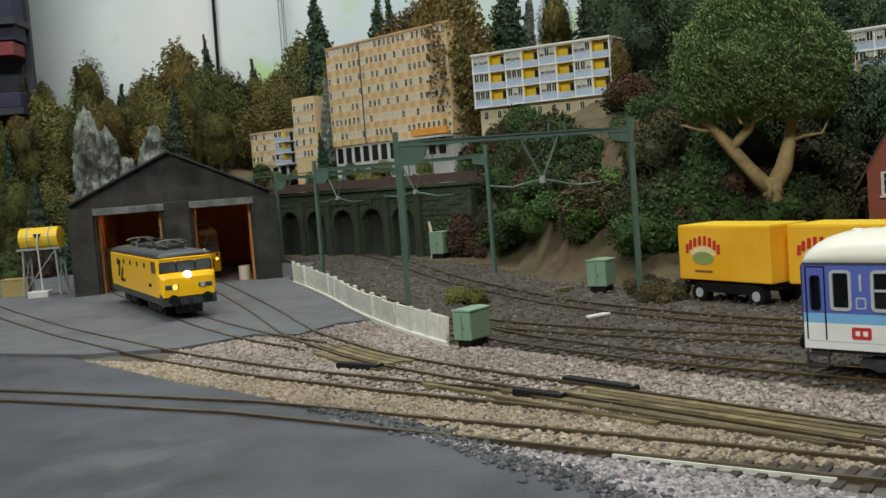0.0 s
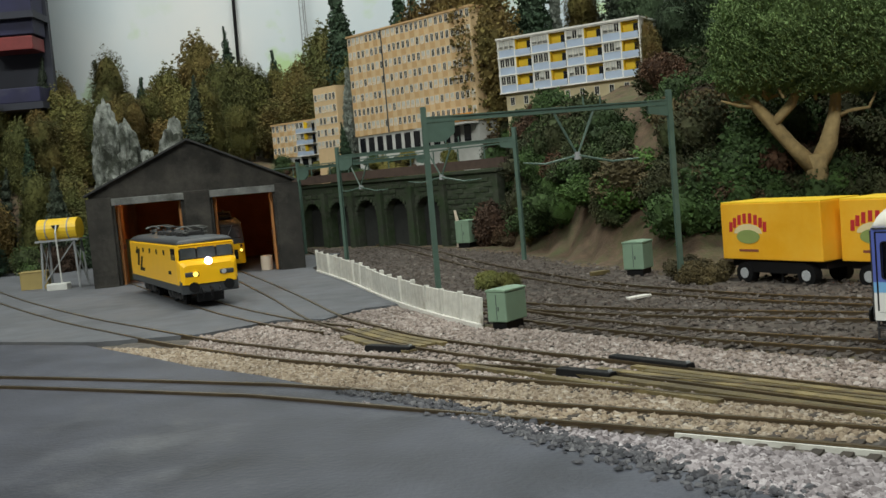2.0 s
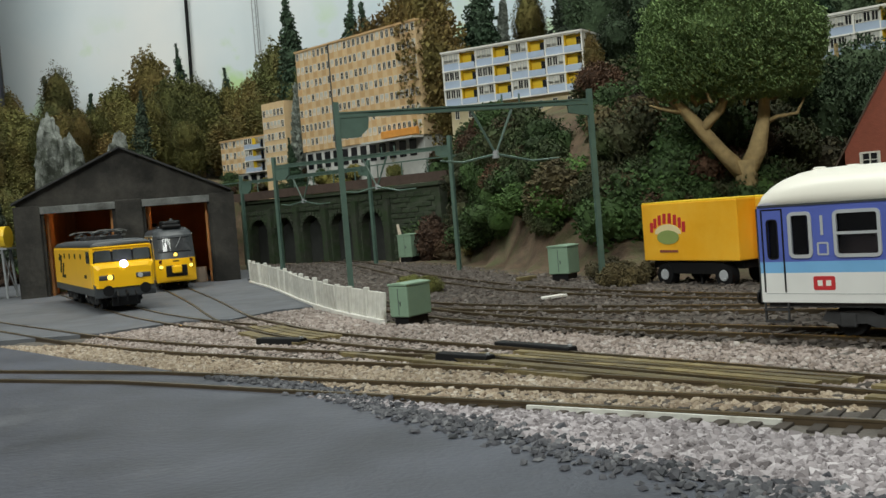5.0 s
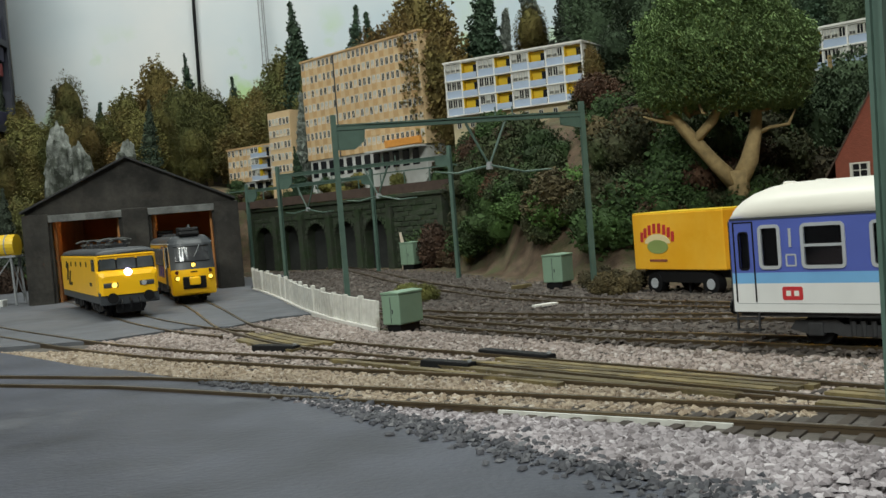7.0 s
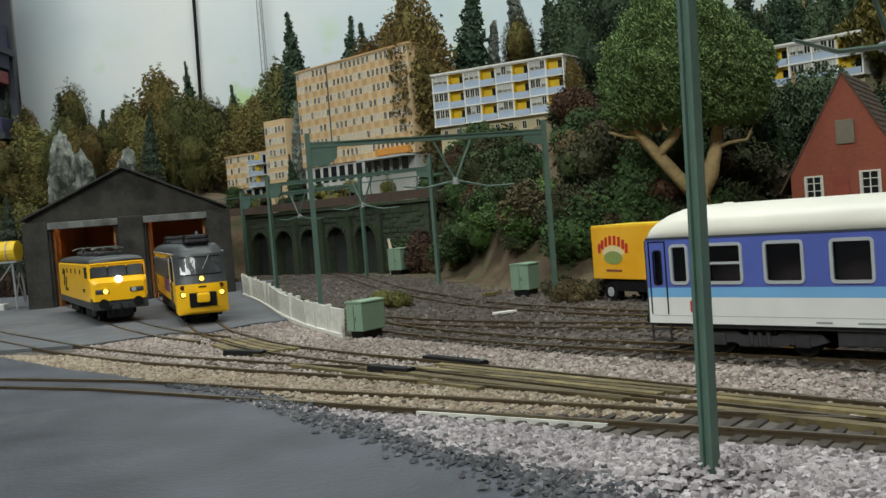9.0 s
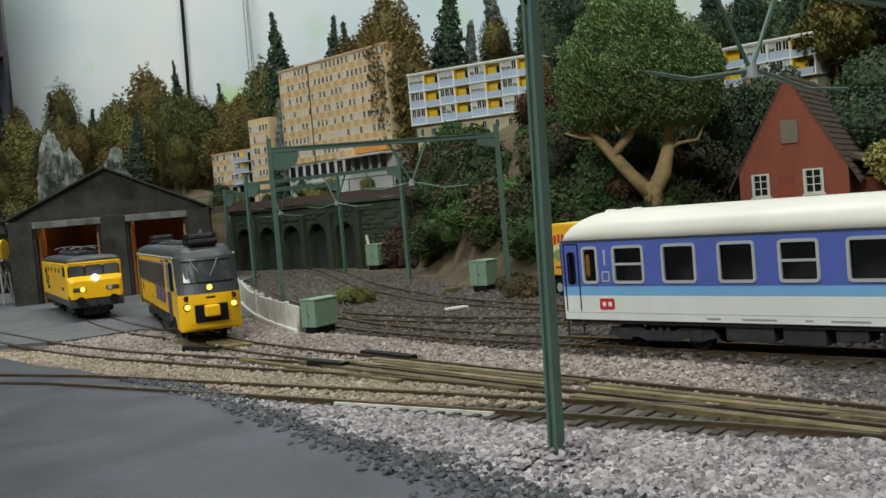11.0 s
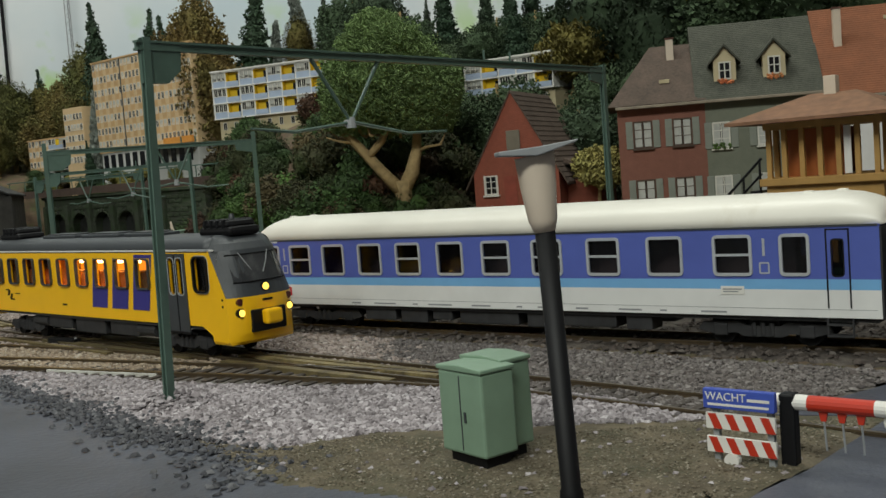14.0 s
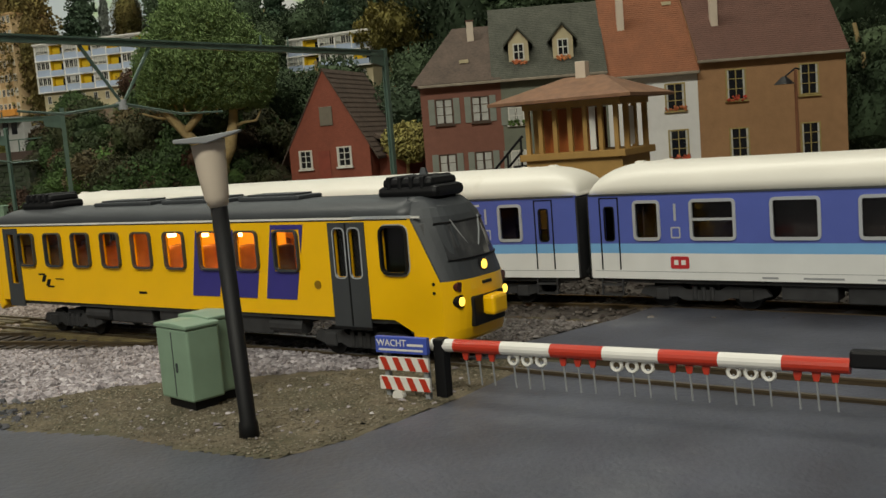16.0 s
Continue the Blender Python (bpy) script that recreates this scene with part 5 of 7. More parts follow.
def truck(x, y, z, rz, label):
    """An orange box trailer on two axles: long side faces -y."""
    t = thing("box_trailer", x, y, z, rz, label, "truck trailer", "parked trailers")
    L, W, z0, z1 = 6.5, 2.9, 1.25, 4.2
    part("box_body", box(B(), 0, L, 0, W, z0, z1, 0.06), ORANGE_BOX, t, "orange-yellow box body")
    part("roof", box(B(), 0.03, L - 0.03, 0.03, W - 0.03, z1 - 0.02, z1 + 0.05, 0.02), YELLOW_PANEL, t)
    # emblem on the long side: an arch of bars over a fan and an ellipse
    for k in range(8):
        a = radians(140 - k * 100 / 7)
        cx, cz = 1.85 + 1.5 * math.cos(a), 2.15 + 1.25 * math.sin(a)
        part("emblem_bar", prism(B(), [(cx - 0.12, cz - 0.24), (cx + 0.09, cz - 0.24), (cx + 0.12, cz + 0.27), (cx - 0.09, cz + 0.27)], -0.025, 0.01, "y"), LOGO_RED, t, "red bar of the arched emblem")
    bm = B()
    prism(bm, [(1.85 + 0.78 * math.cos(k * math.tau / 20), 2.45 + 0.36 * math.sin(k * math.tau / 20)) for k in range(20)], -0.025, 0.01, "y")
    part("emblem_oval", bm, mat("emblem_green", (0.25, 0.32, 0.1), 0.4, var=0.1), t)
    prism(bm := B(), [(1.85 + 0.95 * math.cos(math.pi * k / 10), 2.62 + 0.5 * math.sin(math.pi * k / 10)) for k in range(11)], -0.018, 0.01, "y")
    part("emblem_sun", bm, mat("emblem_pale", (0.75, 0.62, 0.35), 0.4, var=0.1), t)
    part("lettering_bar", box(B(), 1.2, 2.5, -0.02, 0.01, 1.68, 1.8), BRICK_RED, t)
    part("chassis", box(box(B(), 0.2, L - 0.2, 0.5, W - 0.5, 0.85, z0), 1.6, 5.4, 0.1, 0.3, 0.6, 1.15), BLACK, t)
    for ax in (1.4, 5.4):
        for s, o in ((0.05, -1), (W - 0.55, 1)):
            w = part("wheel", cyl(B(), (ax, s, 0.55), (ax, s + 0.5, 0.55), 0.55, None, 20), BLACK, t)
            f = s - 0.03 if o < 0 else s + 0.45
            bm = cyl(B(), (ax, f, 0.55), (ax, f + 0.08, 0.55), 0.27, None, 16)
            for k in range(6):
                a = k * math.tau / 6
                cyl(bm, (ax + 0.2 * math.cos(a), f - 0.02, 0.55 + 0.2 * math.sin(a)), (ax + 0.2 * math.cos(a), f + 0.05, 0.55 + 0.2 * math.sin(a)), 0.05, None, 6)
            part("rim", bm, SILVER, w, "silvery wheel rim")
    part("landing_leg", cyl(B(), (3.6, 0.4, 0.0), (3.6, 0.4, 0.9), 0.07, None, 6), BLACK, t)
    return t


truck(8.35, 55.8, 0.0, -54, "orange-yellow box trailer with a red arched emblem on the roadside")
truck(13.0, 50.4, 0.0, -52, "second orange-yellow box trailer parked behind the first")


# ---- engine shed ----
def engine_shed():
    s = thing("engine_shed", -38.2, 80.2, 0.0, 17.5, "dark sooty two-road engine shed with open doors and slate gable roof", "engine shed")
    W, D, H, A = 16.6, 29.0, 7.9, 11.8
    # gable front with two door openings
    bm = B()
    holed(bm, 0, W, 0, H, 0, 0.8, [(2.0, 7.3, 0, 7.2), (9.9, 14.9, 0, 7.2)])
    part("front_wall", bm, SHED_WALL, s, "sooty plastered front wall")
    part("gable", prism(B(), [(-0.1, H), (W + 0.1, H), (W / 2, A)], 0.0, 0.8, "y"), SHED_WALL, s, "sooty gable")
    for x0, x1 in ((1.5, 7.7), (9.5, 15.3)):
        part("lintel", box(B(), x0, x1, -0.25, 0.0, 6.9, 7.5, 0.05), LINTEL, s, "grey door lintel")
    for x in (-0.2, 7.6, W - 1.5):
        w = 2.0 if x != 7.6 else 2.1
        part("pillar", box(B(), x, x + w, -0.35, -0.005, 0, H - 0.3, 0.06), SHED_WALL, s)
    for y0 in (0.85,):
        part("side_wall", box(B(), 0, 0.7, y0, D, 0, H), SHED_WALL, s)
        part("side_wall", box(B(), W - 0.7, W, y0, D, 0, H), SHED_WALL, s)
    part("back_wall", box(B(), 0.75, W - 0.75, D - 0.6, D, 0, H), SHED_INSIDE, s, "brown rear wall")
    for sgn in (0, 1):
        x0, x1 = (-0.3, W / 2) if not sgn else (W + 0.3, W / 2)
        z0 = H - 0.15
        part("roof_slope", prism(B(), [(x0, z0), (x1, A), (x1, A + 0.16), (x0, z0 + 0.16)], -0.5, D + 0.4, "y"), SHED_ROOF, s, "dark slate roof slope")
    # warm wooden lining and open doors
    part("lining", box(box(B(), 0.75, 0.95, 0.9, D - 0.7, 0, H), W - 0.95, W - 0.75, 0.9, D - 0.7, 0, H), SHED_INSIDE, s, "brown boarded lining")
    part("inner_gallery", box(B(), 7.5, 9.7, 1.0, D - 0.7, 0, 0.4), SHED_INSIDE, s)
    for x in (7.8, 9.1):
        part("inner_post", box(B(), x, x + 0.35, 3.0, 3.35, 0.4, H), SHED_INSIDE, s)
    for x in (2.05, 7.05, 9.95, 14.65):
        d = part("door_leaf", box(B(), x, x + 0.2, 0.85, 3.3, 0.1, 7.0, 0.03), SHED_INSIDE, s, "open brown wooden door leaf")
        part("brace", box(B(), x - 0.05, x + 0.25, 0.9, 3.2, 3.2, 3.6), WOOD_BROWN, d)
    for x in (4.6, 12.4):
        part("lamp_bulb", cyl(B(), (x, 4.5, 7.3), (x, 4.5, 7.7), 0.3, None, 10), glow("shed_lamp", (1.0, 0.46, 0.12), 40), s, "glowing orange shed lamp")
    part("barrel", cyl(B(), (13.9, 1.6, 0), (13.9, 1.6, 1.5), 0.5, 0.5, 16), CREAM, s, "pale barrel inside the door")
    return s


engine_shed()


def fuel_tank():
    t = thing("fuel_tank", -42.6, 83.6, 0.1, 4, "yellow fuel tank on a grey steel trestle", "fuel tank")
    bm = cyl(B(), (-1.7, 0, 5.2), (1.7, 0, 5.2), 0.95, None, 20)
    part("tank", bm, YELLOW_LIT, t, "weathered yellow tank", smooth=False)
    part("tank_band", cyl(cyl(B(), (-1.0, 0, 5.2), (-0.9, 0, 5.2), 0.99, None, 20), (0.9, 0, 5.2), (1.0, 0, 5.2), 0.99, None, 20), GREY_LEAD, t)
    for x in (-1.4, 1.4):
        for y in (-0.8, 0.8):
            part("trestle_leg", tube(B(), [(x * 1.15, y * 1.2, 0), (x, y, 4.4)], [0.1, 0.1], 6), GREY_LEAD, t)
        part("cross_brace", tube(tube(B(), [(x * 1.1, -0.9, 0.6), (x, 0.8, 4.2)], [0.06, 0.06], 5), [(x * 1.1, 0.9, 0.6), (x, -0.8, 4.2)], [0.06, 0.06], 5), GREY_LEAD, t)
    part("deck", box(B(), -1.9, 1.9, -1.0, 1.0, 4.2, 4.36), GREY_LEAD, t)
    part("side_brace", tube(B(), [(-1.6, -0.95, 0.5), (1.4, -0.85, 4.1)], [0.06, 0.06], 5), GREY_LEAD, t)
    part("filler_pipe", tube(B(), [(0.1, -1.0, 5.6), (0.1, -1.35, 5.0), (0.2, -1.3, 0.6)], [0.07] * 3, 6), CONCRETE, t, "pale filler hose")
    part("plinth", box(B(), -0.9, 0.9, -2.0, -1.0, 0, 0.7, 0.08), CONCRETE, t)
    part("emblem", prism(B(), [(-0.35, 5.6), (0.35, 5.6), (0, 5.05)], -1.02, -0.9, "y"), BLACK, t)
    return t


fuel_tank()
for x, y, w, h, m, lab in ((-39.4, 86.5, 1.6, 3.6, GREEN_CAB, "green machine cabinet beside the shed"), (-47.0, 84.0, 2.4, 1.6, FRAME_O, "ochre crate in the yard beside the tank")):
    k = thing("yard_cabinet", x, y, 0.1, 8, lab, "cabinet")
    part("body", box(B(), 0, w, 0, 1.4, 0, h, 0.08), m, k)
    part("lid", box(B(), -0.06, w + 0.06, -0.06, 1.46, h, h + 0.12, 0.03), m, k)
van = thing("van", -52.5, 78.5, 0.08, -20, "pale green and white model van parked in the yard", "van")
part("body", prism(B(), [(0, 0.5), (4.6, 0.5), (4.7, 1.6), (4.2, 2.7), (0.1, 2.7), (0, 1.6)], 0, 2.1, "y", 0.1), mat("pale_green_paint", (0.45, 0.5, 0.4), 0.4, var=0.06), van)
part("windscreen", prism(B(), [(4.62, 1.65), (4.72, 1.65), (4.3, 2.55), (4.2, 2.55)], 0.15, 1.95, "y"), PANE_DARK, van)
for x in (0.4, 1.5, 2.6, 3.6):
    part("side_window", box(B(), x, x + 0.8, -0.03, 0.02, 1.75, 2.45), PANE_DARK, van)
for x in (1.0, 3.7):
    for y in (-0.02, 1.75):
        part("wheel", cyl(B(), (x, y, 0.42), (x, y + 0.35, 0.42), 0.42, None, 14), BLACK, van)


# ---- fence, cabinets, masts ----
def concrete_fence():
    f = thing("concrete_fence", 0, 0, 0, 0, "weathered pale concrete panel fence beside the siding", "fence", "", "structure")
    path = curve_points([(-19.6, 80.4), (-16.6, 73.6), (-14.1, 67.6), (-11.6, 61.2), (-9.4, 55.8), (-6.8, 50.1), (-3.9, 44.6)])
    total = path[1][-1]
    n = 17
    rnd = random.Random(5)
    for k in range(n):
        s0, s1 = total * k / n, total * (k + 1) / n
        x0, y0, dx, dy = along(path, s0 + 0.02)
        x1, y1, _, _ = along(path, s1 - 0.02)
        a = math.degrees(math.atan2(y1 - y0, x1 - x0))
        d = math.hypot(x1 - x0, y1 - y0)
        h = 1.75 - 0.35 * k / n
        bm = box(B(), 0.1, d - 0.05, -0.06, 0.06, 0, h, 0.02)
        for q in range(1, 4):
            box(bm, d * q / 4 - 0.03, d * q / 4 + 0.03, -0.075, 0.075, 0.1, h - 0.12)
        p = new("panel", mesh_of("panel", bm, FENCE))
        p.parent, p.matrix_basis = f, pose(x0 * U, y0 * U, 0.06 * U, rnd.uniform(-4, 4), 0, a)
        bm = box(B(), -0.11, 0.11, -0.12, 0.12, 0, h + rnd.uniform(0.05, 0.2), 0.03)
        q = new("post", mesh_of("post", bm, FENCE))
        q.parent, q.matrix_basis = f, pose(x0 * U, y0 * U, 0.05 * U, rnd.uniform(-3, 3), 0, a)
    part("mortar_foot", sweep(B(), path, 0, total, -0.14, 0.1, 0.34, 0.1, 1.5), WHITE, f, "white plaster foot of the fence")
    return f


concrete_fence()


def relay_cabinet(x, y, rz, w, d, h, label, twin=False):
    c = thing("relay_cabinet", x, y, 0.17, rz, label, "trackside cabinet", "green relay cabinets")
    part("base", box(B(), 0.14, w - 0.14, 0.14, d - 0.14, -0.15, 0.34), BLACK, c, "dark plinth")
    part("body", box(B(), 0, w, 0, d, 0.3, h - 0.15, 0.06), GREEN_CAB, c)
    part("lid", prism(B(), [(-0.03, h - 0.15), (w + 0.03, h - 0.15), (w + 0.03, h - 0.05), (w * 0.5, h), (-0.03, h - 0.05)], -0.03, d + 0.03, "y", 0.03), GREEN_CAB, c)
    part("door_seam", box(B(), w * 0.5 - 0.015, w * 0.5 + 0.015, -0.012, 0.02, 0.4, h - 0.25), DARKGREY, c)
    part("handle", box(B(), w * 0.58, w * 0.62, -0.03, 0.02, h * 0.45, h * 0.55), DARKGREY, c)
    return c


relay_cabinet(-3.6, 44.0, -32, 1.0, 1.6, 1.75, "sage green relay cabinet at the end of the concrete fence")
relay_cabinet(3.4, 61.4, -28, 1.3, 1.5, 2.0, "sage green relay cabinet below the hillside bushes")
relay_cabinet(-10.0, 97.0, -25, 1.5, 1.5, 2.5, "sage green cabinet before the arched wall")
relay_cabinet(17.05, 8.0, -54, 1.5, 0.95, 2.3, "tall sage green double cabinet beside the street lamp")
relay_cabinet(17.62, 8.62, -54, 1.4, 0.85, 2.36, "second half of the tall green double cabinet")
figure = thing("lineside_post", -10.0, 98.6, 0.0, 0, "small pale post behind the green cabinet", "post")
part("post", tube(B(), [(0, 0, 0), (0.1, 0, 2.6), (-0.05, 0, 3.6)], [0.12, 0.18, 0.12], 7), CREAM, figure)


def mast(bm, h, w=0.22):
    """A rolled steel column: two flanges and a web, as in an I-beam."""
    t, c = w - 0.07, 0.04
    return prism(bm, [(-w, -w), (w, -w), (w, -t), (c, -t), (c, t), (w, t), (w, w), (-w, w), (-w, t), (-c, t), (-c, -t), (-w, -t)], 0, h, "z")


def portal(x0, y0, x1, y1, h, beam_z, z=0.0, arms=((0.46, 1.0),), w=0.22, flag=True, lean=0.0, foot=0.0):
    """Two columns and a boom with registration arms and cantilever tubes hung from it."""
    d, a = math.hypot(x1 - x0, y1 - y0), math.degrees(math.atan2(y1 - y0, x1 - x0))
    p = thing("catenary_portal", x0, y0, z, a, "green steel overhead-line portal over the tracks", "catenary mast", "overhead-line portals")
    bm = mast(B(), h, w)
    for v in bm.verts:
        v.co.x += lean * v.co.z / h
        v.co.z = max(v.co.z, foot)
    part("mast", bm, GREEN_STEEL, p)
    bm = mast(B(), h, w)
    bmesh.ops.translate(bm, vec=(d, 0, 0), verts=bm.verts)
    part("mast", bm, GREEN_STEEL, p)
    b0, b1 = beam_z, beam_z + 0.3
    bm = prism(B(), [(-0.12, b0), (0.12, b0), (0.12, b0 + 0.07), (0.04, b0 + 0.07), (0.04, b1 - 0.07), (0.12, b1 - 0.07), (0.12, b1), (-0.12, b1), (-0.12, b1 - 0.07), (-0.04, b1 - 0.07), (-0.04, b0 + 0.07), (-0.12, b0 + 0.07)], 0, d, "x")
    part("boom", bm, GREEN_STEEL, p)
    if flag:
        part("bracket_plate", prism(B(), [(w, beam_z + 0.3), (w + 1.5, beam_z + 0.3), (w + 1.4, beam_z - 0.6), (w + 0.9, beam_z - 1.0), (w, beam_z - 1.0)], -0.08, 0.08, "y"), GREEN_STEEL, p, "green gusset plate")
        part("bracket_plate", prism(B(), [(d - w, beam_z + 0.3), (d - w - 1.2, beam_z + 0.3), (d - w - 1.1, beam_z - 0.4), (d - w, beam_z - 0.6)], -0.08, 0.08, "y"), GREEN_STEEL, p, "green gusset plate")
    for f, s in arms:
        u = d * f
        bm = tube(B(), [(u - 1.5 * s, 0, beam_z), (u, 0, beam_z - 2.3)], [0.08, 0.06], 6)
        tube(bm, [(u + 1.4 * s, 0, beam_z), (u, 0, beam_z - 2.3)], [0.08, 0.06], 6)
        tube(bm, [(u, -0.1, beam_z - 2.3), (u + 2.6 * s, 0, beam_z - 2.75), (u + 4.6 * s, 0, beam_z - 2.7)], [0.07, 0.06, 0.04], 6)
        tube(bm, [(u, 0.1, beam_z - 2.3), (u - 2.4 * s, 0, beam_z - 2.6), (u - 4.0 * s, 0, beam_z - 2.45)], [0.07, 0.06, 0.04], 6)
        part("registration_arm", bm, GREEN_STEEL, p)
        ins = cyl(B(), (u, 0, beam_z - 2.5), (u, 0, beam_z - 2.1), 0.2, 0.14, 10)
        cyl(ins, (u, 0, beam_z - 2.3), (u + 0.01, 0.3, beam_z - 2.3), 0.13, None, 8)
        part("insulator", ins, GREY_LEAD, p)
    bm = B()
    for u in (d * 0.64, d * 0.71):
        tube(bm, [(u, 0, beam_z + 0.32), (u, 0, beam_z + 0.75)], [0.05, 0.05], 5)
    part("stub", bm, GREEN_STEEL, p)
    return p


portal(8.75, 17.0, 26.9, 37.4, 11.5, 11.1, arms=((0.33, 1.2),), w=0.13, lean=0.35, foot=0.3)
portal(-6.6, 52.0, 6.15, 56.4, 10.5, 9.7, arms=((0.6, 0.75),), w=0.13)
portal(-18.4, 86.0, -3.0, 78.2, 10.2, 9.2, arms=((0.6, 0.8),), w=0.14)
portal(-27.0, 106.0, -12.0, 96.0, 9.8, 8.9, arms=((0.5, 0.8),), w=0.14)


# ---- viaduct wall, hillside rail line ----
def arch_wall():
    w = thing("retaining_wall", -30.5, 118.2, 0, -41, "mossy dark stone retaining wall with blind arches below the hill", "retaining wall", "", "structure")
    L, H = 33.0, 7.0
    spans = [(1.2 + 5.0 * k, 4.6 + 5.0 * k) for k in range(5)]
    for k, (a, b) in enumerate(spans):
        pts = [(a - 0.8 if k else 0, 0), (a, 0)]
        r = (b - a) / 2
        pts += [(a + r - r * math.cos(t), 3.4 + r * math.sin(t)) for t in [math.pi * j / 10 for j in range(11)]]
        nxt = spans[k + 1][0] - 0.8 if k < 4 else b + 0.6
        pts += [(b, 0), (nxt, 0), (nxt, H), (a - 0.8 if k else 0, H)]
        part("arch_bay", prism(B(), pts, 0, 1.0, "y"), STONE_WALL, w, "mossy stone bay with an arch")
        # near-black back of the arch: the recess's shade is put into its colour
        part("arch_recess", box(B(), a - 0.1, b + 0.1, 1.02, 1.3, 0, 5.4), ARCH_SHADE, w)
        bm = B()
        for j in range(11):
            t = math.pi * (j + 0.5) / 11
            cx, cz = a + r - (r + 0.22) * math.cos(t), 3.4 + (r + 0.22) * math.sin(t)
            box(bm, cx - 0.2, cx + 0.2, -0.12, 0.0, cz - 0.2, cz + 0.2, 0.05)
        part("arch_ring", bm, STONE_WALL, w, "ring of rough arch stones")
    x = spans[-1][1] + 0.6
    part("plain_bay", box(B(), x, L, 0, 1.0, 0, H), STONE_WALL, w)
    for k in range(6):
        u = 0.2 + 5.0 * k
        part("buttress", prism(B(), [(u, 0), (u + 0.9, 0), (u + 0.8, 6.2), (u + 0.1, 6.2)], -0.5, -0.005, "y"), STONE_WALL, w)
    part("coping", box(B(), -0.2, L + 0.2, -0.3, 1.2, H, H + 0.35, 0.05), STONE_WALL, w)
    rnd = random.Random(8)
    me = mesh_of("stone", box(B(), -0.55, 0.55, -0.09, 0, -0.22, 0.22, 0.05), STONE_WALL)
    n = 0
    for row in range(13):
        for col in range(28):
            u, v = 0.6 + col * 1.18 + (0.5 if row % 2 else 0), 0.35 + row * 0.5
            if u < L - 0.6 and n < 290 and not any(a - 0.5 < u < b + 0.5 and v < 5.6 for a, b in spans) and rnd.random() < 0.85:
                place("stone", me, w, u, rnd.uniform(-0.03, 0.02), v)
                n += 1
    return w


arch_wall()
upper = thing("upper_railway", 0, 0, 0, 0, "brown steel edge girder of the upper railway above the wall", "viaduct girder", "", "structure")
bm = B()
path = curve_points([(-36, 121.5), (-28, 115.6), (-17, 106.4), (-6.5, 98.2), (2, 93.0)])
sweep(bm, path, 0, path[1][-1], 0, 7.4, 8.3, 0.3, 2)
part("girder", bm, mat("brown_girder", (0.07, 0.045, 0.035), 0.8, var=0.3), upper)
bm = B()
sweep(bm, path, 0, path[1][-1], -0.3, 9.5, 9.62, 0.07, 2)
for k in range(15):
    x, y, dx, dy = along(path, path[1][-1] * k / 14)
    cyl(bm, (x, y, 8.2), (x, y, 9.6), 0.07, None, 6)
part("railing", bm, GREEN_STEEL, upper, "green railing")


# ---- apartment blocks ----
WIN_SMALL = mesh_of("window", box(ring(B(), -0.25, 0.25, -0.42, 0.42, -0.05, 0.02, 0.05, 0.03, 1), -0.02, 0.02, -0.04, 0.01, -0.4, 0.4), FRAME_W)
PANE_SMALL = mesh_of("pane", box(B(), -0.24, 0.24, -0.02, -0.01, -0.41, 0.41), PANE_DARK)
CURTAIN_SMALL = mesh_of("curtain", box(B(), -0.22, 0.22, -0.035, -0.025, -0.1, 0.4), CURTAIN)


def facade_window(parent, x, z, rnd, scale=1.0):
    w = place("window", WIN_SMALL, parent, x, 0, z)
    w.scale = (scale, 1, scale)
    place("pane", PANE_SMALL if rnd.random() < 0.6 else CURTAIN_SMALL, w)
    return w


def slab_block(x, y, z, rz, W, H, D, floors, cols, label, joints=(), base=1.6, seed=1, orange=None, gaps=()):
    """A peach concrete slab block: rows of small windows between panels, on a pale base."""
    b = thing("apartment_block", x, y, z, rz, label, "apartment block", "apartment blocks on the hill")
    rnd = random.Random(seed)
    part("base", box(B(), 0.2, W - 0.2, 0.15, D - 0.1, -4, base), CONCRETE, b, "pale grey ground floor")
    part("core", box(B(), 0, W, 0, D, base, H), PANEL_PALE, b, "pale peach concrete walls")
    fh = (H - base) / floors
    me_p = mesh_of("panel", box(B(), -0.24, 0.24, -0.045, 0.0, 0, fh * 0.44), PANEL_PEACH)
    for f in range(floors):
        z0 = base + f * fh
        for c in range(cols):
            u = (c + 0.5) * W / cols
            if any(g[0] < u < g[1] for g in gaps):
                continue
            facade_window(b, u, z0 + fh * 0.68, rnd, min(1.0, W / cols / 0.62))
            if c % 2 == 0:
                q = place("panel", me_p, b, u, 0, z0 + fh * 0.02)
                q.scale = (W / cols / 0.5, 1, 1)
    for j in joints:
        part("joint", box(B(), j - 0.07, j + 0.07, -0.07, 0, base, H), DARKGREY, b, "dark drainpipe joint")
    bm = box(B(), -0.12, W + 0.12, -0.12, D + 0.1, H, H + 0.2)
    part("parapet", bm, PANEL_PEACH, b)
    if orange:
        part("awning", box(B(), orange[0], orange[1], -0.5, -0.05, base + 0.1, base + 0.85, 0.05), mat("orange_awning", (0.55, 0.23, 0.04), 0.7, var=0.15), b, "orange awning band")
        part("canopy", box(B(), orange[0] - 2, orange[1] + 0.5, -1.6, 0.1, base - 0.3, base - 0.1), CONCRETE, b, "grey canopy slab")
    for c in range(int(W / 1.6)):
        part("shop_window", box(B(), 0.6 + c * 1.6, 1.6 + c * 1.6, 0.1, 0.16, 0.2, base - 0.25), PANE_DARK, b)
    return b


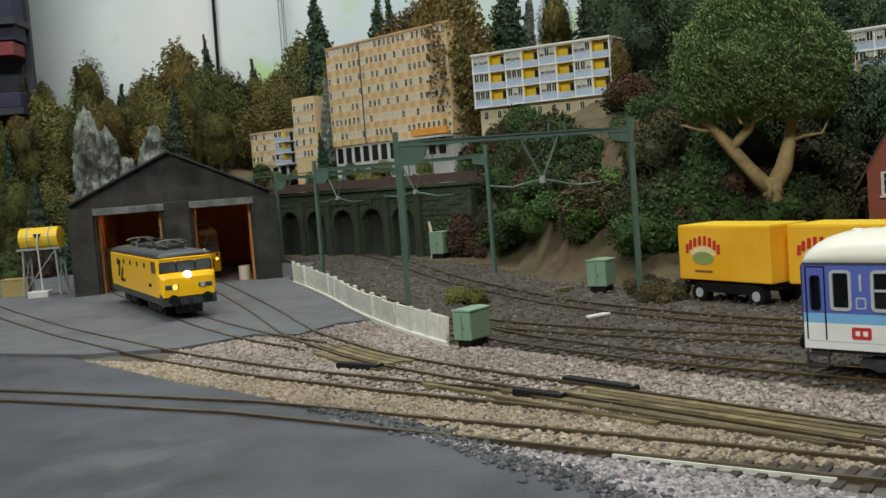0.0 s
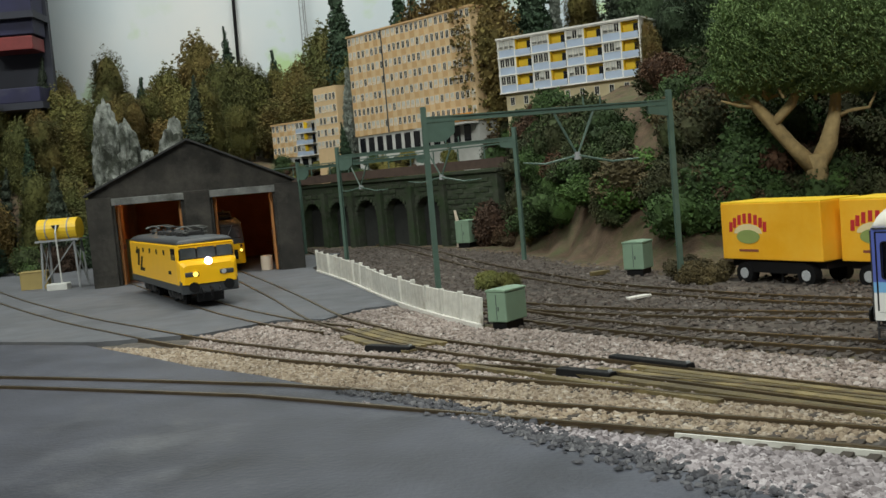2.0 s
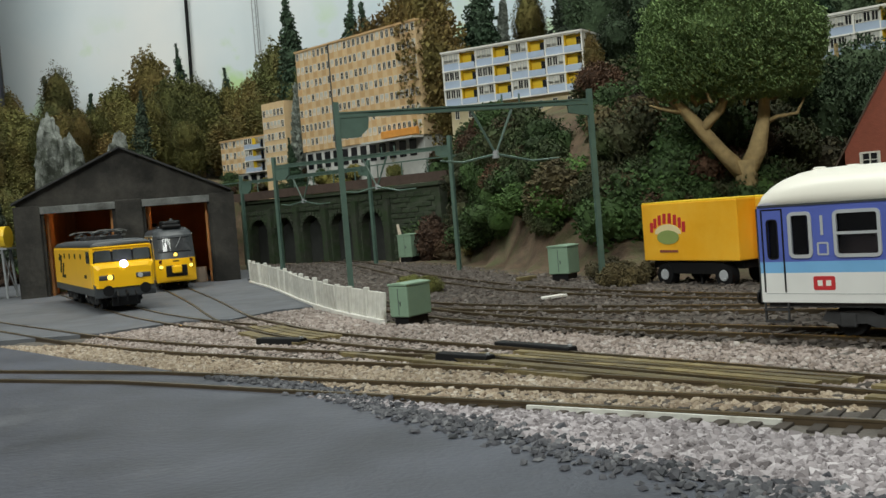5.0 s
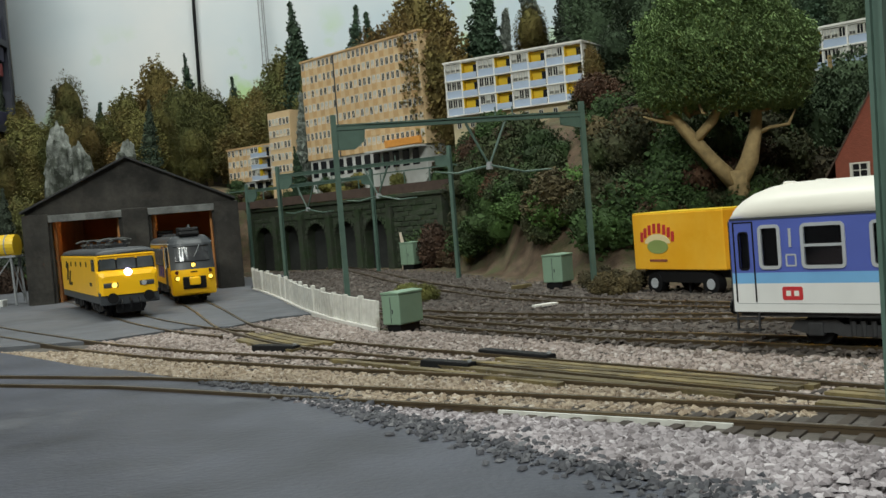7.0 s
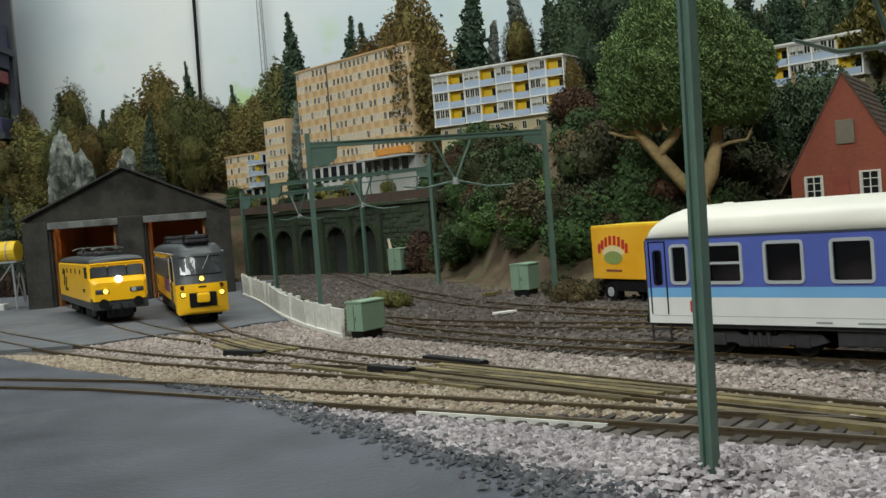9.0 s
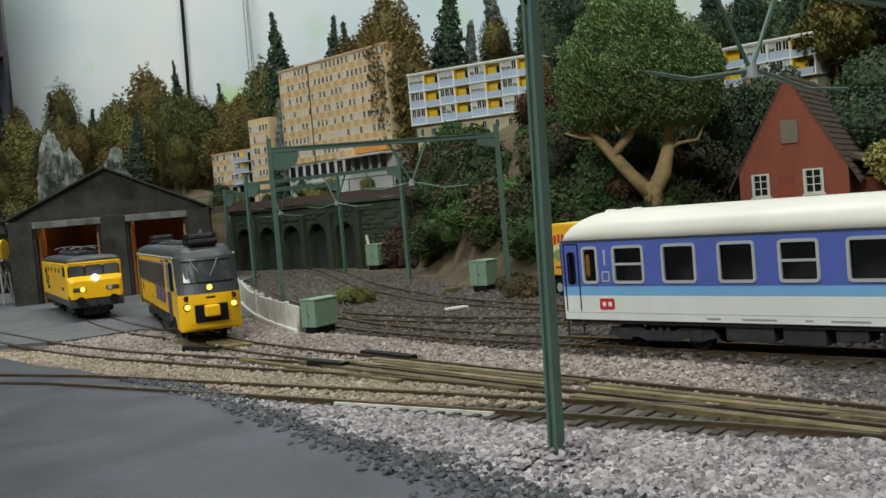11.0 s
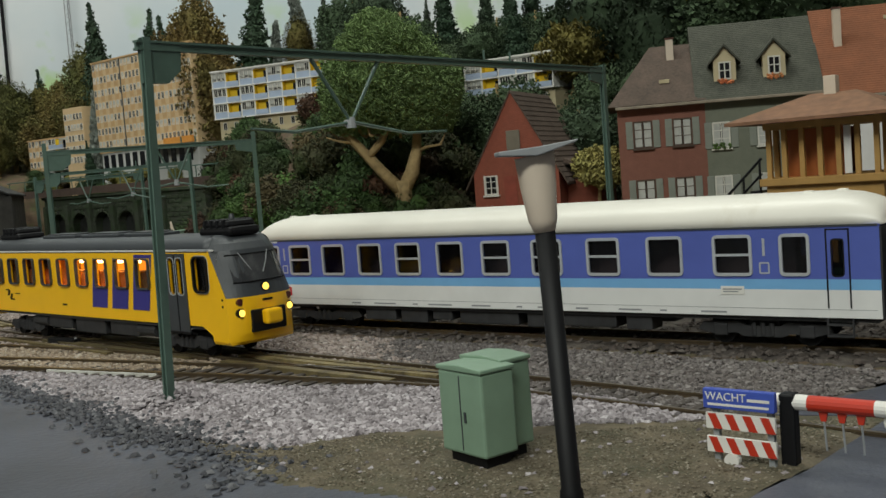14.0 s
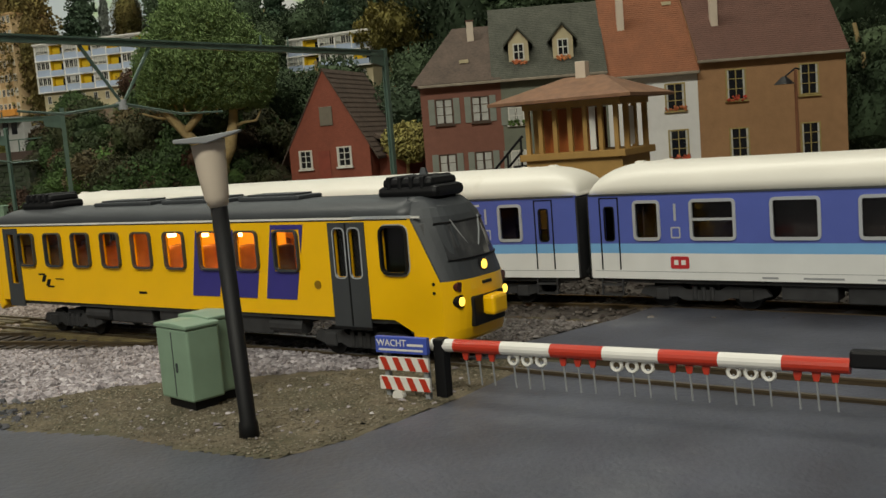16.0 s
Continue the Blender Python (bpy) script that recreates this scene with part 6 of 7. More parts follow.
slab_block(-22.8, 118.2, 10.2, -41.6, 20.6, 13.6, 5.0, 7, 26, "tall peach slab block with rows of small windows", joints=(6.2,), base=2.2, orange=(14.5, 20.0), seed=2)
slab_block(-35.6, 128.6, 8.8, -36, 12.5, 6.4, 4.0, 3, 16, "low peach slab block beside the tall one", base=2.2, seed=3, gaps=((5.2, 8.8),))
low = thing("stair_tower", -27.9, 122.5, 9.0, -38, "taller peach stair wing between the slab blocks", "apartment block", "apartment blocks on the hill")
part("wall", box(B(), 0, 4.2, -0.6, 4, -3, 9.8), PANEL_PALE, low)
rnd = random.Random(6)
for f in range(5):
    for c in range(6):
        w = facade_window(low, 0.4 + c * 0.68, 3.0 + f * 1.4, rnd)
        w.location.y = -0.6 * U


def balcony_bay(parent, x, z, w, fh, deep, kind, rnd):
    """One bay of one storey: yellow recessed balcony or a glazed bay over a blue-grey panel."""
    if kind == "balcony":
        part("balcony", box(B(), x, x + w, 0.5, 0.95, z + 0.05, z + fh - 0.1), YELLOW_PANEL, parent, "yellow recessed balcony wall")
        part("balcony_front", box(B(), x, x + w * 0.98, -0.12, -0.02, z + 0.05, z + fh * 0.36), BLUE_PANEL, parent)
        part("balcony_door", box(B(), x + w * 0.62, x + w * 0.92, 0.46, 0.5, z + 0.1, z + fh * 0.8), PANE_DARK, parent)
        part("balcony_side", box(B(), x, x + 0.06, 0, 0.5, z + 0.05, z + fh - 0.1), YELLOW_PANEL, parent)
    else:
        part("spandrel", box(B(), x, x + w, 0.0, 0.1, z + 0.05, z + fh * 0.42), BLUE_PANEL, parent, "blue-grey spandrel panel")
        n = max(2, round(w / 0.62))
        for k in range(n):
            u = x + (k + 0.5) * w / n
            q = place("window", WIN_SMALL, parent, u, 0.05, z + fh * 0.69)
            q.scale = (w / n / 0.54, 1, fh * 0.5 / 0.84)
            place("pane", PANE_SMALL if rnd.random() < 0.5 else CURTAIN_SMALL, q)


def balcony_block(x, y, z, rz, W, floors, fh, base, pattern, label, seed, D=4.5):
    b = thing("balcony_block", x, y, z, rz, label, "apartment block", "apartment blocks on the hill")
    rnd = random.Random(seed)
    part("base", box(B(), 0.3, W - 0.1, 0.4, D, -4, base), CONCRETE_BEIGE, b, "beige ground floor")
    H = base + floors * fh
    part("rear_wall", box(B(), 0, W, 1.0, D, base, H), CONCRETE, b)
    for f in range(floors + 1):
        part("floor_slab", box(B(), -0.1, W + 0.1, -0.1, 1.0, base + f * fh - 0.07, base + f * fh + 0.05), WHITE, b, "white floor slab edge")
    part("roof_slab", box(B(), -0.15, W + 0.15, -0.2, D + 0.1, H + 0.05, H + 0.2), WHITE, b)
    n = len(pattern)
    for k, kind in enumerate(pattern):
        u = W * k / n
        part("cross_wall", box(B(), u - 0.06, u + 0.06, -0.05, 1.0, base + 0.05, H - 0.07), WHITE, b)
        for f in range(floors):
            balcony_bay(b, u + 0.08, base + f * fh, W / n - 0.16, fh, 1.0, "balcony" if kind == "b" else "glazed", rnd)
    part("cross_wall", box(B(), W - 0.06, W + 0.06, -0.05, 1.0, base + 0.05, H - 0.07), WHITE, b)
    for k in range(int(W / 1.5)):
        q = place("window", WIN_SMALL, b, 1.0 + k * 1.5, 0.38, base - 0.85)
        place("pane", PANE_SMALL, q)
    return b


mid_block = thing("balcony_bay", -35.6 + 5.2 * math.cos(radians(-36)) - 0.3, 128.6 + 5.2 * math.sin(radians(-36)) - 0.5, 8.8, -36, "white and yellow balcony bays between peach wings", "balcony", "apartment blocks on the hill")
rnd = random.Random(12)
for f in range(3):
    balcony_bay(mid_block, 0.1, 2.2 + 1.4 * f, 1.5, 1.4, 1.0, "glazed", rnd)
    balcony_bay(mid_block, 1.7, 2.2 + 1.4 * f, 1.6, 1.4, 1.0, "balcony", rnd)
    part("floor_slab", box(B(), 0, 3.5, -0.1, 0.55, 2.15 + 1.4 * f, 2.25 + 1.4 * f), WHITE, mid_block)
part("rear_panel", box(B(), 0, 3.5, 0.5, 0.6, 2.2, 6.4), CONCRETE, mid_block)

balcony_block(-4.75, 102.2, 12.3, -25.8, 14.7, 3, 1.72, 2.3, "wbwbwbwb", "white, blue and yellow balcony block on the hill", 4)
balcony_block(22.6, 82.6, 13.0, -39, 9.6, 2, 1.5, 0.6, "wbwwb", "second white and yellow balcony block high among trees", 5)


# ---- town houses ----
def house_window(parent, x, z, w, h, frame_m, y=0.0, shutters=None, flowers=False, lace=False):
    bm = ring(B(), x - w / 2, x + w / 2, z, z + h, y - 0.1, y + 0.02, 0.1, 0.03, 1)
    box(bm, x - 0.035, x + 0.035, y - 0.07, y, z + 0.08, z + h - 0.08)
    for k in (0.36, 0.68):
        box(bm, x - w / 2 + 0.08, x + w / 2 - 0.08, y - 0.065, y, z + h * k - 0.025, z + h * k + 0.025)
    win = part("window", bm, frame_m, parent, "small-paned window")
    part("pane", box(B(), x - w / 2 + 0.05, x + w / 2 - 0.05, y - 0.03, y - 0.012, z + 0.05, z + h - 0.05), PANE_DARK, win)
    inner = w * (0.06 if lace else 0.34)
    part("curtain", box(box(B(), x - w / 2 + 0.1, x - inner, y - 0.045, y - 0.034, z + 0.1, z + h - 0.1), x + inner, x + w / 2 - 0.1, y - 0.045, y - 0.034, z + 0.1, z + h - 0.1), CURTAIN, win)
    part("sill", box(B(), x - w / 2 - 0.1, x + w / 2 + 0.1, y - 0.22, y, z - 0.14, z - 0.02, 0.02), frame_m, win)
    if shutters:
        for s in (-1, 1):
            a = x + s * (w / 2 + 0.28)
            bm = box(B(), a - 0.24, a + 0.24, y - 0.1, y - 0.02, z, z + h, 0.02)
            for k in range(5):
                box(bm, a - 0.19, a + 0.19, y - 0.13, y - 0.08, z + h * (0.12 + 0.17 * k), z + h * (0.2 + 0.17 * k))
            part("shutter", bm, shutters, parent, "louvred shutter")
    if flowers:
        bm = B()
        rnd = random.Random(int(x * 100))
        for k in range(26):
            c = (x + rnd.uniform(-w / 2, w / 2), y - 0.25 + rnd.uniform(-0.12, 0.1), z + rnd.uniform(-0.05, 0.3))
            lump(bm, c, rnd.uniform(0.07, 0.14), rnd)
        part("flower_box", bm, FLOWERS, win, "window box of red flowers and leaves")
    return win


def lump(bm, c, r, rnd):
    v = [bm.verts.new((c[0] + a * r * rnd.uniform(0.6, 1.3), c[1] + b * r * rnd.uniform(0.6, 1.3), c[2] + d * r * rnd.uniform(0.6, 1.3))) for a, b, d in ((1, 0, 0), (0, 1, 0), (-1, 0, 0), (0, -1, 0), (0, 0, 1), (0, 0, -1))]
    for a, b, d in ((0, 1, 4), (1, 2, 4), (2, 3, 4), (3, 0, 4), (1, 0, 5), (2, 1, 5), (3, 2, 5), (0, 3, 5)):
        bm.faces.new((v[a], v[b], v[d]))


FLOWERS = foliage("window_flowers", [(0.06, 0.12, 0.03), (0.1, 0.16, 0.04), (0.5, 0.05, 0.03), (0.6, 0.25, 0.1)])


def tiled_slope(parent, x0, x1, y0, z0, y1, z1, material, rows=40, name="roof_slope"):
    """A roof slope of overlapping tile courses."""
    bm = B()
    pts = [(y0, z0 - 0.1), (y1, z1 - 0.1)]
    for k in range(rows, 0, -1):
        t0, t1 = k / rows, (k - 1) / rows
        pts += [(y0 + (y1 - y0) * t0, z0 + (z1 - z0) * t0 + 0.02), (y0 + (y1 - y0) * t1, z0 + (z1 - z0) * t1 + 0.045)]
    prism(bm, pts, x0, x1, "x")
    return part(name, bm, material, parent, "tiled roof slope")


def red_house():
    h = thing("red_house", 21.7, 65.2, 0.4, -25, "small red brick gabled house behind the main line", "house")
    W, D, E, A = 6.9, 9.5, 5.9, 12.0
    part("front_wall", prism(B(), [(0, 0), (W, 0), (W, E), (W / 2, A), (0, E)], 0, 0.3, "y"), BRICK_RED, h, "red brick gable wall")
    part("side_wall", box(B(), 0, 0.3, 0.3, D, 0, E), BRICK_RED, h)
    part("side_wall", box(B(), W - 0.3, W, 0.3, D, 0, E), BRICK_RED, h)
    part("rear_wall", prism(B(), [(0, 0), (W, 0), (W, E), (W / 2, A), (0, E)], D - 0.3, D, "y"), BRICK_RED, h)
    for s in (0, 1):
        bm = B()
        n = 18
        xo, xi = (-0.7, W / 2) if not s else (W + 0.7, W / 2)
        zo = E - (A - E) / (W / 2) * 0.7
        pts = [(xo, zo), (xi, A)]
        for k in range(n, 0, -1):
            t0, t1 = k / n, (k - 1) / n
            pts += [(xo + (xi - xo) * t0, zo + (A - zo) * t0 + 0.14), (xo + (xi - xo) * t1, zo + (A - zo) * t1 + 0.22)]
        prism(bm, pts, -0.12, D + 0.3, "y")
        part("roof_slope", bm, TILE_BROWN, h, "brown tiled steep roof slope")
    part("annex", box(B(), W, W + 2.6, 2.0, 7.0, 0, 5.0), BRICK_RED, h)
    part("annex_roof", prism(B(), [(W - 0.1, 6.4), (W + 3.0, 5.0), (W + 3.0, 5.2), (W - 0.1, 6.7)], 1.7, 7.3, "y"), TILE_BROWN, h)
    house_window(h, 1.4, 4.25, 1.15, 1.5, FRAME_W)
    house_window(h, 4.75, 4.25, 1.25, 1.6, FRAME_W)
    part("loft_shutter", box(B(), W / 2 - 0.55, W / 2 + 0.55, -0.1, 0, 7.6, 9.1, 0.03), mat("brown_grey_shutter", (0.14, 0.12, 0.09), 0.7, var=0.2), h, "closed grey-brown loft shutter")
    part("door_head", box(B(), 2.5, 3.5, -0.06, 0, 2.5, 5.6), mat("brick_blind", (0.24, 0.05, 0.03), 0.8, var=0.2), h)
    return h


red_house()


def row_house(x, y, rz, W, E, A, D, wall_m, roof_m, label, rows, frame_m, shutters=None, hip=False, dormers=(), chimneys=(), flowers=False, skylight=None):
    """A terraced house: front at y = 0 towards the railway, ridge along x."""
    h = thing("town_house", x, y, 0.0, rz, label, "house", "terraced town houses")
    part("wall", box(B(), 0, W, 0, D, 0, E), wall_m, h)
    mid = D / 2
    if hip:
        bm = B()
        v = [bm.verts.new(p) for p in ((-0.6, -0.6, E - 0.1), (W + 0.05, -0.6, E - 0.1), (W + 0.05, D + 0.4, E - 0.1), (-0.6, D + 0.4, E - 0.1), (2.6, mid, A), (W + 0.05, mid, A))]
        for q in ((0, 1, 5, 4), (1, 2, 5), (2, 3, 4, 5), (3, 0, 4), (3, 2, 1, 0)):
            bm.faces.new([v[i] for i in q])
        part("roof", bm, roof_m, h, "hipped tiled roof")
    else:
        tiled_slope(h, -0.05, W + 0.05, -0.6, E - 0.15, mid, A, roof_m)
        tiled_slope(h, -0.05, W + 0.05, D + 0.5, E - 0.15, mid, A, roof_m)
        part("gable", prism(B(), [(0, E), (D, E), (mid, A - 0.15)], 0.02, 0.25, "x"), wall_m, h)
        part("gable", prism(B(), [(0, E), (D, E), (mid, A - 0.15)], W - 0.25, W - 0.02, "x"), wall_m, h)
    part("gutter", box(B(), -0.1, W + 0.05, -0.75, -0.5, E - 0.35, E - 0.15, 0.03), GUTTER, h)
    for z, xs, w, hh in rows:
        for k, u in enumerate(xs):
            house_window(h, u, z, w, hh, frame_m, shutters=shutters, flowers=flowers and k == 0, lace=bool(shutters))
    for u, z in dormers:
        d = part("dormer", box(B(), u - 0.75, u + 0.75, 0.6, 3.2, z, z + 1.7), RENDER_OCHRE if not shutters else CONCRETE_BEIGE, h, "gabled dormer")
        part("dormer_gable", prism(B(), [(u - 0.75, z + 1.7), (u + 0.75, z + 1.7), (u, z + 2.55)], 0.6, 0.8, "y"), CONCRETE_BEIGE, d)
        for s in (-1, 1):
            part("dormer_roof", prism(B(), [(u + s * 1.1, z + 1.35), (u, z + 2.6), (u, z + 2.78), (u + s * 1.1, z + 1.53)], 0.3, 3.6, "y"), roof_m, d)
        bm = ring(B(), u - 0.42, u + 0.42, z + 0.3, z + 1.55, 0.5, 0.62, 0.1, 0.03, 1)
        box(bm, u - 0.04, u + 0.04, 0.5, 0.6, z + 0.3, z + 1.5)
        box(bm, u - 0.4, u + 0.4, 0.5, 0.6, z + 0.9, z + 0.97)
        part("dormer_window", bm, FRAME_W, d)
        part("dormer_pane", box(B(), u - 0.4, u + 0.4, 0.575, 0.595, z + 0.32, z + 1.5), PANE_DARK, d)
        rnd = random.Random(int(u * 7))
        bm = B()
        for k in range(22):
            lump(bm, (u + rnd.uniform(-0.55, 0.55), 0.4, z + rnd.uniform(0.02, 0.32)), 0.12, rnd)
        part("flower_box", bm, FLOWERS, d)
    for u, v, z, t in chimneys:
        c = part("chimney", box(B(), u - 0.26, u + 0.26, v - 0.28, v + 0.28, z, z + t, 0.03), CREAM, h, "pale plastered chimney")
        part("chimney_cap", box(B(), u - 0.31, u + 0.31, v - 0.33, v + 0.33, z + t, z + t + 0.12), TILE_MAROON, c)
    if skylight:
        u, v = skylight
        part("skylight", box(B(), u - 0.35, u + 0.35, v - 0.2, v + 0.5, E + (A - E) * (v + 0.6) / (mid + 0.6) - 0.15, E + (A - E) * (v + 0.6) / (mid + 0.6) + 0.1), CONCRETE_BEIGE, h)
    return h


R1 = -17.0
row_house(31.6, 57.2, -12, 6.0, 10.4, 14.7, 9.0, BRICK_PINK, TILE_BROWN, "pink rendered corner house with a hipped brown roof", ((7.3, (1.7, 4.4), 1.3, 1.9), (3.0, (1.7, 4.4), 1.3, 2.1)), FRAME_D, SHUTTER, hip=True, chimneys=((4.0, 3.4, 13.0, 2.0),), skylight=(3.4, 1.2))
row_house(36.9, 56.1, -13, 8.4, 10.4, 15.9, 9.5, RENDER_GREEN, TILE_GREEN, "grey-green house with mossy slate roof and two dormers", ((6.9, (1.6, 4.6), 1.2, 1.8), (3.0, (1.6, 4.6), 1.2, 2.0)), FRAME_W, SHUTTER, dormers=((2.1, 11.3), (5.4, 11.4)), flowers=True)
row_house(45.1, 54.2, -13, 6.6, 9.9, 16.2, 9.5, RENDER_WHITE, TILE_ORANGE, "white house with a steep orange tiled roof", ((7.0, (4.9,), 1.5, 2.0), (3.4, (5.0,), 1.5, 2.2)), FRAME_O, chimneys=((1.5, 2.6, 12.9, 3.0),), skylight=(5.2, 3.9), flowers=True)
row_house(51.5, 52.7, -8, 11.0, 10.6, 16.8, 9.5, RENDER_OCHRE, TILE_MAROON, "ochre house with a maroon tiled roof", ((7.4, (2.8, 8.2), 1.5, 2.3), (3.0, (2.9, 8.2), 1.5, 2.4)), FRAME_O, chimneys=((1.9, 1.8, 12.6, 3.0),), flowers=True)


def signal_box():
    s = thing("signal_box", 33.1, 31.9, 0.0, -39, "ochre timber signal box with wide flat-pitched roof and glazed cabin", "signal box")
    W, D = 5.1, 4.2
    part("lower_wall", box(B(), 0, W, 0, D, 0, 5.0), WOOD_OCHRE, s, "ochre boarded lower storey")
    part("cabin_sill", box(B(), -0.25, W + 0.25, -0.25, D + 0.25, 4.9, 5.25, 0.04), WOOD_OCHRE, s)
    n = 4
    bm = B()
    for u in [0.05, 0.75] + [0.75 + (W - 1.9) * k / n for k in range(1, n)] + [W - 1.15, W - 0.35]:
        box(bm, u, u + 0.22, 0, 0.22, 5.25, 7.5)
    for v in (1.1, 2.3, D - 0.25):
        box(bm, W - 0.25, W, v, v + 0.22, 5.25, 7.5)
        box(bm, 0, 0.25, v, v + 0.22, 5.25, 7.5)
    part("cabin_frame", bm, WOOD_OCHRE, s, "ochre window mullions")
    part("cabin_head", box(B(), -0.05, W + 0.05, -0.05, D + 0.05, 7.45, 7.9), WOOD_OCHRE, s)
    # opaque amber colour stands in for light coming through a translucent panel
    part("inner_panel", box(B(), 0.5, W - 1.8, 0.9, 1.05, 5.25, 7.4), RED_PANEL, s, "amber panel inside the cabin, its lit-through look put into the colour")
    part("rear_wall", box(B(), 0.3, W - 2.2, D - 0.3, D - 0.15, 5.25, 7.4), WOOD_BROWN, s)
    part("white_window", box(box(B(), W - 1.6, W - 1.3, 0.02, 0.1, 5.3, 7.4), W - 0.16, W - 0.1, 1.5, 2.3, 5.4, 7.3), WHITE, s, "white window casement")
    bm = B()
    e, f = 1.35, 1.05
    v = [bm.verts.new(p) for p in ((-e, -e, 7.75), (W + f, -e, 7.75), (W + f, D + e, 7.75), (-e, D + e, 7.75), (-e, -e, 7.9), (W + f, -e, 7.9), (W + f, D + e, 7.9), (-e, D + e, 7.9), (1.5, D / 2, 9.0), (W - 1.5, D / 2, 9.0))]
    for q in ((3, 2, 1, 0), (0, 1, 5, 4), (1, 2, 6, 5), (2, 3, 7, 6), (3, 0, 4, 7), (4, 5, 9, 8), (5, 6, 9), (6, 7, 8, 9), (7, 4, 8)):
        bm.faces.new([v[i] for i in q])
    roof = part("roof", bm, SIGNAL_ROOF, s, "wide overhanging red-brown roof")
    part("roof_chimney", box(B(), 2.2, 2.75, D / 2 - 0.3, D / 2 + 0.3, 8.6, 9.75, 0.03), CREAM, roof)
    st = B()
    for k in range(6):
        box(st, -0.9 - 0.5 * k, -0.4 - 0.5 * k, 0.3, 1.4, 4.6 - 0.5 * k, 4.7 - 0.5 * k)
    tube(st, [(-0.3, 0.3, 6.2), (-3.2, 0.3, 3.4)], [0.07, 0.07], 5)
    tube(st, [(-0.3, 0.3, 5.5), (-3.2, 0.3, 2.7)], [0.06, 0.06], 5)
    for k in range(4):
        tube(st, [(-0.4 - 0.8 * k, 0.3, 4.5 - 0.75 * k), (-0.4 - 0.8 * k, 0.3, 6.1 - 0.75 * k)], [0.06, 0.06], 5)
    part("stair", st, BLACK, s, "black steel outside stair")
    return s


signal_box()
lamp_t = thing("station_lamp", 54.5, 44.0, 0, 0, "brown platform lamp post with twin shades", "street lamp")
part("pole", tube(B(), [(0, 0, 0), (0, 0, 9.0)], [0.14, 0.1], 8), WOOD_BROWN, lamp_t)
part("arm", tube(B(), [(-1.0, 0, 8.4), (0, 0, 9.1), (0.3, 0, 9.0)], [0.06] * 3, 5), BLACK, lamp_t)
part("shade", cyl(B(), (-0.8, 0, 8.1), (-0.8, 0, 8.6), 0.7, 0.15, 12), BLACK, lamp_t)


# ---- foreground ----
def street_lamp():
    l = thing("street_lamp", 19.35, 4.1, 0.05, 0, "black leaning street lamp with a tapered cream lantern and flat cap", "street lamp")
    part("post", tube(B(), [(0, 0, 0), (0, 0, 0.5), (0, 0, 0.55), (-0.16, 0.02, 5.5)], [0.24, 0.22, 0.19, 0.19], 14), BLACK, l, "black round post", smooth=True)
    part("lantern", tube(B(), [(-0.16, 0.02, 5.4), (-0.18, 0.02, 5.62), (-0.22, 0.02, 6.2), (-0.25, 0.02, 6.75), (-0.26, 0.02, 6.82)], [0.2, 0.27, 0.33, 0.37, 0.38], 20), CREAM, l, "tapered cream plastic lantern", smooth=True)
    part("cap", prism(B(), [(-0.95, 6.84), (-0.26, 6.8), (0.45, 7.0), (0.5, 7.05), (-0.26, 6.96), (-0.95, 6.92)], -0.5, 0.55, "y", 0.02), GREY_LEAD, l, "flat grey metal cap")
    return l


street_lamp()


def warning_sign():
    s = thing("warning_board", 22.62, 6.35, 0.06, -42, "blue waiting board over two red and white striped planks", "warning sign")
    W = 1.5
    for u in (0.12, W - 0.2):
        part("post", box(B(), u, u + 0.13, 0.02, 0.14, 0, 1.62), GREY_LEAD, s)
    part("blue_board", box(B(), -0.02, W + 0.02, -0.1, 0.05, 1.3, 1.72, 0.02), BLUE_SIGN, s, "blue board")
    t = new("lettering", text_mesh("WACHT", 0.24, WHITE))
    t.parent = s
    t.matrix_basis = pose(0.48 * U, -0.105 * U, 1.56 * U, 90, 0, 0)
    part("lettering_bar", box(box(B(), 0.95, 1.42, -0.108, -0.1, 1.5, 1.56), 0.08, 1.4, -0.108, -0.1, 1.37, 1.42), WHITE, s)
    for z in (0.86, 0.36):
        p = part("plank", box(B(), 0, W, -0.06, 0.02, z, z + 0.34, 0.01), WHITE, s, "white plank with red slanted stripes")
        for k in range(4):
            u = 0.05 + k * 0.38
            part("stripe", prism(B(), [(u + 0.14, z + 0.01), (u + 0.32, z + 0.01), (u + 0.18, z + 0.33), (u, z + 0.33)], -0.07, -0.055, "y"), RED, p)
    lamp = part("marker_lamp", cyl(B(), (0.55, -0.12, 0.22), (0.55, 0.05, 0.22), 0.16, 0.16, 14), WHITE, s)
    return s


warning_sign()


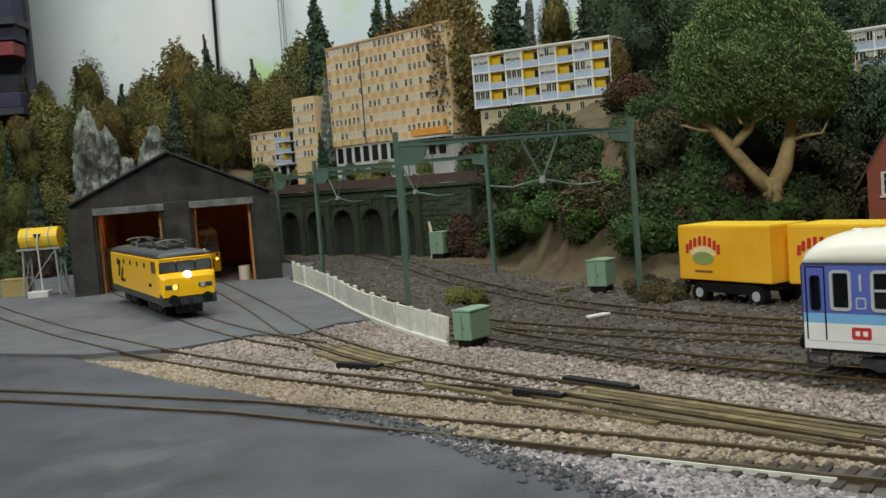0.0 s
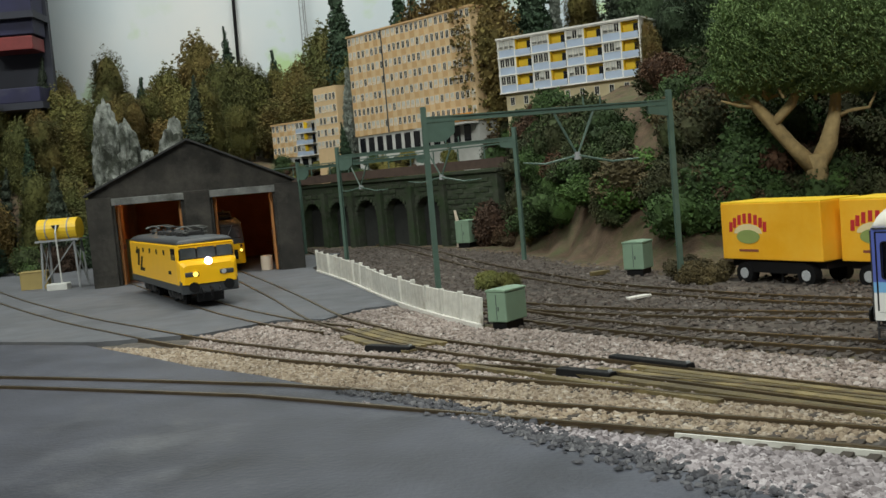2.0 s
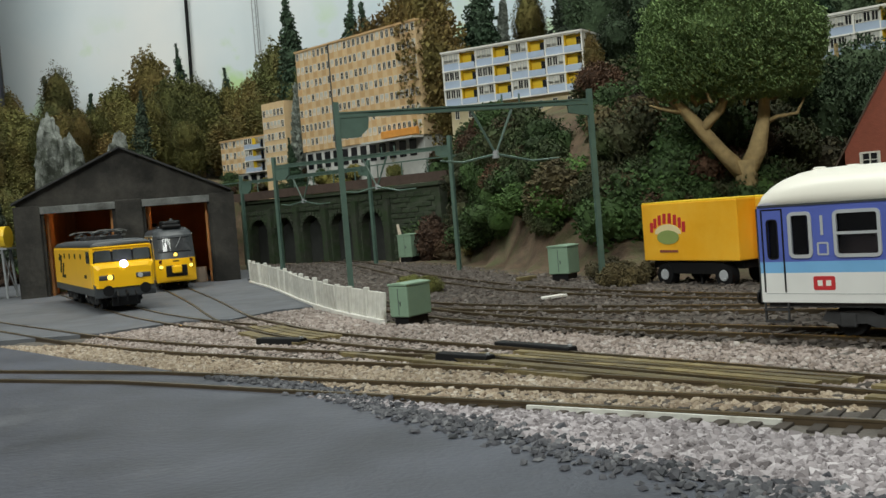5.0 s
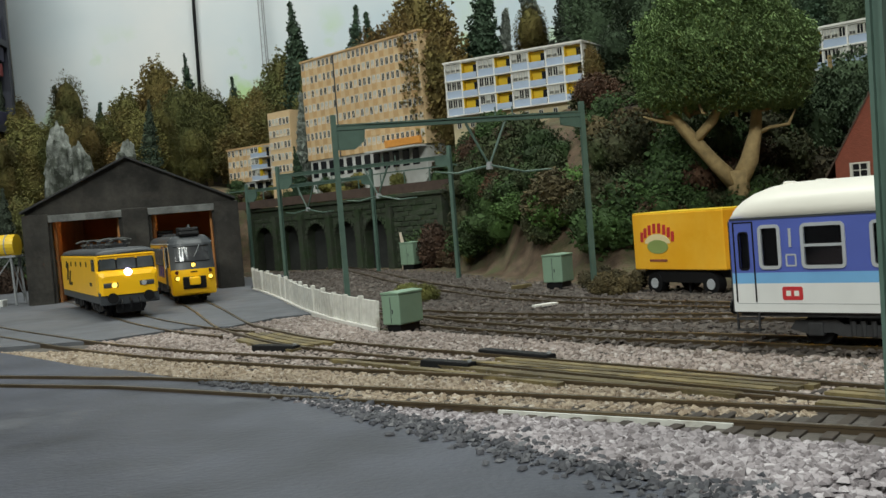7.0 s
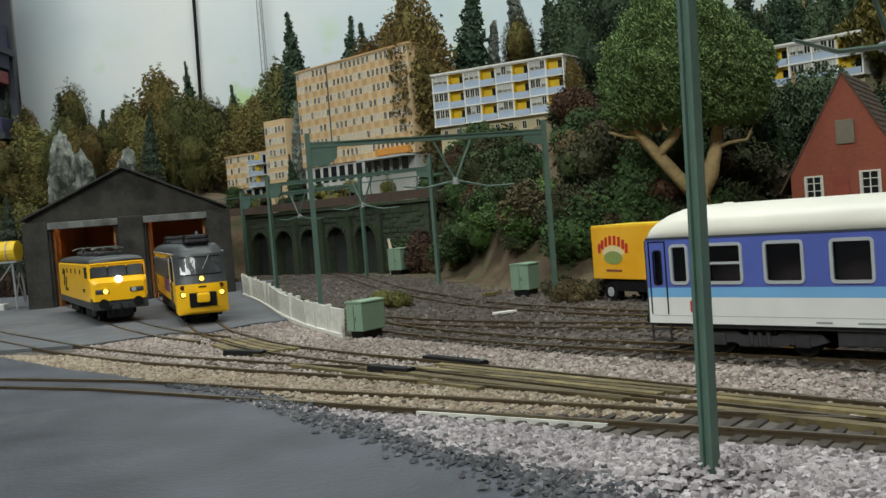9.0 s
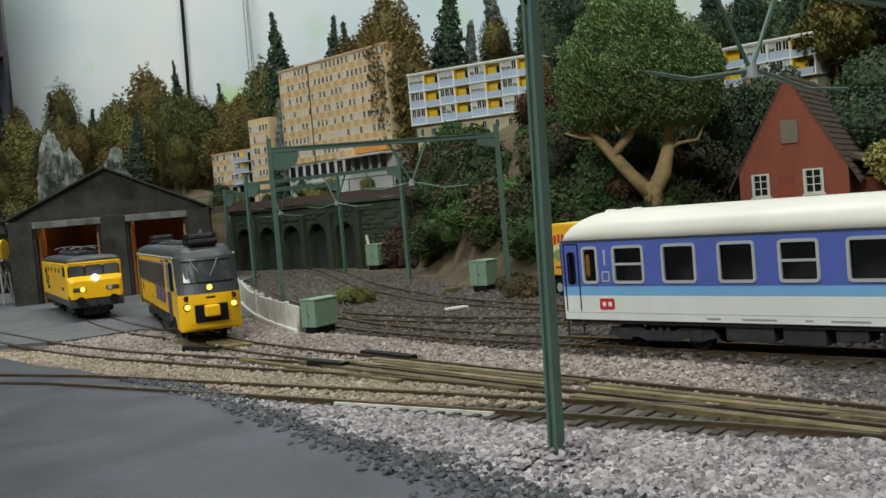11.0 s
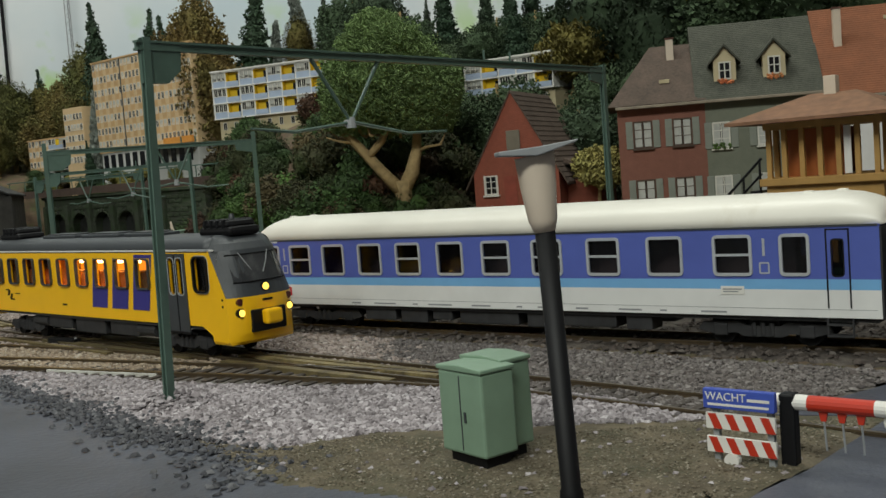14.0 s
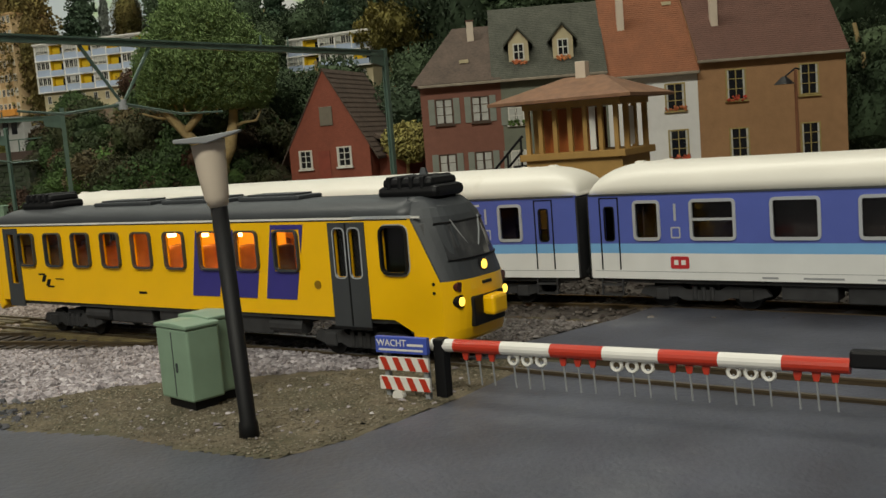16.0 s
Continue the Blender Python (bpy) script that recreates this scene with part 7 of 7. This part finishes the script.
def barrier():
    """A lowered crossing barrier: striped pole with a hanging skirt of rods."""
    b = thing("crossing_barrier", 24.06, 5.6, 0.1, -41.4, "lowered red and white striped crossing barrier with hanging skirt", "crossing barrier")
    part("pivot_post", box(B(), -0.12, 0.2, -0.16, 0.16, 0, 1.6, 0.05), BLACK, b, "black pivot post")
    z = 1.42
    pole = part("pole", cyl(B(), (-0.2, 0, z), (0.45, 0, z), 0.16, None, 14), WHITE, b)
    u = 0.45
    k = 0
    for w in (1.3,) * 7:
        part("pole_band", cyl(B(), (u, 0, z), (u + w, 0, z), 0.16, 0.16, 14), RED if k % 2 == 0 else WHITE, pole, "red band" if k % 2 == 0 else "white band", smooth=False)
        u += w
        k += 1
    part("counterweight", box(B(), u, u + 2.2, -0.14, 0.14, z - 0.02, z + 0.34, 0.06), BLACK, b, "dark counterweight and drive box")
    bands_at = [(0.45 + 1.3 * k, 1.75 + 1.3 * k, WHITE if k % 2 else RED, k % 2 == 1) for k in range(7)]
    for x0, x1, m, rings in bands_at:
        for k in range(3):
            x = x0 + (x1 - x0) * (0.22 + 0.28 * k)
            if rings:
                bm = B()
                pts = [(x + 0.12 * math.cos(t), 0, z - 0.26 + 0.12 * math.sin(t)) for t in [math.tau * j / 12 for j in range(13)]]
                tube(bm, pts, [0.045] * 13, 5)
                part("skirt_ring", bm, WHITE, b, "white skirt ring")
            else:
                part("skirt_link", prism(B(), [(x - 0.1, z - 0.12), (x + 0.1, z - 0.12), (x + 0.05, z - 0.34), (x - 0.05, z - 0.34)], -0.03, 0.03, "y"), RED, b)
            part("skirt_rod", tube(B(), [(x, 0, z - 0.3), (x + 0.03, 0.02, z - 0.95)], [0.022, 0.022], 5), GREY_LEAD, b)
    return b


barrier()

# white litter stone and other scraps on the main line
for x, y, w, d, h, lab in ((2.9, 50.4, 1.5, 0.5, 0.14, "white chip of card lying between the tracks"), (-4.4, 64.5, 0.9, 0.6, 0.2, "grey stone scrap beside the far track"), (1.6, 62.5, 1.4, 0.6, 0.25, "brown timber scrap beside the far track")):
    s = thing("scrap", x, y, 0.1, 35, lab, "debris", "scraps between the tracks")
    part("chip", prism(B(), [(0, 0), (w, 0.1), (w * 0.9, d), (0.1, d * 0.8)], 0, h, "z", 0.03), WHITE if "white" in lab else TIMBER, s)

# ---- the dark end of the room and the rods on the backdrop ----
STORED = mat("dim_blue_carton", (0.012, 0.012, 0.045), 0.7, var=0.4, scale=30, dirt=(0.05, 0.05, 0.07), dirt_at=0.64)
shelf = thing("shelving_unit", -84, 128, -0.3, 8, "dark shelving with boxes beyond the end of the backdrop", "shelf")
part("back", box(B(), -30, 17.2, 6, 7, 0, 62), DARKROOM, shelf)
for z, m in ((14, WOOD_BROWN), (17.5, WOOD_OCHRE), (21, DARKROOM), (33, DARKROOM), (46, DARKROOM)):
    part("board", box(B(), -30, 17.4, 0, 6, z, z + 0.9), m, shelf)
for x0, x1, z0, z1, m in ((10, 16.8, 22, 24.0, STORED), (10, 16.6, 29.0, 30.8, mat("dull_red_box", (0.16, 0.02, 0.02), 0.6), ), (9, 16.9, 31.0, 37.5, STORED), (6, 16.7, 15, 17.2, WOOD_OCHRE), (4, 16.7, 10.5, 13.2, WOOD_BROWN), (9, 16.4, 7, 9, FRAME_O)):
    part("stored_box", box(B(), x0, x1, 1, 5.5, z0, z1, 0.1), m, shelf)
rod = thing("backdrop_cable", -45.9, 151.2, 0, 0, "thin black cable hanging before the painted sky", "cable")
part("cable", tube(B(), [(0.3, 0, 120), (0.2, 0, 40), (-0.2, 0, 16)], [0.28, 0.28, 0.28], 6), BLACK, rod)
rod = thing("radio_mast", -35.0, 149.5, 12, 0, "thin grey lattice radio mast on the hill", "radio mast")
for dx, dy in ((0.5, 0), (-0.5, 0), (0, 0.6)):
    part("leg", tube(B(), [(dx, dy, 0), (dx * 0.7, dy * 0.7, 34)], [0.09, 0.08], 5), GREY_LEAD, rod)
bm = B()
tube(bm, [(0.45 - 0.9 * (k % 2), 0, 2 + k * 0.62) for k in range(53)], [0.05] * 53, 4)
part("lacing", bm, GREY_LEAD, rod)


# ---- vegetation ----
def clumps(name, blobs, count, size, material, seed, shell=0.55, stretch=1.0):
    """Foam foliage: many small folded leaves through the outer shell of some rounded masses."""
    rnd = random.Random(seed)
    verts, faces = [], []
    vol = [b[3] * b[4] + b[4] * b[5] + b[3] * b[5] for b in blobs]
    for k in range(int(count * 1.9)):
        cx, cy, cz, rx, ry, rz = rnd.choices(blobs, vol)[0]
        while True:
            d = Vector((rnd.gauss(0, 1), rnd.gauss(0, 1), rnd.gauss(0, 1)))
            if d.length > 1e-3:
                break
        d.normalize()
        r = rnd.uniform(shell, 1.0) ** 0.6 * (1 + 0.2 * noise.noise((d.x * 3 + seed, d.y * 3, d.z * 3)) + 0.16 * noise.noise((d.x * 7, d.y * 7 + seed, d.z * 7)))
        x, y, z = cx + d.x * rx * r, cy + d.y * ry * r, cz + d.z * rz * r
        s = size * 0.78 * rnd.uniform(0.5, 1.35)
        b = len(verts)
        f = 1 if rnd.random() < 0.5 else -1
        for a, c, e in ((1, 1, 0.9), (-1, -0.9, 1), (-0.9, 1, -1), (1, -1, -1)):
            verts.append(((x + (a * f + rnd.uniform(-0.6, 0.6)) * s) * U, (y + (c * f + rnd.uniform(-0.6, 0.6)) * s) * U, (z + (e * f + rnd.uniform(-0.6, 0.6)) * s * stretch) * U))
        faces += [(b, b + 1, b + 2), (b, b + 3, b + 1)]
    # a solid heart in each mass keeps light from passing straight through
    core = bmesh.new()
    bmesh.ops.create_icosphere(core, subdivisions=2, radius=1)
    for cx, cy, cz, rx, ry, rz in blobs:
        b = len(verts)
        for v in core.verts:
            k = 0.72 + 0.14 * noise.noise(v.co * 2.5 + Vector((seed, 0, 0)))
            verts.append(((cx + v.co.x * rx * k) * U, (cy + v.co.y * ry * k) * U, (cz + v.co.z * rz * k) * U))
        faces += [tuple(b + v.index for v in f.verts) for f in core.faces]
    core.free()
    me = bpy.data.meshes.new(name)
    me.from_pydata(verts, [], faces)
    me.materials.append(material)
    return me


def sub(name, me, parent, label=""):
    ob = new(name, me)
    ob.parent = parent
    if label:
        ob["label"] = label
    return ob


def big_tree():
    t = thing("broadleaf_tree", 16.0, 66.6, 1.9, 0, "large dark green tree with a forked bare trunk behind the trailers", "tree")
    bm = tube(B(), [(0, 0, -1), (0.1, 0, 1.5), (0.15, 0, 3.4), (0.1, 0, 4.4)], [1.05, 0.8, 0.72, 0.78], 12)
    tube(bm, [(0.0, 0, 3.5), (-1.2, 0, 4.9), (-2.6, -0.3, 6.5), (-3.5, -0.5, 7.7), (-4.7, -0.6, 9.0), (-5.0, -0.5, 10.6)], [0.6, 0.5, 0.42, 0.34, 0.27, 0.15], 10)
    tube(bm, [(0.2, 0, 3.6), (0.9, 0, 5.0), (1.4, 0.1, 6.8), (1.6, 0.1, 9.0), (1.4, 0.3, 11)], [0.6, 0.5, 0.38, 0.3, 0.2], 10)
    tube(bm, [(1.4, 0.1, 6.6), (2.2, -0.4, 6.9), (3.2, -0.6, 7.0), (3.9, -0.6, 7.9)], [0.18, 0.12, 0.1, 0.05], 7)
    tube(bm, [(-2.5, -0.25, 6.4), (-1.3, -0.5, 7.6), (-0.6, -0.5, 9.2), (-0.4, 0, 11)], [0.34, 0.3, 0.24, 0.15], 7)
    tube(bm, [(-3.4, -0.4, 7.6), (-4.6, -0.8, 7.8), (-5.5, -0.8, 8.2)], [0.15, 0.1, 0.05], 6)
    rnd = random.Random(3)
    for k in range(26):
        x = rnd.uniform(-5, 4.6)
        z = rnd.uniform(8.0, 9.4)
        tube(bm, [(x * 0.7, rnd.uniform(-1, 1), z), (x, rnd.uniform(-2, 1), z + rnd.uniform(-0.3, 0.9)), (x * 1.15, rnd.uniform(-2.4, 1), z + rnd.uniform(0.3, 1.6))], [0.13, 0.09, 0.05], 5)
    for v in bm.verts:
        v.co.x += 0.2 * noise.noise(v.co * 1.7) + 0.09 * noise.noise(v.co * 5)
        v.co.y += 0.16 * noise.noise(v.co * 2.2 + Vector((5, 0, 0)))
    part("trunk", bm, BARK, t, "pale brown forked trunk and bare lower limbs", smooth=True)
    blobs = [(-0.8, 0, 12.4, 4.9, 4.4, 4.4), (-3.4, -0.5, 11.4, 2.6, 2.8, 3.2), (2.4, -0.3, 11.4, 2.9, 3.0, 3.4), (-0.8, -0.6, 15.0, 3.4, 3.0, 2.3), (3.3, 0, 9.9, 1.8, 2.2, 2.0), (-0.4, -1.3, 10.6, 4.0, 2.4, 2.4), (-4.2, -0.8, 9.7, 1.7, 1.8, 1.4), (1.4, -1.2, 9.0, 2.0, 1.6, 1.0), (4.0, -0.4, 11.6, 1.5, 1.8, 2.2), (-1.2, 0, 16.4, 2.2, 2.2, 1.6)]
    sub("crown", clumps("crown", blobs, 52000, 0.082, LEAF_BIG, 21, 0.5), t, "dense dark green foam foliage")
    return t


big_tree()

# three bushes of different habit, and copies of them over the slope
BUSHES = []
for k, (m, lab) in enumerate(((LEAF_HEDGE, "dark green foam bush on the hillside"), (LEAF_HEDGE, "green hillside shrub with rounded masses"), (LEAF_RUST, "russet brown undergrowth shrub on the hillside"), (LEAF_YELLOW, "yellow-green low shrub on the slope"))):
    rnd = random.Random(30 + k)
    blobs = [(rnd.uniform(-1.3, 1.3), rnd.uniform(-1, 1), rnd.uniform(0.5, 1.7), rnd.uniform(0.8, 1.5), rnd.uniform(0.8, 1.4), rnd.uniform(0.7, 1.2)) for _ in range(6)]
    b = thing("bush", 200 + 9 * k, 0, 0, 0, lab, "bush", "hillside bushes")
    sub("foliage", clumps("foliage", blobs, 1750, 0.078, m, 40 + k, 0.55), b)
    part("stem", tube(B(), [(0, 0, -0.6), (0.1, 0, 0.8)], [0.2, 0.1], 6), BARK, b)
    BUSHES.append(b)


def spread(proto, x, y, size, rnd, sink=0.3):
    z = ground_z(x, y)
    c = copy_thing(proto, pose(x * U, y * U, (z - sink * size) * U, rnd.uniform(-8, 8), rnd.uniform(-8, 8), rnd.uniform(0, 360)))
    c.scale = (size * rnd.uniform(0.85, 1.15),) * 2 + (size * rnd.uniform(0.8, 1.15),)
    return c


rnd = random.Random(77)
count = 0
while count < 225:
    x, s = rnd.uniform(-9, 48), rnd.uniform(0.8, 24) * rnd.uniform(0.4, 1)
    y = lerp_table(FOOT, x) + s
    if 20 < x < 34 and y < 76 or x > 30 and y < 69:
        continue
    if abs(x - 16) < 2.2 and y < 66.4:
        continue
    if 1 < x < 7 and s < 3.5:
        continue
    q = rnd.random()
    proto = BUSHES[0] if q < 0.4 else BUSHES[1] if q < 0.66 else BUSHES[2] if q < 0.93 else BUSHES[3]
    spread(proto, x, y, rnd.uniform(0.75, 1.7) * (0.45 if proto is BUSHES[3] else 1), rnd)
    count += 1
for k in range(46):
    x = rnd.uniform(-34, -6)
    y = lerp_table(FOOT, x) + rnd.uniform(2.2, 5.5)
    spread(BUSHES[rnd.choice((0, 2, 3, 3))], x, y, rnd.uniform(0.4, 0.85), rnd)
for x, y in ((-3.7, 59.6), (-4.6, 60.5), (7.0, 55.6), (7.9, 56.4), (6.4, 57.2), (8.6, 57.2)):
    spread(BUSHES[2] if x > 0 else BUSHES[3], x, y, rnd.uniform(0.35, 0.6), rnd)


def tree_proto(k, name, label, height, blobs, count, size, material, trunk=0.35, stretch=1.0):
    t = thing(name, 230 + 14 * k, 0, 0, 0, label, "tree", "trees of the hill")
    part("trunk", tube(B(), [(0, 0, -1.5), (0.1, 0, height * 0.4), (0, 0, height * 0.9)], [trunk, trunk * 0.7, 0.1], 7), BARK, t)
    sub("crown", clumps("crown", blobs, count, size, material, 60 + k, 0.6, stretch), t)
    return t


OLIVE = tree_proto(0, "columnar_tree", "tall rounded olive-brown foam tree on the ridge", 11, [(0, 0, 4.2, 2.2, 2.2, 4.0), (0.3, 0.2, 7.8, 1.9, 1.9, 3.4), (-0.4, 0, 6, 2.1, 2.0, 3.4)], 4000, 0.095, LEAF_OLIVE)
ROUND = tree_proto(1, "round_tree", "rounded autumn-tinted foam tree on the ridge", 9, [(0, 0, 4.0, 2.6, 2.4, 3.2), (0.8, 0, 6.4, 2.0, 2.0, 2.4), (-0.9, 0.3, 5.6, 2.0, 1.8, 2.4)], 3800, 0.095, LEAF_OLIVE)
PINE = tree_proto(2, "conifer", "dark green pointed conifer on the ridge", 12, [(0, 0, 1.5 + 1.25 * j, 2.3 - 0.26 * j, 2.3 - 0.26 * j, 1.0) for j in range(9)], 2400, 0.1, LEAF_PINE)
THIN = tree_proto(3, "thin_conifer", "slim grey-green conifer behind the balcony block", 15, [(0, 0, 1.5 + 1.3 * j, 1.6 - 0.12 * j, 1.6 - 0.12 * j, 1.1) for j in range(11)], 1700, 0.17, LEAF_GREY, 0.22, 1.6)
DARK = tree_proto(4, "dark_tree", "dark green woodland tree above the town", 9, [(0, 0, 4.0, 3.0, 2.8, 3.0), (1.2, 0, 6.2, 2.2, 2.2, 2.2), (-1.4, 0.3, 5.4, 2.2, 2.0, 2.2)], 3200, 0.095, LEAF_DARK)
YELLOW_T = tree_proto(5, "yellow_tree", "yellow-green small tree with thin stem beside the red house", 7, [(0, 0, 7.2, 2.2, 2.0, 1.5), (1.0, 0, 6.4, 1.6, 1.6, 1.1), (-1.1, 0.3, 6.6, 1.5, 1.5, 1.1)], 1800, 0.13, LEAF_YELLOW, 0.28)

# the wooded ridge at the back left
rnd = random.Random(91)
for k in range(44):
    x = -76 + 48 * (k % 22) / 21 + rnd.uniform(-1, 1)
    y = (126 if k < 22 else 138) + rnd.uniform(-3, 4)
    if x > -39 and y < 134:
        continue
    proto = OLIVE if rnd.random() < 0.6 else ROUND if rnd.random() < 0.8 else PINE
    z_top = 21 if k < 22 else 26.5
    z = ground_z(x, y)
    spread(proto, x, y, (z_top - z) / 10.6 * rnd.uniform(0.85, 1.08), rnd, 0.4)
for x, y, proto, top in ((-63, 145, PINE, 30), (-45, 146, PINE, 29), (-38, 145, PINE, 28.5), (-25.6, 134, PINE, 30.5), (-29, 136, OLIVE, 27), (-33, 136, OLIVE, 26.5), (-24.8, 128, OLIVE, 24), (-19.5, 131, PINE, 30), (-15, 130, PINE, 31.5), (-12.5, 128, ROUND, 30.5), (-9, 126, PINE, 32),
                         (-5.2, 107.8, OLIVE, 28.5), (-6.0, 109.5, OLIVE, 26), (-2.5, 113, PINE, 31), (0.5, 115, THIN, 29), (3.5, 114, OLIVE, 29), (5.5, 116, THIN, 33), (8.5, 112, PINE, 31), (10.8, 104, THIN, 30), (11.8, 100, THIN, 28), (13, 103, PINE, 30), (9.4, 96.5, OLIVE, 21), (-24.2, 120.6, THIN, 20.5), (-23.9, 118.2, PINE, 13.5)):
    z = ground_z(x, y)
    spread(proto, x, y, (top - z) / (11 if proto in (OLIVE, PINE) else 15 if proto is THIN else 8.8), rnd, 0.2)
for k in range(46):
    x = 12 + 54 * (k % 23) / 22 + rnd.uniform(-1.2, 1.2)
    y = (88 if k < 23 else 101) + rnd.uniform(-3, 3)
    z = ground_z(x, y)
    if y < 92 and x < 36:
        y += 9
    spread(DARK if rnd.random() < 0.8 else PINE, x, y, rnd.uniform(0.95, 1.5), rnd)
for x, y, s in ((34, 77, 1.3), (38, 74, 1.5), (42, 73, 1.5), (46, 72, 1.6), (50, 70, 1.4), (55, 68, 1.5), (60, 66, 1.5), (66, 62, 1.5), (36, 83, 1.4), (44, 80, 1.5), (52, 78, 1.5), (31.5, 81, 1.2), (64, 70, 1.5), (19.5, 80, 0.9), (21, 77, 0.9), (40, 80, 2.3), (46, 79, 2.4), (52, 77, 2.5), (58, 75, 2.5), (64, 72, 2.5), (71, 68, 2.5), (36, 84, 2.0), (49, 86, 2.6), (60, 84, 2.7), (70, 78, 2.7), (79, 70, 2.7), (66, 55, 1.5), (70, 58, 1.7)):
    spread(DARK, x, y, s, rnd)
for x, y, s in ((30.6, 61.5, 1.05), (31.6, 79, 1.4), (30.5, 76.5, 1.0)):
    spread(YELLOW_T, x, y, s, rnd)
for x, y, proto, s in ((-70, 112, PINE, 1.0), (-66.5, 116, PINE, 1.15), (-62.5, 117.5, PINE, 1.2), (-60.5, 115, PINE, 0.9), (-73, 118, OLIVE, 1.2), (-56, 114.5, PINE, 0.8), (-64.5, 108, BUSHES[0], 1.0), (-58, 110, BUSHES[2], 1.0), (-68, 106, BUSHES[0], 0.9), (-53, 113, BUSHES[2], 0.9), (-46, 116, BUSHES[0], 1.2), (-43, 118, PINE, 0.8)):
    spread(proto, x, y, s, rnd)
for x, y in ((23.2, 79.4), (25.2, 77.8), (27.2, 76.2), (29.2, 74.8), (31.0, 73.4)):
    spread(DARK, x, y, (13.6 - ground_z(x, y)) / 8.2, rnd, 0.1)
for x, y, proto, k in ((-58, 107, BUSHES[0], 1.3), (-54.6, 106.6, BUSHES[2], 1.3), (-51, 108, PINE, 0.75), (-62, 106, PINE, 0.9), (-48.4, 110.5, PINE, 0.85), (-56, 109.5, PINE, 1.0), (-59.6, 111, OLIVE, 1.0), (-64, 110, OLIVE, 1.15), (-52.6, 111, BUSHES[0], 1.5), (-66, 104, BUSHES[2], 1.4), (-49.4, 115, BUSHES[2], 1.6), (-55.5, 114.6, OLIVE, 1.0)):
    spread(proto, x, y, k, rnd)
for p in [*BUSHES, OLIVE, ROUND, PINE, THIN, DARK, YELLOW_T]:
    for o in (*p.children_recursive, p):
        bpy.data.objects.remove(o)


def crag(x, y, h, seed, z0=None):
    """A pale rock spire on the left slope."""
    c = thing("rock_crag", x, y, ground_z(x, y) - 0.5 if z0 is None else z0, seed * 40, "pale grey rock crag among the trees", "rock", "crags of the left slope")
    bm = B()
    bmesh.ops.create_icosphere(bm, subdivisions=4, radius=1)
    for v in bm.verts:
        p = Vector((v.co.x, v.co.y, v.co.z * h * 0.18))
        n = noise.noise(p * 1.5 + Vector((seed, 0, 0))) * 0.5 + noise.noise(p * 4 + Vector((0, seed, 0))) * 0.34 + noise.noise(p * 9) * 0.16
        n = round(n * 6) / 6 * 0.7 + n * 0.3
        v.co = Vector((v.co.x * 1.9 * (1 + n), v.co.y * 1.7 * (1 + n), (v.co.z + 0.9) * h * 0.42 * (1 + n * 0.12)))
    part("rock", bm, ROCK, c)
    return c


for x, y, h, s in ((-53.3, 119, 25.5, 1), (-51.4, 120, 22.0, 2), (-48.6, 119.5, 17.0, 3), (-45.4, 119.5, 21.5, 5), (-60, 112, 3, 6), (-66, 108, 3, 7)):
    crag(x, y, h, s)


# ---- what moves ----
def motions():
    """The railcar runs out of the shed, past the points and on to the crossing."""
    runs = [(0, 34.4), (1, 34.6), (1.5, 35.2), (2, 36.0), (2.5, 37.0), (3, 38.3), (3.5, 40.0), (4, 42.2), (5, 47.0), (6, 52.0), (7, 56.2), (7.5, 59.0), (8, 62.4), (8.5, 66.3), (9, 70.8), (10, 78.4), (11, 85.4), (11.5, 89.0), (12, 93.0), (12.5, 97.3), (13, 102.0), (13.5, 106.4), (14, 111.3), (14.5, 116.3), (15, 121.5), (15.5, 126.8), (16, 132.2)]
    rows = []
    for t, s in runs:
        fx, fy, _, _ = along(PATH_RAILCAR, s - 3.7)
        bx, by, _, _ = along(PATH_RAILCAR, s - 17.7)
        a = math.atan2(fy - by, fx - bx)
        rows.append((t, pose((fx + 3.7 * math.cos(a)) * U, (fy + 3.7 * math.sin(a)) * U, RAIL_Z * U, 0, 0, math.degrees(a))))
    walk(RAILCAR, rows)


motions()
